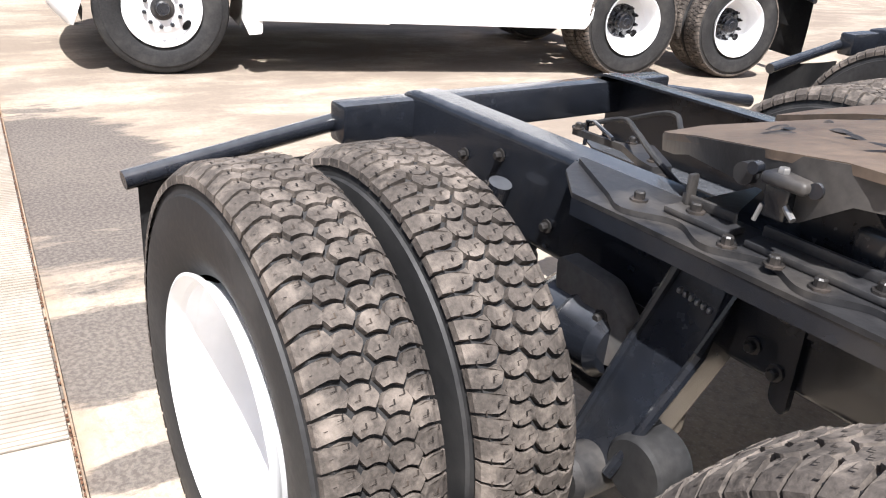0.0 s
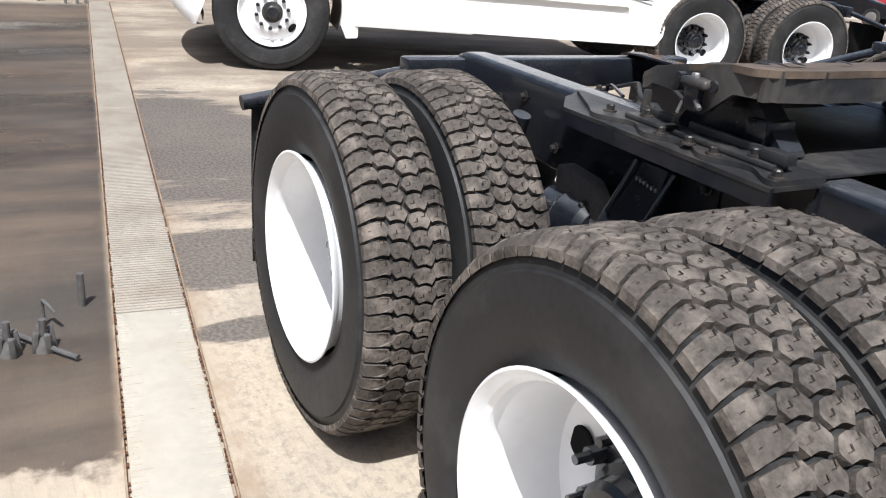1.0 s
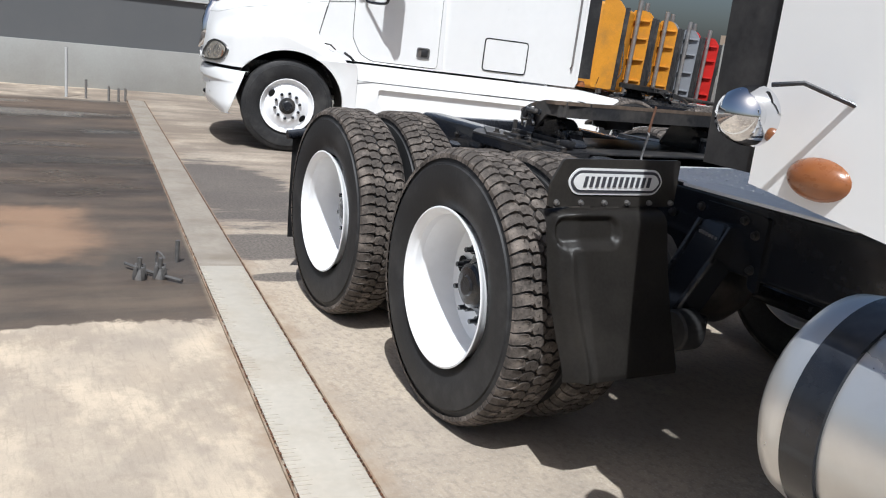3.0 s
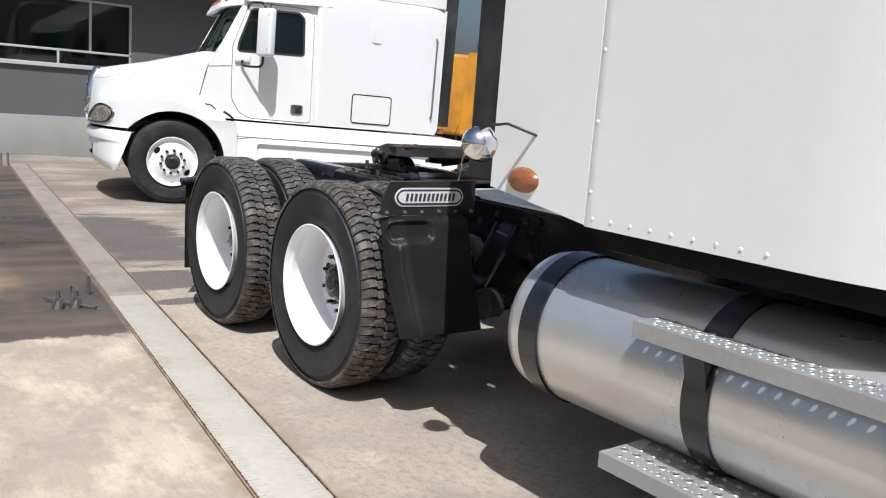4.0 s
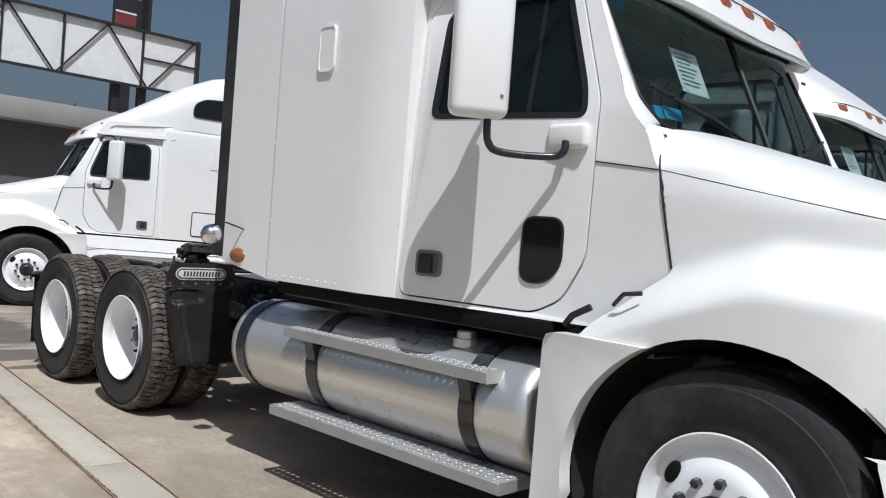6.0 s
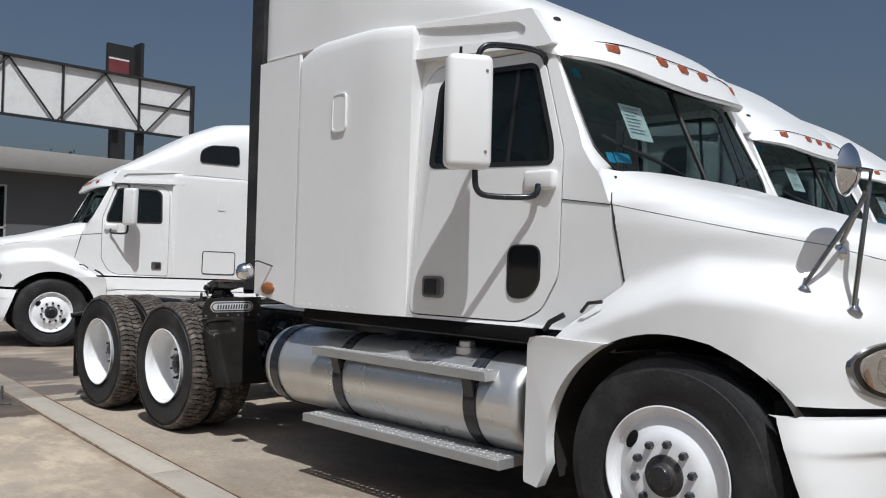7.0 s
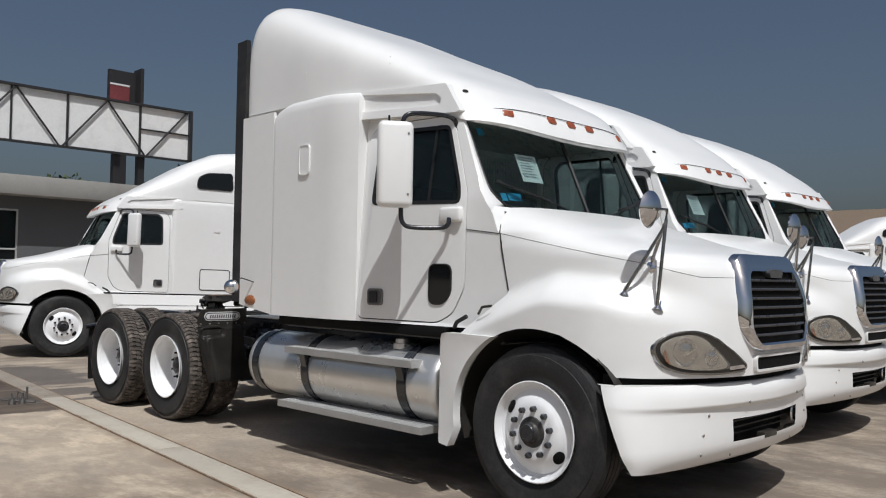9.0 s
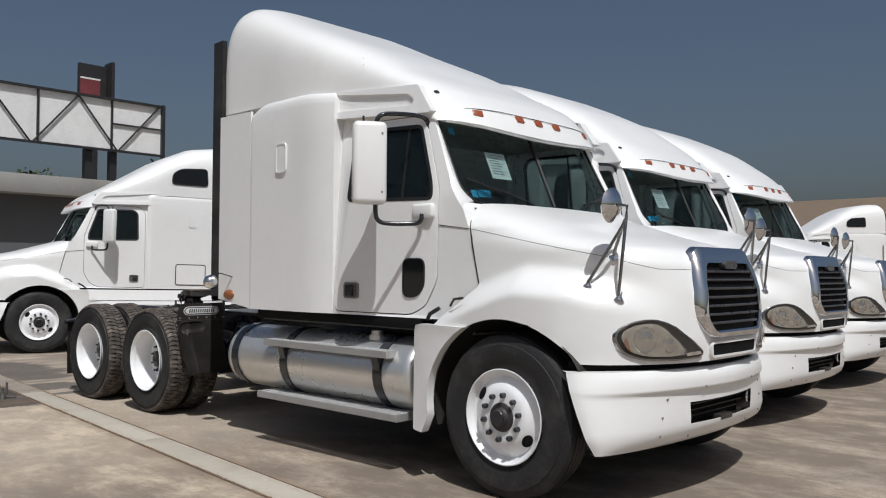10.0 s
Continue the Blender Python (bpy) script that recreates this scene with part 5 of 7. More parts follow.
        part("grab_hook", new_tube([(5.24, s * 1.20, 1.18), (5.30, s * 1.235, 1.225), (5.37, s * 1.225, 1.235)], 0.009, 8), PLASTIC, t)
    for s in (-1, 1):
        pts = []
        for k in range(31):
            a = 0.82 * k / 30
            z = 1.6
            for _k in range(6):
                x, y = hood_point(a, z)
                z = float(np.interp(x, [5.35, 5.82, 6.28, 6.52], [1.69, 1.595, 1.505, 1.43]))
            if abs(y) > 0.45:
                pts.append((x, -s * y, z))
        part("hood_seam", new_tube(pts, 0.0015, 6), SEAL, t)
        part("cowl_seam", new_tube([(float(np.interp(z, CUTZ, CUTX)) - 0.001, -s * hood_point(0.0, z)[1] + s * 0.0012, z) for z in (1.33, 1.40, 1.45, 1.50, 1.55, 1.60, 1.65, 1.70, 1.75, 1.80, 1.84)], 0.0042, 8), SEAL, t)
        part("cowl_seam", new_tube([(5.06, s * 1.127, 1.725), (5.345, s * 1.127, 1.69)], 0.0025, 6), SEAL, t)
    # windscreen: two panes, divider, seal
    for s in (-1, 1):
        rows = [[ws_point(s * (0.012 + (ws_lim(0.02 + 0.96 * v / 20) - 0.022) * k / 14), 0.02 + 0.96 * v / 20) for k in range(15)] for v in range(21)]
        bm = bmesh.new()
        grid(bm, rows)
        bmesh.ops.solidify(bm, geom=bm.faces[:], thickness=0.006)
        part("windscreen", bm, GLASS, t, "tinted windscreen pane")
        bm = bmesh.new()
        tube(bm, [ws_point(s * ws_lim(v / 20), v / 20, 0.002) for v in range(19)], 0.010, 8)
        tube(bm, [ws_point(s * k / 14 * 0.86, 0.01, 0.002) for k in range(15)], 0.012, 8)
        part("windscreen_seal", bm, SEAL, t)
        wp = part("wiper", new_tube([ws_point(s * 0.30, 0.02, 0.03), ws_point(s * 0.55, 0.12, 0.035), ws_point(s * 0.80, 0.20, 0.03)], 0.008, 6), SEAL, t)
        part("wiper_blade", new_tube([ws_point(s * 0.42, 0.10, 0.02), ws_point(s * 0.68, 0.17, 0.02), ws_point(s * 0.92, 0.27, 0.02)], 0.009, 6), SEAL, wp)
    bm = bmesh.new()
    tube(bm, [ws_point(0, v / 6, 0.004) for v in range(7)], 0.014, 8)
    part("windscreen_divider", bm, SEAL, t)
    bm = bmesh.new()
    rows = [[(ws_point(u / 8, 0)[0] + d, u / 8 * 1.0, zz) for u in range(-8, 9)] for d, zz in ((-0.02, 1.875), (0.03, 1.855), (0.06, 1.83))]
    grid(bm, rows)
    part("cowl", bm, PLASTIC, t)
    # grille: chrome surround, near-black sheet painted for the shade behind, bars
    shield = rounded([(-0.40, 1.575), (-0.475, 1.38), (-0.49, 1.14), (-0.36, 1.0), (0.36, 1.0), (0.49, 1.14), (0.475, 1.38), (0.40, 1.575)], 0.08, 5)
    inner = rounded([(-0.325, 1.47), (-0.385, 1.34), (-0.40, 1.14), (-0.33, 1.055), (0.33, 1.055), (0.40, 1.14), (0.385, 1.34), (0.325, 1.47)], 0.035, 5)
    n = len(shield)
    bm = bmesh.new()
    rows = []
    for f, off in ((0.0, -0.03), (0.02, 0.02), (0.25, 0.045), (0.75, 0.05), (0.97, 0.04), (1.0, 0.02), (1.0, -0.05)):
        rows.append([])
        for i in range(n):
            y = shield[i][0] * (1 - f) + inner[i][0] * f
            z = shield[i][1] * (1 - f) + inner[i][1] * f
            rows[-1].append((nose_x(y, min(z, 1.5)) + off, y, z))
    grid(bm, rows, close_u=True)
    gr = part("grille", bm, CHROME, t, "chrome radiator grille surround")
    bm = bmesh.new()
    rows = []
    for k in range(15):
        z = 1.05 + 0.43 * k / 14
        hw = float(np.interp(z, [1.05, 1.14, 1.34, 1.48], [0.345, 0.405, 0.39, 0.33]))
        rows.append([(nose_x(hw * (j / 8 - 1), min(z, 1.5)) + 0.010, hw * (j / 8 - 1), z) for j in range(17)])
    grid(bm, rows)
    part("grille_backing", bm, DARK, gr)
    for k in range(7):
        z = 1.10 + 0.053 * k
        hw = float(np.interp(z, [1.06, 1.14, 1.34, 1.47], [0.33, 0.385, 0.375, 0.32]))
        bm = bmesh.new()
        rows = []
        for j in range(9):
            y = -hw + 2 * hw * j / 8
            x = nose_x(y, min(z, 1.5))
            rows.append([(x + 0.03, y, z - 0.008), (x + 0.036, y, z), (x + 0.03, y, z + 0.008), (x - 0.005, y, z + 0.005)])
        grid(bm, rows, close_u=True)
        part("grille_bar", bm, BARCHROME, gr, "dark chrome horizontal grille bar")
    for y in (-0.25, 0.0, 0.25):
        part("grille_post", plate([(y - 0.008, 1.07), (y + 0.008, 1.07), (y + 0.008, 1.46), (y - 0.008, 1.46)], (), lambda u, v: (nose_x(u, min(v, 1.5)) + 0.004, u, v), 0.015, (-1, 0, 0)), DARK, gr)
    part("emblem", plate(rounded([(-0.085, 1.435), (0.085, 1.435), (0.10, 1.46), (0.085, 1.485), (-0.085, 1.485), (-0.10, 1.46)], 0.02), (), lambda u, v: (nose_x(u, 1.5) + 0.085, u, v), 0.05, (-1, 0, 0)), BARCHROME, gr, "plain oval emblem")
    # no opening here: a near-black panel paints the slot's shade
    slot = rounded([(-0.33, 0.90), (-0.16, 0.90), (0, 0.90), (0.16, 0.90), (0.33, 0.90), (0.34, 0.972), (0.16, 0.972), (0, 0.972), (-0.16, 0.972), (-0.34, 0.972)], 0.02)
    li = part("lower_intake", plate(slot, (), lambda u, v: (nose_x(u, v) + 0.016, u, v), 0.03, (-1, 0, 0)), DARK, t, "near-black panel painted as a shaded intake slot")
    part("intake_rim", plate(offset_poly(slot, -0.014), (slot,), lambda u, v: (nose_x(u, v) + 0.024, u, v), 0.03, (-1, 0, 0)), PAINT, li)
    # roof and visor
    part("roof", roof_bm(cfg["roof"], x_rear - cfg["roof_back"], cfg["roof_width"], cfg["slp_top"] - 0.03, cfg.get("nexp", 4.0)), PAINT, t, "white raised roof fairing with visor", 45)
    def visor_x(y, x=5.122):
        return x - 0.20 * (abs(y) / 1.05) ** 5

    for y in (-0.73, -0.25, 0.0, 0.25, 0.73):
        ml = part("marker_lamp", new_box(-0.012, 0.012, -0.042, 0.042, -0.026, 0.026, 0.006), MARKER, t, "amber roof marker lamp")
        ml.matrix_basis = pose(visor_x(y, 5.118), y, 2.552 - 0.012 * (abs(y) > 0.5), 0, -27, 0 if abs(y) < 0.5 else (-22 if y < 0 else 22))
    part("visor_seam", new_tube([(visor_x(0.94 * k / 20, 5.098), 0.94 * k / 20, 2.586 - 0.03 * abs(k / 20) ** 5) for k in range(-20, 21)], 0.003, 6), SEAL, t)
    lip = bmesh.new()
    tube(lip, [(visor_x(1.0 * k / 20, 5.165), 1.0 * k / 20, 2.446 + 0.02 - 0.055 * (1 - (k / 20) ** 2)) for k in range(-20, 21)], 0.012, 8)
    part("visor_lip", lip, PAINT, t)
    # black sheet put under the visor to imitate its shade
    under = bmesh.new()
    grid(under, [[(visor_x(0.90 * k / 16, 5.09) - d, 0.90 * k / 16, z + (0.02 - 0.055 * (1 - (k / 16) ** 2)) * (z < 2.5)) for k in range(-16, 17)] for d, z in ((0.0, 2.455), (0.05, 2.465), (0.08, 2.49), (0.10, 2.53))])
    bmesh.ops.solidify(under, geom=under.faces[:], thickness=0.01)
    part("visor_underside", under, PLASTIC, t)
    for y in (-0.98, 0.98):
        part("roof_cap", new_lathe([(0.03, 0), (0.028, 0.012), (0.016, 0.022), (0, 0.025)], 16, "z", (4.86, y * 0.96, 2.685)), PLASTIC, t)
    # interior
    part("dashboard", new_box(4.95, 5.30, -0.98, 0.98, 1.45, 1.82, 0.06, 3), PLASTIC, t)
    for s in (-1, 1):
        st = part("cab_seat", new_box(4.15, 4.65, s * 0.55 - 0.25, s * 0.55 + 0.25, 1.25, 1.45, 0.05), SEAT, t, "grey upholstered cab seat")
        part("seat_back", new_box(4.08, 4.22, s * 0.55 - 0.25, s * 0.55 + 0.25, 1.45, 2.10, 0.05), SEAT, st)
    sw = new_lathe([(0.20, -0.012), (0.213, 0), (0.20, 0.012), (0.187, 0)], 28, "x")
    part("steering_wheel", sw, PLASTIC, t).matrix_basis = pose(4.90, 0.55, 1.78, 0, -55, 0)
    part("cab_lining", new_box(4.0, 4.03, -1.05, 1.05, 1.06, 2.55), HEADLINER, t)
    part("headlining", new_box(4.0, 4.95, -1.0, 1.0, 2.50, 2.53), HEADLINER, t)


def sleeper(t, cfg):
    x0, w = cfg["rear"], cfg["width"]
    part("sleeper", sleeper_bm(x0, 4.03, w, 1.08, cfg["slp_top"], cfg["front_round"]), PAINT, t, "white sleeper cab with riveted side panels", 35)
    pts = []
    for s in (-1, 1):
        # rear side extender and its rubber edge
        part("side_extender", plate([(cfg["ext0"], 1.15), (x0 + 0.01, 1.084), (x0 + 0.01, cfg["slp_top"] - 0.055), (cfg["ext0"], cfg["slp_top"] - 0.055)], (), lambda u, v, s=s: (u, s * (w - 0.004), v), 0.024, (0, -s, 0)), PAINT, t, "white panel behind the sleeper")
        bm = bmesh.new()
        zs = [cfg["strip_z0"] + (cfg["strip_top"] - cfg["strip_z0"]) * k / 14 for k in range(15)]
        rows = [[(cfg["ext0"] - 0.17 + 0.008 * math.sin(9 * z), s * (w - 0.05), z), (cfg["ext0"] - 0.165, s * (w - 0.03), z), (cfg["ext0"] + 0.0, s * (w - 0.02), z), (cfg["ext0"] + 0.0, s * (w - 0.06), z), (cfg["ext0"] - 0.16, s * (w - 0.075), z)] for z in zs]
        vr = grid(bm, rows, close_u=True)
        bm.faces.new(vr[0]); bm.faces.new(vr[-1])
        part("rubber_edge", bm, RUBBER, t, "black rubber side extender strip")
        # panel with a long air scoop above the door
        pan = rounded([(3.86, 2.575), (4.90, 2.525), (4.945, 2.535), (4.80, 2.742), (3.86, 2.785)], 0.01)
        scoop = rounded([(3.89, 2.63), (4.72, 2.592), (4.765, 2.60), (4.775, 2.64), (4.72, 2.682), (3.89, 2.768)], 0.028)
        part("roof_trim", plate(pan, (scoop,), lambda u, q, s=s: (u, s * (float(np.interp(u, [3.86, 4.1, 4.4, 4.7, 4.95], [1.20, 1.172, 1.138, 1.106, 1.083])) - 0.02 * (q - 2.55) / 0.2), q), 0.10, (0, -s, 0)), PAINT, t, "white panel with a long scoop above the door")
        if cfg["bare"]:
            for k in range(8):
                pts.append(((x0 + 0.03, s * w, 1.19 + 0.214 * k), (0, s, 0)))
            for k in range(9):
                pts.append(((x0 + 0.05 + 0.075 * k, s * w, 1.108), (0, s, 0)))
            for z in (1.45, 1.98, 2.52):
                for x in (2.62, 2.69):
                    pts.append(((x, s * (w - 0.022), z), (0, s, 0)))
            for x, d in ((3.40, 0.0), (4.27, 0.115)):
                for z in (2.96, 3.01):
                    pts.append(((x, s * (cfg["roof_width"] - d), z), (0, s, 0)))
            v = part("sleeper_vent", plate(rounded([(3.385, 2.20), (3.50, 2.20), (3.50, 2.42), (3.385, 2.42)], 0.03), (), lambda u, q, s=s: (u, s * (w + 0.010), q), 0.012, (0, -s, 0)), PAINT, t, "small raised white vent cover")
            part("vent_rim", plate(rounded([(3.375, 2.19), (3.51, 2.19), (3.51, 2.43), (3.375, 2.43)], 0.035), (rounded([(3.385, 2.20), (3.50, 2.20), (3.50, 2.42), (3.385, 2.42)], 0.03),), lambda u, q, s=s: (u, s * (w + 0.014), q), 0.016, (0, -s, 0)), PAINT, v)
            lamp = part("work_lamp", new_lathe([(0, -0.075), (0.03, -0.072), (0.055, -0.05), (0.066, -0.01), (0.068, 0.01), (0.06, 0.018), (0, 0.018)], 28, "x"), CHROME, t, "round chrome work lamp")
            lamp.matrix_basis = pose(2.60, s * 1.37, 1.30, 0, 0, -s * 98) @ Matrix.Scale(0.92, 4)
            part("lamp_lens", disc_lens(0.016, 0, 0), AMBERDIRTY, lamp, "dull amber lamp lens")
            inv = lamp.matrix_basis.inverted()
            part("lamp_bracket", new_tube([inv @ Vector(q) for q in ((2.63, s * 1.36, 1.365), (2.68, s * 1.33, 1.375), (2.76, s * 1.235, 1.335))], 0.0055, 8), BLACK, lamp)
            am = part("side_lamp", new_lathe([(0.072, 0.0), (0.07, 0.018), (0.055, 0.04), (0.03, 0.052), (0, 0.056)], 28, "y"), AMBERDIRTY, t, "oval amber side lamp in chrome bezel")
            am.matrix_basis = pose(2.70, s * (w - 0.022), 1.19, 0, 0, 0 if s > 0 else 180) @ Matrix.Diagonal((1.12, 0.9, 0.64, 1))
            part("bezel", new_lathe([(0.072, 0), (0.082, 0.0), (0.08, 0.012), (0.072, 0.016)], 28, "y"), STEEL, am)
        else:
            for k, poly in enumerate(([(2.97, 1.15), (3.52, 1.15), (3.52, 1.53), (2.97, 1.53)],)):
                o = rounded(poly, 0.05)
                hatch = part("luggage_hatch", plate(offset_poly(o, 0.012), (), lambda u, q, s=s: (u, s * (w + 0.006), q), 0.01, (0, -s, 0)), PAINT, t, "white luggage hatch with black seal")
                part("hatch_seal", plate(o, (offset_poly(o, 0.014),), lambda u, q, s=s: (u, s * (w + 0.008), q), 0.01, (0, -s, 0)), SEAL, hatch)
            part("sleeper_vent", plate(rounded([(3.18, 2.20), (3.30, 2.20), (3.30, 2.43), (3.18, 2.43)], 0.03), (), lambda u, q, s=s: (u, s * (w + 0.010), q), 0.012, (0, -s, 0)), PAINT, t, "small raised white vent cover")
            o = rounded([(2.98, 2.98), (3.62, 2.98), (3.60, 3.16), (3.45, 3.25), (3.00, 3.28)], 0.06)
            rw = part("roof_window", plate(o, (), lambda u, q, s=s: (u, s * (cfg["roof_width"] + 0.010 - 0.05 * max(0, q - 3.05)), q), 0.012, (0, -s, 0)), BLACKGLASS, t, "dark roof window of the sleeper")
            part("roof_window_seal", plate(offset_poly(o, -0.016), (o,), lambda u, q, s=s: (u, s * (cfg["roof_width"] + 0.013 - 0.05 * max(0, q - 3.05)), q), 0.012, (0, -s, 0)), SEAL, rw)
            part("grab_rail", new_tube([(2.40, s * w, 1.30), (2.40, s * (w + 0.04), 1.33), (2.40, s * (w + 0.04), 2.32), (2.40, s * w, 2.35)], 0.013, 8), STEEL, t)
            # full side skirt
            sk = [(5.02, 1.055), (5.05, 0.47), (4.6, 0.45), (2.0, 0.45), (1.72, 0.88), (1.70, 1.0), (2.2, 1.055)]
            rec = rounded([(2.35, 0.56), (4.62, 0.56), (4.72, 0.66), (4.72, 0.80), (2.35, 0.80)], 0.03)
            skirt = part("side_skirt", plate(rounded(sk, 0.03), (rec,), lambda u, q, s=s: (u, s * (1.20 + 0.07 * sstep(1.05, 0.75, q)), q), 0.05, (0, -s, 0)), PAINT, t, "white aerodynamic side skirt")
            part("skirt_panel", plate(offset_poly(rec, -0.006), (), lambda u, q, s=s: (u, s * (1.245 - 0.02 * sstep(0.66, 0.80, q)), q), 0.012, (0, -s, 0)), PAINT, skirt)
            part("skirt_seam", new_box(2.1, 3.5, min(s * 1.245, s * 1.2545), max(s * 1.245, s * 1.2545), 0.868, 0.877, 0.001, 1), SEAL, skirt, "thin dark seam")
            part("skirt_seam", new_box(3.5, 4.98, min(s * 1.245, s * 1.2535), max(s * 1.245, s * 1.2535), 0.870, 0.875, 0.001, 1), SEAL, skirt, "thin dark seam")
            part("skirt_step", new_box(3.9, 5.0, min(s * 1.18, s * 1.29), max(s * 1.18, s * 1.29), 0.44, 0.49, 0.01), PAINT, skirt)
            part("marker_lamp", new_lathe([(0, 0.07), (0.04, 0.065), (0.055, 0.03), (0.055, 0)], 20, "z", (2.20, s * 1.10, 1.10)), AMBERDIRTY, t, "dull amber marker lamp")
    if pts:
        tagged(part("rivet_rest", rivet_rows(pts, 0.0065), PAINT, t, "small domed rivets"), kind="stuff")


def disc_lens(x, y, z):
    return new_lathe([(0, 0.03), (0.03, 0.028), (0.05, 0.018), (0.058, 0.0)], 24, "x", (x, y, z))


def tank_side(t, s):
    """Fuel tank with straps and the two steps, one side."""
    cy, cz, r = s * 0.978, 0.668, 0.264
    tank = part("fuel_tank", new_lathe([(0, -1.135), (r * 0.5, -1.132), (r * 0.86, -1.125), (r * 0.97, -1.10), (r, -1.06), (r, 1.06), (r * 0.97, 1.10), (r * 0.86, 1.125), (0, 1.135)], 72, "x", (3.765, cy, cz)), ALU, t, "polished aluminium fuel tank")
    for x in (2.78, 3.47, 4.58):
        part("tank_strap", new_lathe([(r + 0.001, -0.045), (r + 0.008, -0.043), (r + 0.008, 0.043), (r + 0.001, 0.045)], 64, "x", (x, cy, cz)), BLACK, tank, "black steel tank strap")
    part("weld_seam", new_lathe([(r, -0.006), (r + 0.002, 0), (r, 0.006)], 64, "x", (4.16, cy, cz)), ALU, tank)
    part("filler_cap", new_lathe([(0.062, -0.02), (0.062, 0.018), (0.046, 0.020), (0.046, 0.05), (0.040, 0.056), (0, 0.056)], 24, "z", (4.387, cy + s * 0.085, cz + r * 0.93)), ALU, tank, "bright round filler cap")
    for zz, xa, xb, ya, yb in ((0.845, 3.26, 4.72, 1.10, 1.285), (0.42, 3.20, 4.84, 1.09, 1.30)):
        y0, y1 = sorted((s * ya, s * yb))
        holes, nubs = [], []
        x = xa + 0.03
        while x < xb - 0.025:
            for k in range(4):
                yy = ya + 0.030 + (yb - ya - 0.060) * k / 3
                xx = x + (0.024 if k % 2 else 0)
                r = 0.0125 if k in (1, 2) else 0.008
                if xx < xb - 0.025:
                    holes.append([(xx + r * math.cos(q * math.pi / 4), yy + r * math.sin(q * math.pi / 4)) for q in range(8)])
                    nubs.append((xx + 0.024, yy))
            x += 0.048
        st = part("step", plate([(xa, ya), (xb, ya), (xb, yb), (xa, yb)], holes, lambda u, v: (u, s * v, zz), 0.004, (0, 0, -1)), STEP, t, "stamped aluminium tread step with round holes")
        edge = bmesh.new()
        box(edge, xa, xb, y0 - 0.001, y0 + 0.004, zz - 0.05, zz - 0.0005, 0.0015, 1)
        box(edge, xa, xb, y1 - 0.004, y1 + 0.001, zz - 0.05, zz - 0.0005, 0.0015, 1)
        box(edge, xa - 0.001, xa + 0.004, y0, y1, zz - 0.05, zz - 0.0005)
        box(edge, xb - 0.004, xb + 0.001, y0, y1, zz - 0.05, zz - 0.0005)
        part("step_edge", edge, STEP, st)
        bm = bmesh.new()
        for loop in holes:
            cx = sum(p[0] for p in loop) / 8
            cyy = sum(p[1] for p in loop) / 8
            r = loop[0][0] - cx
            rings = [[bm.verts.new((cx + (r + d) * math.cos(q * math.pi / 4), s * (cyy + (r + d) * math.sin(q * math.pi / 4)), zz + h)) for q in range(8)] for d, h in ((0.004, 0.0003), (0.0012, 0.0032), (0.0, 0.001))]
            for p, q in zip(rings, rings[1:]):
                for k in range(8):
                    bm.faces.new((p[k], p[(k + 1) % 8], q[(k + 1) % 8], q[k]))
        tagged(part("grip_pattern", bm, STEP, st, "raised rims of the punched holes"), kind="stuff")
        tagged(part("grip_rest", rivet_rows([((nx, s * ny, zz), (0, 0, 1)) for nx, ny in nubs if nx < xb - 0.012], 0.005), STEP, st), kind="stuff")
    for x in (3.47, 4.58):
        bm = plate([(0.29, 0.60), (0.345, 0.79), (0.17, 0.795), (0.155, 0.74), (0.27, 0.735), (0.25, 0.60)], (), lambda u, v, x=x: (x - 0.035, s * (0.93 + u) , v), 0.07, (1, 0, 0))
        part("step_bracket", bm, BLACK, t)
        part("step_bracket", new_box(x - 0.04, x + 0.04, min(s * 1.10, s * 1.22), max(s * 1.10, s * 1.22), 0.345, 0.368, 0.006), BLACK, t)
    # sill under the doors, near-black to stand in for the shade there
    part("sill", new_box(3.0, 4.93, min(s * 0.98, s * 1.17), max(s * 0.98, s * 1.17), 1.005, 1.078, 0.008), DARK, t, "near-black sill painted for the shade under the cab")


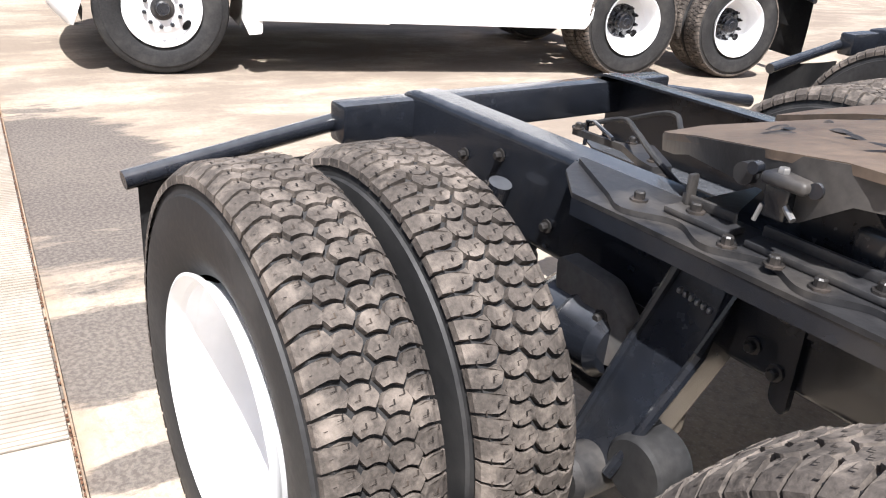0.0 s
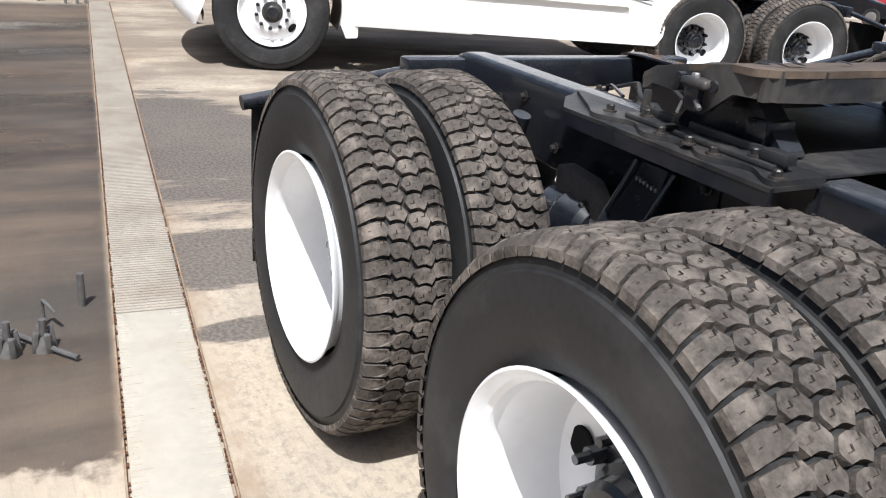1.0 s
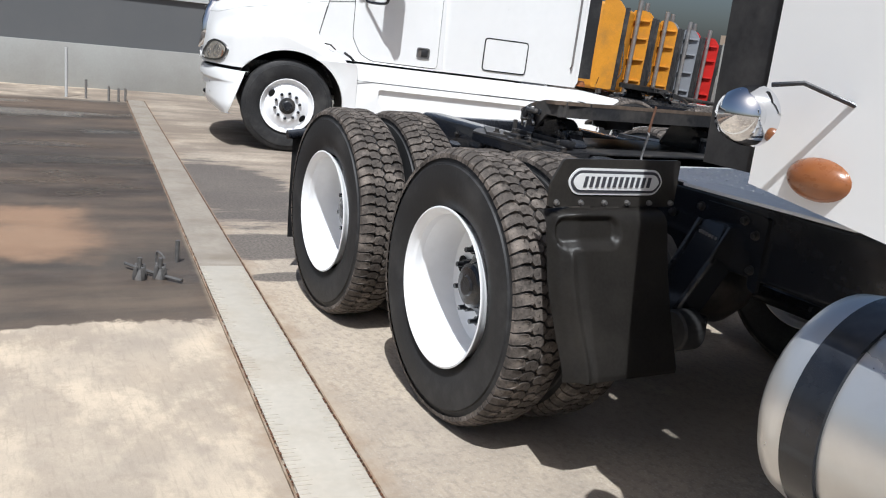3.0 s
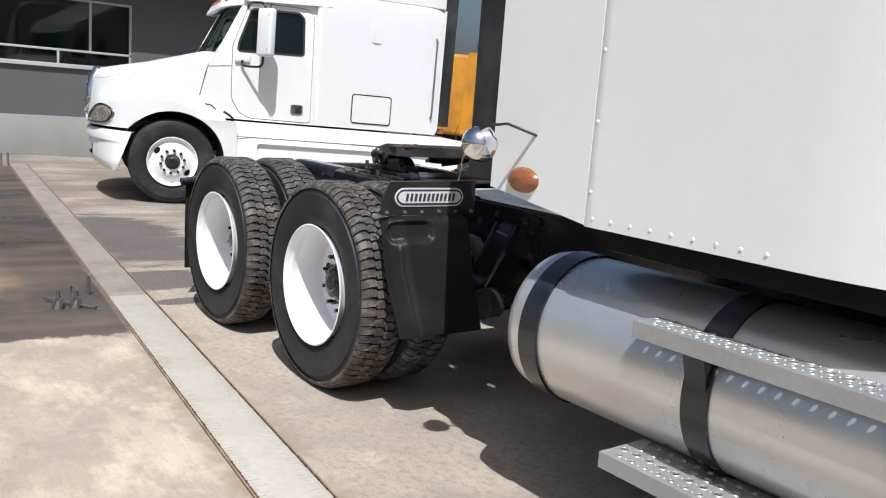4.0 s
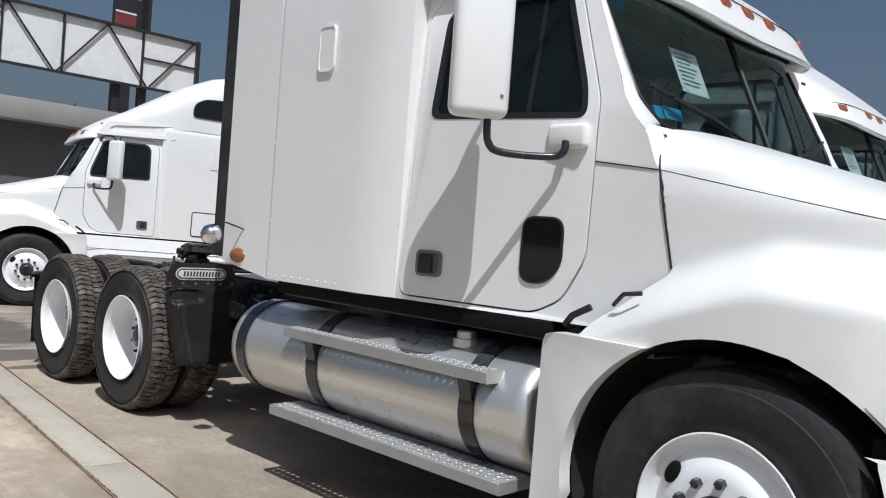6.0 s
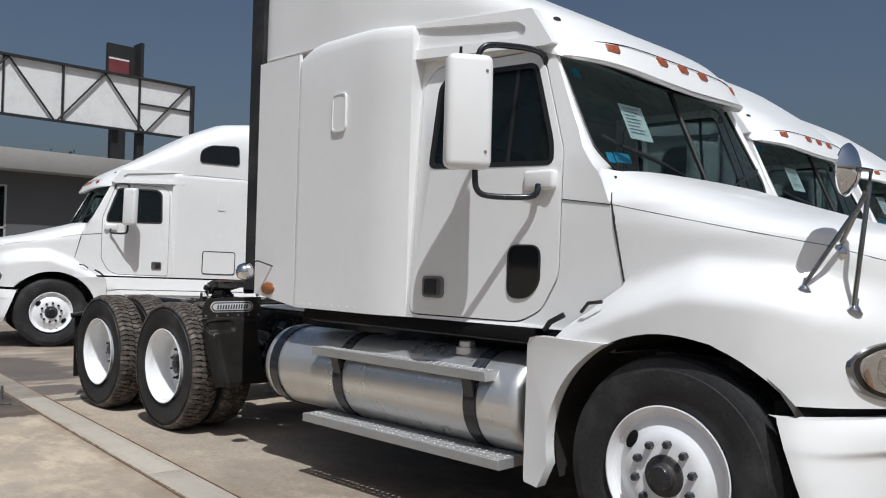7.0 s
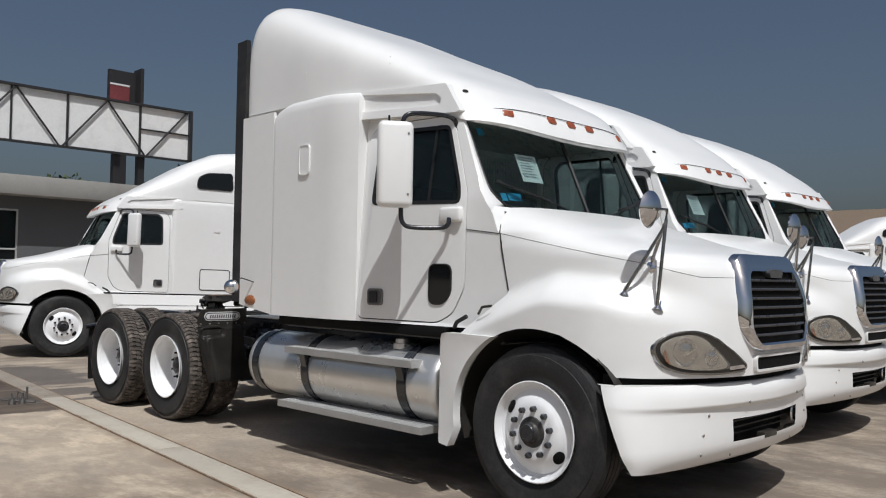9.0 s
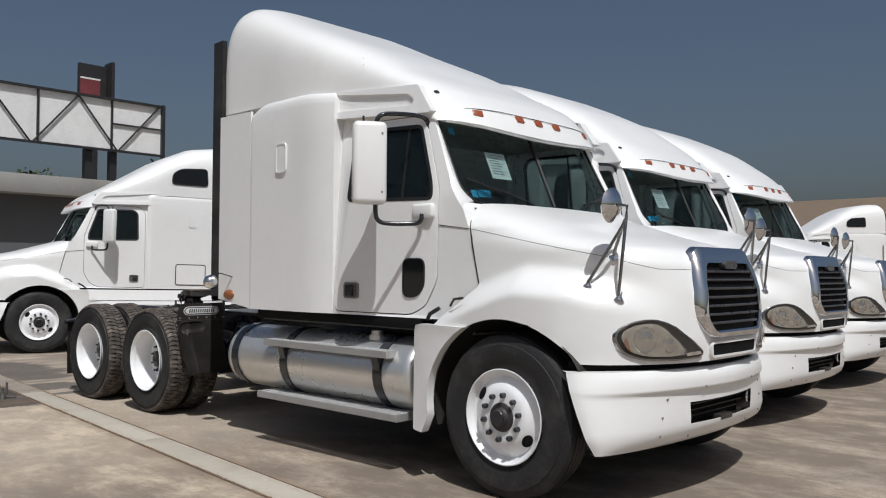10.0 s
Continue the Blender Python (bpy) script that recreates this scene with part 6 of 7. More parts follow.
def quarter_fender(t, s):
    """Moulded mudguard in front of the drive wheels with a badge plate above it."""
    path = smooth_path([(1.765, 0.925, 0), (1.80, 0.918, 0), (1.825, 0.895, 0), (1.84, 0.85, 0), (1.86, 0.77, 0), (1.895, 0.66, 0), (1.935, 0.55, 0), (1.975, 0.455, 0), (1.98, 0.425, 0)], 9)
    ys = [0.78 + 0.47 * k / 69 for k in range(70)]
    bm = bmesh.new()
    rows = []
    for y in ys:
        back = 0.055 * (max(0.0, y - 1.11) / 0.14) ** 1.6 + 0.02 * sstep(1.225, 1.25, y)
        row = []
        for p in path:
            # shallow scoop with rounded ends under the badge, and a soft vertical crease below it
            qx, qz = abs(y - 1.105) - 0.092, abs(p.y - 0.862) - 0.006
            sd = math.hypot(max(qx, 0.0), max(qz, 0.0)) + min(max(qx, qz), 0.0) - 0.042
            pocket = sstep(0.004, -0.022, sd)
            crease = 0.014 * math.exp(-((y - 1.19) / 0.02) ** 2) * sstep(0.82, 0.78, p.y)
            row.append((p.x - back - 0.026 * pocket + crease, s * (y - 0.045 * sstep(1.08, 1.25, y) - 0.03 * sstep(0.75, 0.42, p.y) * sstep(1.04, 1.2, y)), p.y - back * 0.3))
        rows.append(row)
    grid(bm, rows)
    bmesh.ops.solidify(bm, geom=bm.faces[:], thickness=0.006)
    part("quarter_fender", bm, PLASTIC, t, "black moulded quarter fender before the drive wheel")
    px = 1.763
    out = [(0.70, 0.926), (1.215, 0.926), (1.215, 1.0), (1.175, 1.075), (0.70, 1.082)]
    pl = part("badge_plate", plate(rounded(out, 0.012), (), lambda u, v: (px, s * u, v), 0.010, (-1, 0, 0)), PLASTIC, t, "black plate with a white outlined badge")
    o = rounded([(-0.165, -0.042), (0.165, -0.042), (0.197, 0), (0.165, 0.042), (-0.165, 0.042), (-0.197, 0)], 0.04, 5)
    place = lambda d: (lambda u, v: (px + d, s * 0.962 + u, 1.007 + v))
    bd = part("badge", plate(o, (), place(0.003), 0.004, (-1, 0, 0)), WHITE, pl, "white oval badge outline")
    part("badge_field", plate(offset_poly(o, 0.007), (), place(0.005), 0.003, (-1, 0, 0)), INK, bd)
    part("badge_ring", plate(offset_poly(o, 0.016), (), place(0.007), 0.003, (-1, 0, 0)), WHITE, bd)
    for k in range(12):
        yk = s * 0.962 - 0.128 + 0.0233 * k
        part("badge_bar", plate([(yk - 0.0075, 0.991), (yk + 0.0045, 0.991), (yk + 0.0095, 1.024), (yk - 0.0025, 1.024)], (), lambda u, v: (px + 0.0095, u, v), 0.003, (-1, 0, 0)), INK, bd)
    for k in range(6):
        b = part("bolt", cached("smallbolt", lambda: mesh_from("bolt", new_lathe([(0, 0.014), (0.006, 0.014), (0.006, 0.006), (0.0095, 0.006), (0.0095, 0.0)], 8, "x"), STEEL, 25)), None, pl)
        b.matrix_basis = pose(px, s * (0.72 + 0.0935 * k), 0.940)
    part("deck_plate", new_box(1.74, 2.40, min(s * 0.49, s * 0.65), max(s * 0.49, s * 0.65), 0.996, 1.008, 0.002), DECK, t, "white deck plate beside the frame")
    if s > 0:
        part("deck_plate", new_box(1.23, 2.62, -0.47, 0.47, 0.974, 0.982, 0.002), DECK, t, "white chequered deck plate over the frame")
        tagged(part("deck_studs", rivet_rows([((1.30 + 0.05 * i, -0.40 + 0.08 * j, 0.982), (0, 0, 1)) for i in range(24) for j in range(11)], 0.008), DECK, t), kind="stuff")


def build_truck(label, cfg, at, group):
    t = thing("semi_truck", label, "truck", group)
    r0, r1 = cfg["axles"]
    for s in (-1, 1):
        for k, x in enumerate((r0, r1)):
            add_wheel(t, "outer", x, s * 1.150, flip=s > 0, turn=(-54 if k else -50) + 30 * (s > 0))
            add_wheel(t, "inner", x, s * 0.856, flip=s < 0, turn=10 + 50 * k)
        add_wheel(t, "front", FX, s * 1.12, flip=s > 0)
    chassis(t, cfg["axles"])
    before = set(t.children)
    cab(t, cfg)
    if cfg["bare"]:
        squeeze = Matrix.Translation((0, -1.1, 0)) @ Matrix.Diagonal((1, 0.94, 1, 1)) @ Matrix.Translation((0, 1.1, 0))
        for ob in [o for o in t.children if o not in before]:
            if ob.matrix_basis == Matrix.Identity(4):
                ob.matrix_basis = squeeze
            elif ob.location.y > -1.0:
                ob.location.y = -1.1 + (ob.location.y + 1.1) * 0.94
    sleeper(t, cfg)
    for s in (-1, 1):
        if cfg["bare"]:
            tank_side(t, s)
            quarter_fender(t, s)
    t.matrix_world = at
    return t


NOSE = [(4.70, 2.855), (4.80, 2.80), (4.91, 2.735), (5.0, 2.665), (5.06, 2.615), (5.095, 2.585), (5.12, 2.545), (5.15, 2.495), (5.17, 2.465), (5.185, 2.455)]
CFG_A = dict(rear=2.985, ext0=2.53, width=1.26, slp_top=2.80, front_round=0.34, strip_top=3.44, strip_z0=1.17, bare=True, roof_back=0.45, roof_width=1.235, axles=(0.0, 1.25), nexp=6.0,
             roof=[(2.5, 3.78), (2.58, 3.80), (2.68, 3.795), (2.8, 3.755), (2.92, 3.70), (3.03, 3.65), (3.24, 3.55), (3.6, 3.39), (3.97, 3.23), (4.3, 3.065), (4.49, 2.955)] + NOSE)
CFG_B = dict(rear=2.30, ext0=2.28, width=1.19, slp_top=2.78, front_round=0.10, strip_top=3.42, strip_z0=1.20, bare=False, roof_back=0.01, roof_width=1.18, axles=(0.24, 1.49), nexp=5.0,
             roof=[(2.2, 3.78), (2.7, 3.77), (3.2, 3.70), (3.7, 3.47), (4.0, 3.28), (4.3, 3.09), (4.5, 2.96)] + NOSE)

truck_a = build_truck("white day-lit tractor truck with polished fuel tank on the concrete yard", CFG_A, Matrix.Identity(4), "row of parked tractors")
paper_u = [(-0.62, 0.34), (-0.42, 0.34), (-0.42, 0.64), (-0.62, 0.64)]
sheet = part("paper_sheet", plate(paper_u, (), lambda u, v: ws_point(u, v, -0.02), 0.002, (-1, 0, 0)), PAPER, truck_a, "printed white sheet behind the windscreen")
for k in range(8):
    part("print_line", plate([(-0.60, 0.61 - 0.03 * k), (-0.60, 0.604 - 0.03 * k), (-0.46 - 0.02 * (k % 3), 0.604 - 0.03 * k), (-0.46 - 0.02 * (k % 3), 0.61 - 0.03 * k)], (), lambda u, v: ws_point(u, v, -0.017), 0.001, (-1, 0, 0)), GREYPAINT, sheet)
for u0, u1, v0, v1 in ((-0.90, -0.85, 0.80, 0.88), (-0.88, -0.83, 0.10, 0.18), (-0.82, -0.70, 0.11, 0.19)):
    part("sticker", plate([(u0, v0), (u1, v0), (u1, v1), (u0, v1)], (), lambda u, v: ws_point(u, v, -0.018), 0.002, (-1, 0, 0)), STICKER, truck_a, "blue windscreen sticker")
truck_c = tagged(copy_thing(truck_a, pose(-0.43, 3.22, 0)), "white tractor truck with domed roof parked second in the row")
truck_d = tagged(copy_thing(truck_a, pose(-0.70, 6.43, 0)), "white tractor truck with domed roof parked third in the row")
# the two neighbours have a fuller, domed roof
DOME = [(x, z + 0.12 * sstep(2.7, 3.5, x) * (1 - sstep(4.3, 4.95, x))) for x, z in CFG_A["roof"]]
dome_mesh = mesh_from("roof", roof_bm(DOME, CFG_A["rear"] - CFG_A["roof_back"], CFG_A["roof_width"], CFG_A["slp_top"] - 0.03, 4.2), PAINT, 45)
for neighbour in (truck_c, truck_d):
    for ob in neighbour.children:
        if ob.name.split(".")[0] == "roof":
            ob.data = dome_mesh
B_HEAD = math.degrees(math.atan2(-0.973, -0.23))
bpos = pose(-5.25, 0.24, 0, 0, 0, B_HEAD) @ pose(0, 0, 0, 0, -1.1, 0) @ pose(-FX, -1.24, 0)
truck_b = build_truck("white tractor truck with tall sleeper and side skirts", CFG_B, bpos, "tractors across the yard")


# ---- ground and drain ----
bm = bmesh.new()
rows = []
gx = [-400, -150, -60, -40, -25, -15, -12, -10.2, -8.5, -6.8, -5, -3.0, -2.5, -2.0, -1.5, 0, 4, 8, 14, 25, 60, 150, 400]
gy = [-400, -150, -60, -25, -15, -8, -4, 0, 4, 7, 9, 12, 16, 20, 25, 30, 36, 42, 60, 150, 400]


def gz(x, y):
    """The yard falls away towards its far corner."""
    return -0.02 * min(max(y, 0.0), 7.0) * sstep(-1.5, -3.0, x) - 0.055 * min(max(y - 7.0, 0.0), 35.0) * sstep(-5, -12, x)


for x in gx:
    rows.append([(x, y, gz(x, y)) for y in gy])
grid(bm, rows)
ground = new("ground", mesh_from("ground", bm, GROUND, 0))
tagged(ground, "stained pale concrete yard with a wet brown patch", "ground", kind="structure")

drain_dir = Vector((1, -0.099, 0)).normalized()
ANG = math.degrees(math.atan2(drain_dir.y, drain_dir.x))
DW = 0.265


def drain_panel(x0, x1, slats):
    p = thing("drain_grate", "galvanised steel drain grating with rusty edges set in concrete", "drain grate", "drain gratings")
    p.matrix_world = pose(0, -1.625, 0, 0, 0, ANG)
    bm = new_box(x0 + 0.006, x1 - 0.006, -DW / 2 + 0.012, DW / 2 - 0.012, 0.003, 0.010, 0.001)
    sheet_mat = OLDGRATE if slats else GRATE
    part("cover_plate", bm, sheet_mat, p)
    bm = bmesh.new()
    rnd = random.Random(int(x0 * 10))
    x = x0 + 0.03
    while x < x1 - 0.02:
        if slats:
            box(bm, x, x + 0.010, -DW / 2 + 0.014, DW / 2 - 0.014, 0.010, 0.0145)
            x += 0.024
        else:
            # short stamped teeth along both edges
            for q in (-1, 1):
                w = rnd.uniform(0.012, 0.06)
                box(bm, x, x + 0.007, min(q * (DW / 2 - 0.014), q * (DW / 2 - 0.014 - w)), max(q * (DW / 2 - 0.014), q * (DW / 2 - 0.014 - w)), 0.010, 0.0118)
            x += 0.026
    tagged(part("cross_bar_rest", bm, sheet_mat, p), kind="stuff")
    for s in (-1, 1):
        part("edge_strip", new_box(x0 + 0.003, x1 - 0.003, s * DW / 2 - 0.003, s * DW / 2 + 0.004, 0.002, 0.0125, 0.001, 1), RUST, p, "pale rusty edge angle")
        bm = bmesh.new()
        x = x0 + 0.004
        while x < x1 - 0.01:
            l = rnd.uniform(0.006, 0.016)
            if rnd.random() < 0.75:
                inner, outer = s * (DW / 2 - 0.008 - rnd.uniform(0, 0.004)), s * (DW / 2 - 0.0035)
                box(bm, x, min(x + l, x1 - 0.004), min(inner, outer), max(inner, outer), 0.008, rnd.uniform(0.0112, 0.0135))
            x += l + rnd.uniform(0.006, 0.022)
        tagged(part("rust_flake_rest", bm, RUSTDARK, p, "flaking dark rust"), kind="stuff")
    return p


for x0, x1, slats in ((-9.9, -7.1, True), (-7.1, -4.0, True), (-4.0, -0.80, True), (-0.80, 2.55, False), (2.55, 5.9, False), (5.9, 9.2, False), (9.2, 12.5, False), (12.5, 15.8, False)):
    drain_panel(x0, x1, slats)

# anchor stubs and pipes beside the drain
def anchor(x, y, h, lean=0, label="grey steel anchor bolt stub standing in the wet concrete"):
    a = thing("anchor_stub", label, "anchor bolt", "anchor stubs", pose(x, y, 0) @ Matrix.Scale(0.75, 4))
    part("base", new_lathe([(0.05, 0), (0.048, 0.02), (0.035, 0.05), (0.03, 0.07), (0.0, 0.07)], 10, "z"), ANCHORSTEEL, a)
    part("rod", new_tube([(0, 0, 0.05), (lean, lean * 0.3, h)], 0.016, 10), ANCHORSTEEL, a)
    for k in range(4):
        an = 1.57 * k + 0.4
        part("lug", new_box(-0.012, 0.012, -0.012, 0.012, 0, 0.10, 0.004), ANCHORSTEEL, a).matrix_basis = pose(0.045 * math.cos(an), 0.045 * math.sin(an), 0, 8 * math.sin(an), 8 * math.cos(an), 0)
    return a


anchor(-0.635, -2.015, 0.155)
anchor(-0.633, -1.911, 0.15, 0.005)
st = thing("anchor_stub", "thin dull steel rod stub beside the drain", "anchor bolt", "anchor stubs", pose(-0.927, -1.766, 0))
part("rod", new_tube([(0, 0, 0), (0.005, 0, 0.13)], 0.013, 10), ANCHORSTEEL, st)
rod = thing("bent_rod", "bent dull steel rod lying on the wet concrete", "steel rod", "", pose(-0.655, -1.95, 0.010) @ Matrix.Scale(0.65, 4))
part("bar", new_tube([(-0.28, -0.17, 0.03), (-0.1, -0.05, 0.02), (0.1, 0.1, 0.015), (0.22, 0.2, 0.012)], 0.014, 8, 4), ANCHORSTEEL, rod)
rod = thing("bent_rod", "bent dull steel rod lying on the wet concrete", "steel rod", "", pose(-0.78, -1.90, 0.008) @ Matrix.Scale(0.55, 4))
part("bar", new_tube([(-0.05, 0.0, 0.0), (-0.05, 0.0, 0.15), (0.02, 0.02, 0.17), (0.06, 0.06, 0.12)], 0.012, 8, 4), ANCHORSTEEL, rod)
post = thing("pipe_post", "thin pale steel pipe post near the wall", "post", "", pose(-9.9, -1.62, 0))
part("pipe", new_tube([(0, 0, 0), (0.01, 0, 0.72)], 0.022, 10), FRAMEALU, post)
for x, y, h in ((-9.8, -1.36, 0.28), (-9.65, -1.06, 0.22), (-9.6, -0.93, 0.2), (-9.7, -0.82, 0.2)):
    pp = thing("pipe_post", "short rusty pipe stub near the wall", "post", "", pose(x, y, 0))
    part("pipe", new_tube([(0, 0, 0), (0, 0, h)], 0.018, 10), STEEL, pp)

# ---- office building ----
WX = -11.6


def openings_wall(name, y0, y1, z0, z1, holes, material, thick=0.2, label=""):
    w = new(name, mesh_from(name, plate([(y0, z0), (y1, z0), (y1, z1), (y0, z1)], holes, lambda u, v: (WX, u, v), thick, (-1, 0, 0)), material, 30))
    return tagged(w, label, "wall", kind="structure")


WINS = [(-4.6, -1.55), (-0.95, 1.6), (5.42, 7.3)]
holes = [[(a, 1.62), (b, 1.62), (b, 2.82), (a, 2.82)] for a, b in WINS] + [[(3.38, 0.96), (4.16, 0.96), (4.16, 2.78), (3.38, 2.78)]]
wall = openings_wall("wall_office", -14.0, 7.9, 0.72, 3.14, holes, WALLGREY, 0.2, "grey rendered office wall")
plinth = new("plinth", mesh_from("plinth", new_box(WX - 0.25, WX + 0.03, -14.0, 7.9, -0.2, 0.72, 0.006), PLINTH))
tagged(plinth, "pale painted concrete plinth under the office wall", "wall", kind="structure")
fascia = new("fascia", mesh_from("fascia", new_box(WX - 6, WX + 0.55, -14.3, 8.2, 3.12, 3.56, 0.01), FASCIA))
tagged(fascia, "overhanging concrete roof edge", "roof", kind="structure")
wb = new("wall_back", mesh_from("wall_back", new_box(WX - 3.4, WX - 3.2, -14, 7.9, 0, 3.14), WALLGREY))
tagged(wb, "plain inner wall of the office", "wall", kind="structure")
we = new("wall_end", mesh_from("wall_end", new_box(WX - 6, WX - 0.2, 7.75, 7.9, 0, 3.14), WALLGREY))
tagged(we, "plain end wall of the office", "wall", kind="structure")
for i, (a, b) in enumerate(WINS):
    w = thing("window_%d" % (i + 1), "office window with pale frame and closed blind", "window", "", kind="structure")
    zsplit = 1.90
    for (u0, u1, v0, v1) in ((a, b, 1.62, 1.66), (a, b, 2.78, 2.82), (a, b, zsplit - 0.02, zsplit + 0.02), (a, a + 0.04, 1.66, 2.78), (b - 0.04, b, 1.66, 2.78), ((a + b) / 2 - 0.02, (a + b) / 2 + 0.02, 1.66, zsplit - 0.02), (b - 0.75, b - 0.71, zsplit + 0.02, 2.78)):
        part("window_frame", new_box(WX - 0.06, WX - 0.01, u0, u1, v0, v1, 0.004), FRAMEALU, w)
    part("pane", new_box(WX - 0.05, WX - 0.044, a + 0.04, b - 0.04, zsplit + 0.02, 2.78), SIDEGLASS, w)
    for k in range(2):
        m0, m1 = (a + 0.04, (a + b) / 2 - 0.02) if k == 0 else ((a + b) / 2 + 0.02, b - 0.04)
        part("pane", new_box(WX - 0.05, WX - 0.044, m0, m1, 1.66, zsplit - 0.02), BLACKGLASS, w)
    part("blind", new_box(WX - 0.16, WX - 0.15, a, b, zsplit, 2.82), BLIND, w)
    part("window_sill", new_box(WX - 0.02, WX + 0.05, a - 0.03, b + 0.03, 1.585, 1.62, 0.004), FRAMEALU, w)
d = thing("door_1", "glazed office door with pale frame", "door", "", kind="structure")
for (u0, u1, v0, v1) in ((3.38, 3.45, 0.96, 2.78), (4.09, 4.16, 0.96, 2.78), (3.45, 4.09, 2.71, 2.78), (3.45, 4.09, 0.96, 1.04)):
    part("door_frame", new_box(WX - 0.08, WX + 0.015, u0, u1, v0, v1, 0.004), FRAMEALU, d)
part("pane", new_box(WX - 0.05, WX - 0.042, 3.45, 4.09, 1.04, 2.71), BLACKGLASS, d)
part("door_handle", new_box(WX - 0.04, WX + 0.03, 4.02, 4.06, 1.75, 1.95, 0.008), STEEL, d)
land = thing("entrance_steps", "concrete entrance steps with steel handrails", "steps", "")
for k in range(4):
    part("step", new_box(WX + 0.03, WX + 0.9 + 0.28 * k, 3.1, 4.5, -0.2 if k == 3 else 0.94 - 0.235 * (k + 1), 0.94 - 0.235 * k, 0.006), PLINTH, land)
for y in (3.15, 4.45):
    part("handrail", new_tube([(WX + 0.1, y, 0.94), (WX + 0.1, y, 1.70), (WX + 0.75, y, 1.72), (WX + 1.75, y, 0.85), (WX + 1.75, y, 0.0)], 0.024, 8), FRAMEALU, land)
    part("baluster", new_tube([(WX + 0.75, y, 0.9), (WX + 0.75, y, 1.72)], 0.02, 8), FRAMEALU, land)

# ---- billboard behind the office ----
BX = -20.0
bb = thing("billboard", "white blank billboard back with dark steel trusses", "billboard", "")
part("sheet", new_box(BX - 0.08, BX - 0.02, -8.0, 10.25, 5.62, 7.42), BOARD, bb, "pale billboard sheet")
for z in (5.6, 7.44):
    part("chord", new_box(BX, BX + 0.1, -8.0, 10.33, z - 0.04, z + 0.04), BOARDSTEEL, bb)
part("end_post", new_box(BX, BX + 0.12, 10.25, 10.37, 4.66, 7.5), BOARDSTEEL, bb)
part("bracket", new_box(BX, BX + 0.1, 9.5, 10.3, 4.63, 4.70), BOARDSTEEL, bb)
part("brace", new_tube([(BX + 0.05, 9.85, 5.45), (BX + 0.05, 10.3, 5.05)], 0.035, 6), BOARDSTEEL, bb)
for k in range(7):
    y = 8.35 - 2.55 * k
    part("upright", new_box(BX, BX + 0.07, y - 0.03, y + 0.03, 5.6, 7.44), BOARDSTEEL, bb)
    if k in (2, 4, 6):
        part("upright", new_box(BX, BX + 0.05, y + 0.75, y + 0.80, 5.6, 7.44), BOARDSTEEL, bb)
for y0, y1 in ((8.6, 10.15), (8.55, 7.15), (5.65, 7.15), (5.55, 4.15), (2.65, 4.15), (2.55, 1.15), (-0.35, 1.15), (-0.45, -1.85)):
    part("diagonal", new_tube([(BX + 0.05, y0, 5.62), (BX + 0.05, y1, 7.4)], 0.032, 6), BOARDSTEEL, bb)
part("mid_rail", new_box(BX, BX + 0.05, 8.35, 10.25, 6.55, 6.6), BOARDSTEEL, bb)
for y in (7.6, 8.5):
    part("leg", new_box(BX - 0.35, BX - 0.1, y - 0.12, y + 0.12, 0, 5.6), BOARDSTEEL, bb)
sg = thing("roadside_sign", "dark red and white sign panel on a far pole", "sign", "")
part("panel", new_box(-30.5, -30.3, 11.6, 12.9, 9.3, 11.1), BOARDSTEEL, sg)
part("face", new_box(-30.29, -30.27, 11.65, 12.6, 9.4, 10.35), SIGNRED, sg, "faded maroon sign face")
part("stripe", new_box(-30.29, -30.26, 11.65, 12.6, 10.37, 10.45), WHITE, sg)
part("cabinet_end", new_box(-30.5, -29.7, 12.9, 13.05, 9.2, 11.25), BOARDSTEEL, sg)
part("pole", new_box(-30.6, -30.2, 12.1, 12.5, 0, 9.3), BOARDSTEEL, sg)


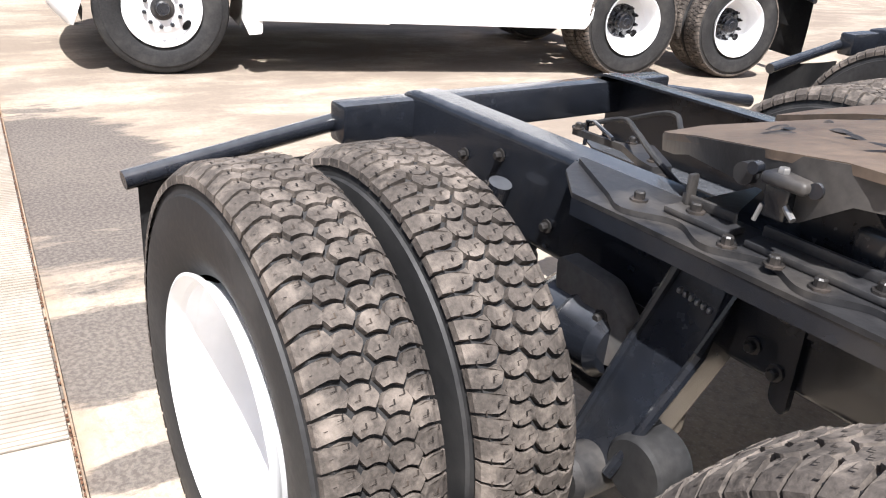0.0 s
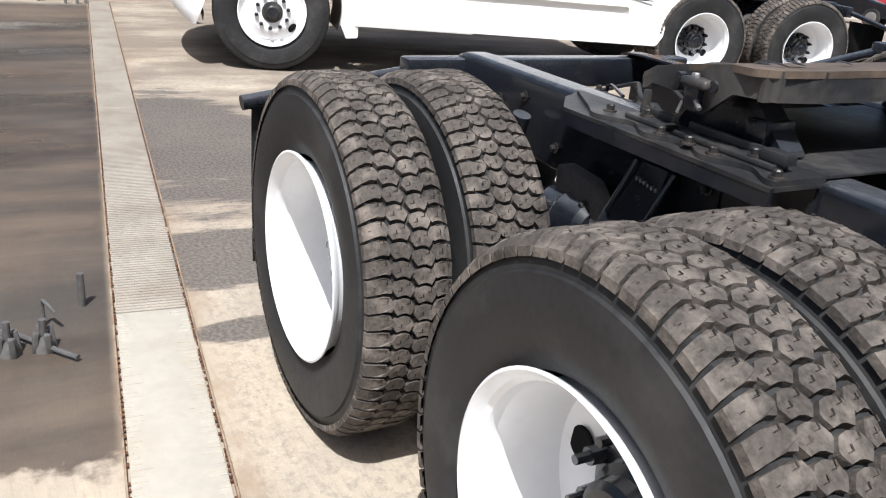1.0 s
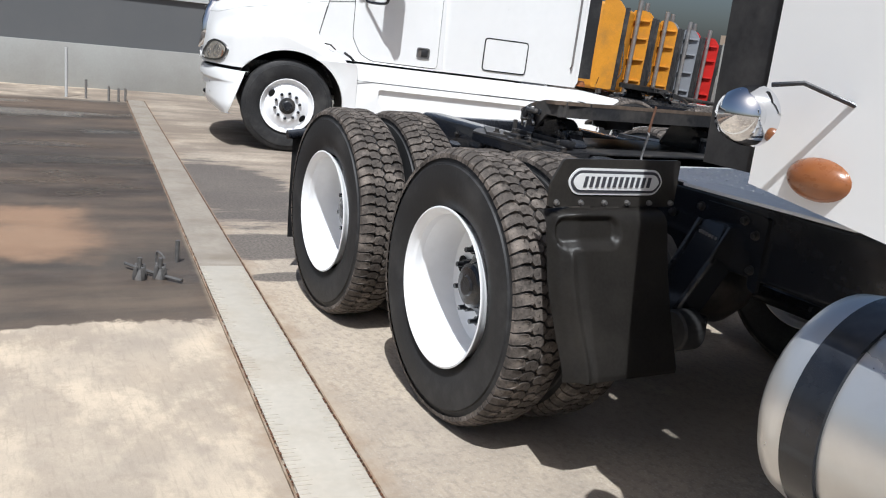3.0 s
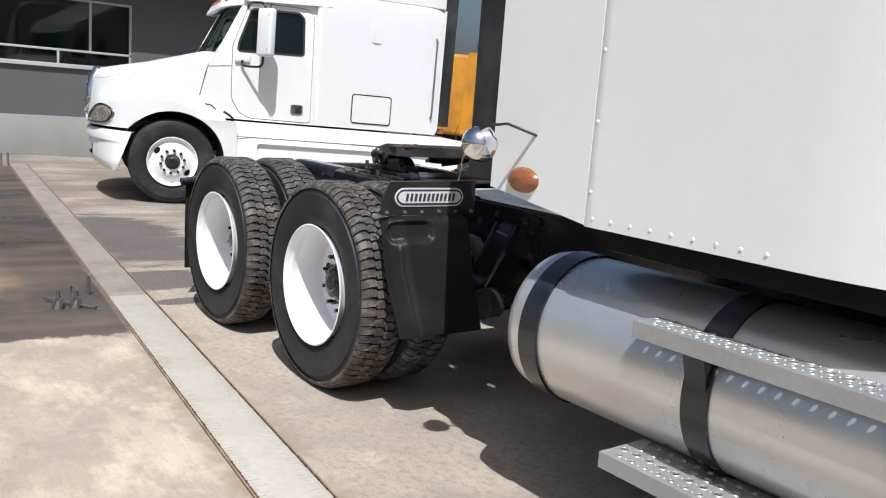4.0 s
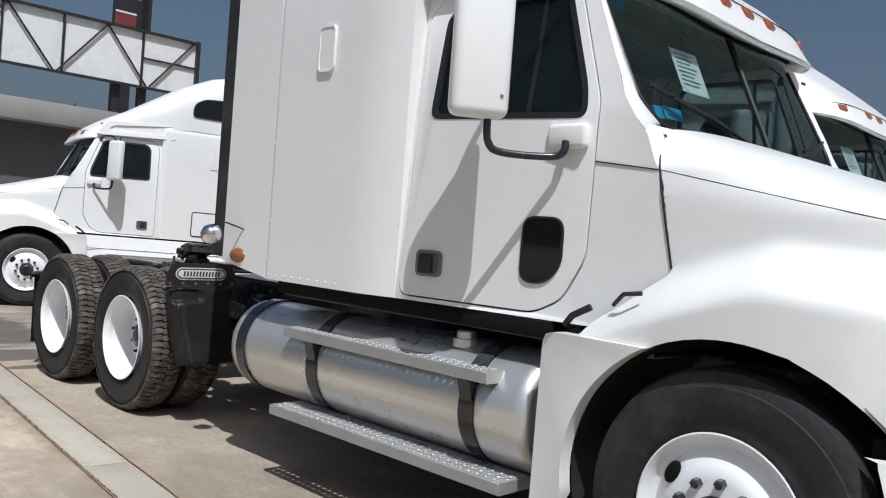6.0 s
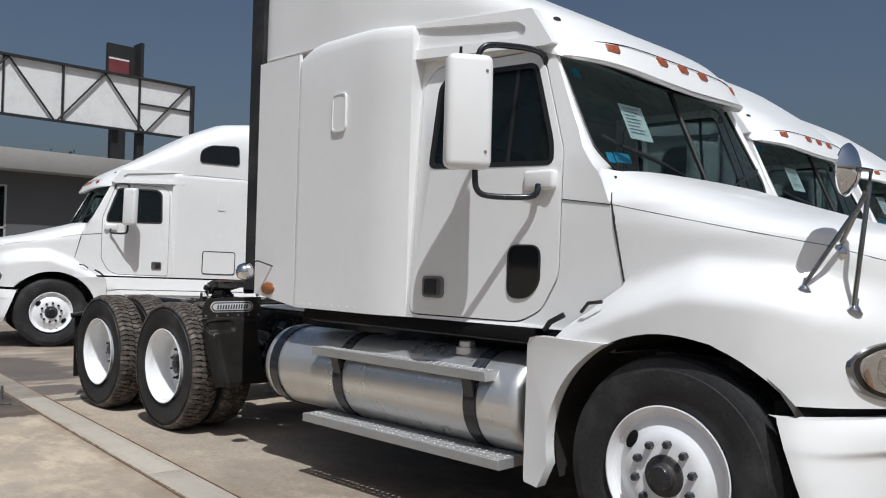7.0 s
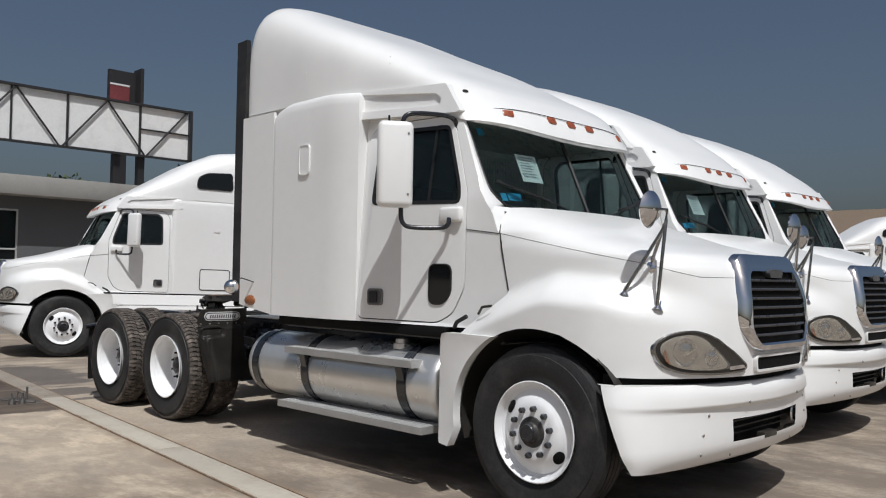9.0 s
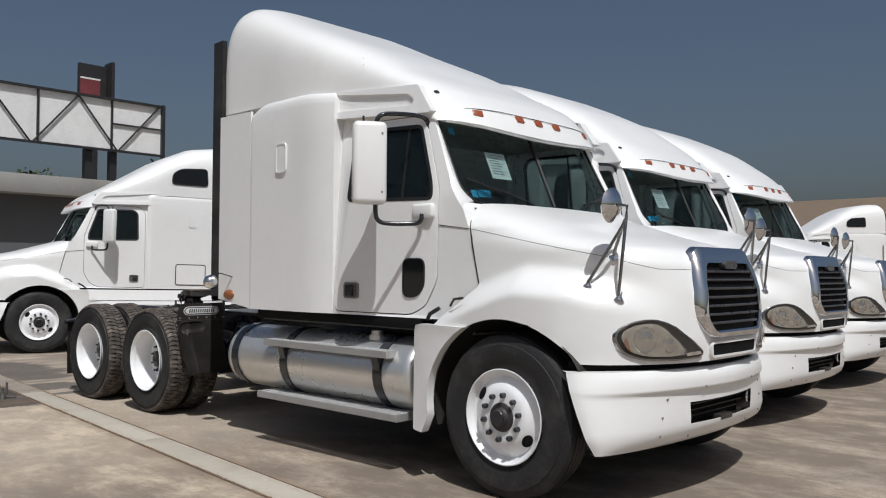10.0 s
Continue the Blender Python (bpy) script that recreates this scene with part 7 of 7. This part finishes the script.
# ---- far yard: other vehicles, walls, trees ----
def tractor_back(x, y, rot, paint, label):
    """A tractor seen from its side and back: sleeper with ribs, stack, chassis, wheels."""
    v = thing("tractor_truck", label, "truck", "coloured tractors", pose(x, y, gz(x, y), math.degrees(math.atan(-0.055)), 0, 0) @ pose(0, 0, 0, 0, 0, rot))
    body = part("sleeper", new_box(2.2, 4.4, -1.15, 1.15, 1.0, 3.55, 0.12, 4), paint, v, "ribbed sleeper body")
    for q in (-1, 1):
        ext = part("side_extender", plate(rounded([(1.62, 1.05), (2.3, 1.05), (2.3, 3.62), (1.85, 3.62), (1.62, 3.35)], 0.10), (), lambda u, v, q=q: (u, q * (1.20 - 0.05 * sstep(2.2, 1.6, u)), v), 0.03, (0, -q, 0)), paint, v, "curved side panel behind the sleeper")
        for z in (1.45, 2.1, 2.75, 3.3):
            part("rib", new_box(1.68, 2.25, min(q * 1.06, q * 1.16), max(q * 1.06, q * 1.16), z - 0.025, z + 0.025, 0.008), paint, ext)
        part("rubber_edge", new_box(1.50, 1.63, min(q * 1.11, q * 1.16), max(q * 1.11, q * 1.16), 1.05, 3.42, 0.01), RUBBER, ext)
    part("air_line", new_tube([(2.16, -0.5, 2.5), (2.0, -0.3, 1.9), (1.9, 0.0, 1.5), (2.05, 0.3, 1.2)], 0.02, 8, 5), RUBBER, v)
    part("air_line", new_tube([(2.16, -0.3, 2.6), (2.02, 0.0, 1.8), (1.95, 0.3, 1.4), (2.05, 0.4, 1.15)], 0.02, 8, 5), RUBBER, v)
    part("cab", new_box(4.4, 5.6, -1.1, 1.1, 1.0, 2.7, 0.15, 4), paint, v)
    part("hood", new_box(5.6, 7.0, -0.95, 0.95, 0.8, 1.7, 0.2, 4), paint, v)
    for s in (-1, 1):
        part("exhaust_pipe", new_tube([(2.05, s * 1.0, 0.9), (2.05, s * 1.0, 3.9)], 0.075, 14), STEEL, v, "dull steel exhaust stack")
        part("frame_rail", new_box(-0.9, 6.0, s * 0.43 - 0.04, s * 0.43 + 0.04, 0.72, 0.97, 0.01), BLACK, v)
        for x0 in (0.0, 1.25):
            add_wheel(v, "outer", x0, s * 1.118, flip=s > 0)
            add_wheel(v, "inner", x0, s * 0.80, flip=s < 0)
        add_wheel(v, "front", 5.7, s * 1.05, flip=s > 0)
    part("fifth_wheel", new_box(0.1, 1.1, -0.45, 0.45, 1.08, 1.20, 0.03), GREASE, v)
    return v


for k, (pnt, lab) in enumerate(((YELLOW, "yellow tractor truck with ribbed sleeper"), (YELLOW, "yellow tractor truck with ribbed sleeper"), (GREYPAINT, "grey tractor truck with exhaust stacks"), (REDPAINT, "red tractor truck with ribbed sleeper"))):
    tractor_back(-16.9 - 0.47 * 2.55 * k + 1.9, 14.3 + 0.883 * 2.55 * k + 1.0, 208, pnt, lab)

fw = new("wall_yard", mesh_from("wall_yard", plate([(-60, -2.1), (60, -2.1), (60, 1.2), (-60, 1.2)], (), lambda u, v: (-34 + u * 0.8, 29.6 + u * 0.35, v), 0.25, (0, 1, 0)), WHITEWALL))
tagged(fw, "whitewashed boundary wall of the yard", "wall", kind="structure")
bn = thing("banner", "red banner with illegible white lines on the wall", "banner", "")
part("cloth", plate([(9.5, -0.81), (18.5, -0.81), (18.5, 0.66), (9.5, 0.66)], (), lambda u, v: (-34 + u * 0.8, 29.6 + u * 0.35 - 0.15, v), 0.02, (0, 1, 0)), BANNER, bn)
for k in range(4):
    part("text_bar", plate([(9.9, 0.42 - 0.32 * k), (9.9, 0.35 - 0.32 * k), (15.5 - k, 0.35 - 0.32 * k), (15.5 - k, 0.42 - 0.32 * k)], (), lambda u, v: (-34 + u * 0.8, 29.6 + u * 0.35 - 0.18, v), 0.01, (0, 1, 0)), WHITE, bn, "plain white bar")


def parked_car(x, y, rot):
    c = thing("car", "black saloon car parked by the far wall", "car", "", pose(x, y, gz(x, y), math.degrees(math.atan(-0.055)), 0, 0) @ pose(0, 0, 0, 0, 0, rot))
    prof = [(-2.2, 0.35), (-2.2, 0.85), (-1.6, 0.98), (-0.95, 1.40), (0.35, 1.42), (1.1, 0.98), (2.1, 0.80), (2.25, 0.6), (2.25, 0.35)]
    rows = []
    for yy, k in ((-0.85, 0.94), (-0.8, 1.0), (0.8, 1.0), (0.85, 0.94)):
        rows.append([(px * (0.985 if k < 1 else 1), yy * (0.86 if pz > 1.2 else 1), 0.35 + (pz - 0.35) * k) for px, pz in smooth_prof(prof)])
    bm = bmesh.new()
    vr = grid(bm, rows)
    bm.faces.new(vr[0]); bm.faces.new(vr[-1])
    part("body", bm, CARPAINT, c)
    for s in (-1, 1):
        part("side_window", plate([(-1.35, 1.0), (0.95, 1.0), (0.3, 1.34), (-0.9, 1.34)], (), lambda u, v, s=s: (u, s * (0.86 - 0.25 * (v - 1.0)), v), 0.01, (0, -s, 0)), BLACKGLASS, c)
        for xx in (-1.4, 1.4):
            w = part("wheel", new_lathe([(0, -0.1), (0.2, -0.1), (0.22, -0.08), (0.31, -0.1), (0.33, -0.06), (0.33, 0.1), (0, 0.1)], 28, "y"), RUBBER, c)
            w.matrix_basis = pose(xx, s * 0.80, 0.33, 0, 0, 180 if s > 0 else 0)
            part("rim", new_lathe([(0, -0.11), (0.05, -0.115), (0.2, -0.105), (0.21, -0.09)], 20, "y"), STEEL, w)
    return c


def smooth_prof(p):
    return [(q.x, q.y) for q in smooth_path([(a, b, 0) for a, b in p], 4)]


parked_car(-20.9, 28.0, 24)


def tree(x, y, h, r, tall, label, seed):
    rnd = random.Random(seed)
    tr = thing("tree", label, "tree", "far trees", pose(x, y, gz(x, y) - 0.05))
    part("trunk", new_tube([(0, 0, 0), (0.05, 0.02, h * 0.3), (0.0, 0.05, h * 0.75)], [0.05 * r + 0.12, 0.1 + 0.03 * r, 0.04], 10), BARK, tr)
    bm = bmesh.new()
    for k in range(2400 if tall else 2200):
        if tall:
            z = rnd.uniform(0.08, 1.0)
            rr = r * (1 - z) ** 0.6 * min(1, z * 5) * rnd.uniform(0.75, 1.05)
            a = rnd.uniform(0, 6.283)
            c = Vector((rr * math.cos(a), rr * math.sin(a), z * h))
        else:
            d = Vector((rnd.gauss(0, 1), rnd.gauss(0, 1), rnd.gauss(0, 1))).normalized()
            lump = 0.75 + 0.35 * noise.noise(d * 2.3 + Vector((seed, 0, 0)))
            c = Vector((0, 0, h * 0.68)) + Vector((d.x * r, d.y * r, d.z * h * 0.34)) * lump * rnd.uniform(0.6, 1.05)
        s = rnd.uniform(0.06, 0.14)
        m = Euler((rnd.uniform(0, 6), rnd.uniform(0, 6), rnd.uniform(0, 6))).to_matrix()
        vs = [bm.verts.new(c + m @ Vector(p) * s) for p in ((-1, -0.5, 0), (1, -0.5, 0.2), (1, 0.5, 0), (-1, 0.5, 0.3))]
        bm.faces.new(vs)
    part("crown", bm, LEAF, tr, smooth=0)
    return tr


tree(-32.5, 38.0, 14.0, 0.8, True, "tall dark cypress behind the yard wall", 1)
for k in range(7):
    tree(-39 + 2.9 * k, 32.0 + 1.4 * k + (k % 2) * 1.5, 4.0 + (k * 37 % 5) * 0.22, 2.1, False, "leafy tree behind the yard wall", 10 + k)
for k in range(6):
    tree(-27 - (k % 2) * 3, -12 + 5.2 * k, 5.9 + (k * 13 % 4) * 0.3, 2.4, False, "leafy tree behind the office", 30 + k)
pole = thing("leaning_pole", "thin leaning dark pole behind the yard wall", "pole", "", pose(-27.4, 33.6, gz(-27.4, 33.6)))
part("shaft", new_tube([(0, 0, 0), (0.14, 0.0, 3.0), (0.42, 0.0, 6.4)], [0.05, 0.045, 0.035], 10), BOARDSTEEL, pole)
pole = thing("gate_post", "pale concrete post beside the yard wall", "post", "", pose(-28.9, 31.5, gz(-28.9, 31.5)))
part("post", new_box(-0.09, 0.09, -0.09, 0.09, 0, 4.35, 0.015), PLINTH, pole)
fb3 = new("backdrop_house", mesh_from("backdrop_house", new_box(-52, -41, 55, 62, -2.2, 4.6), BEIGE))
tagged(fb3, "tan block of houses beyond the trees", "building", kind="structure")
fb = new("backdrop_building", mesh_from("backdrop_building", new_box(-30, 14, 52, 62, 0, 6.2), BEIGE))
tagged(fb, "beige block of far buildings", "building", kind="structure")
fb2 = new("wall_side", mesh_from("wall_side", new_box(-6, 60, 36, 36.3, 0, 3.4), WHITEWALL))
tagged(fb2, "whitewashed wall at the end of the yard", "wall", kind="structure")
truck_e = tagged(copy_thing(truck_b, pose(1.6, 28.0, 0, 0, 0, 223)), "white tractor truck with tall sleeper at the end of the yard")
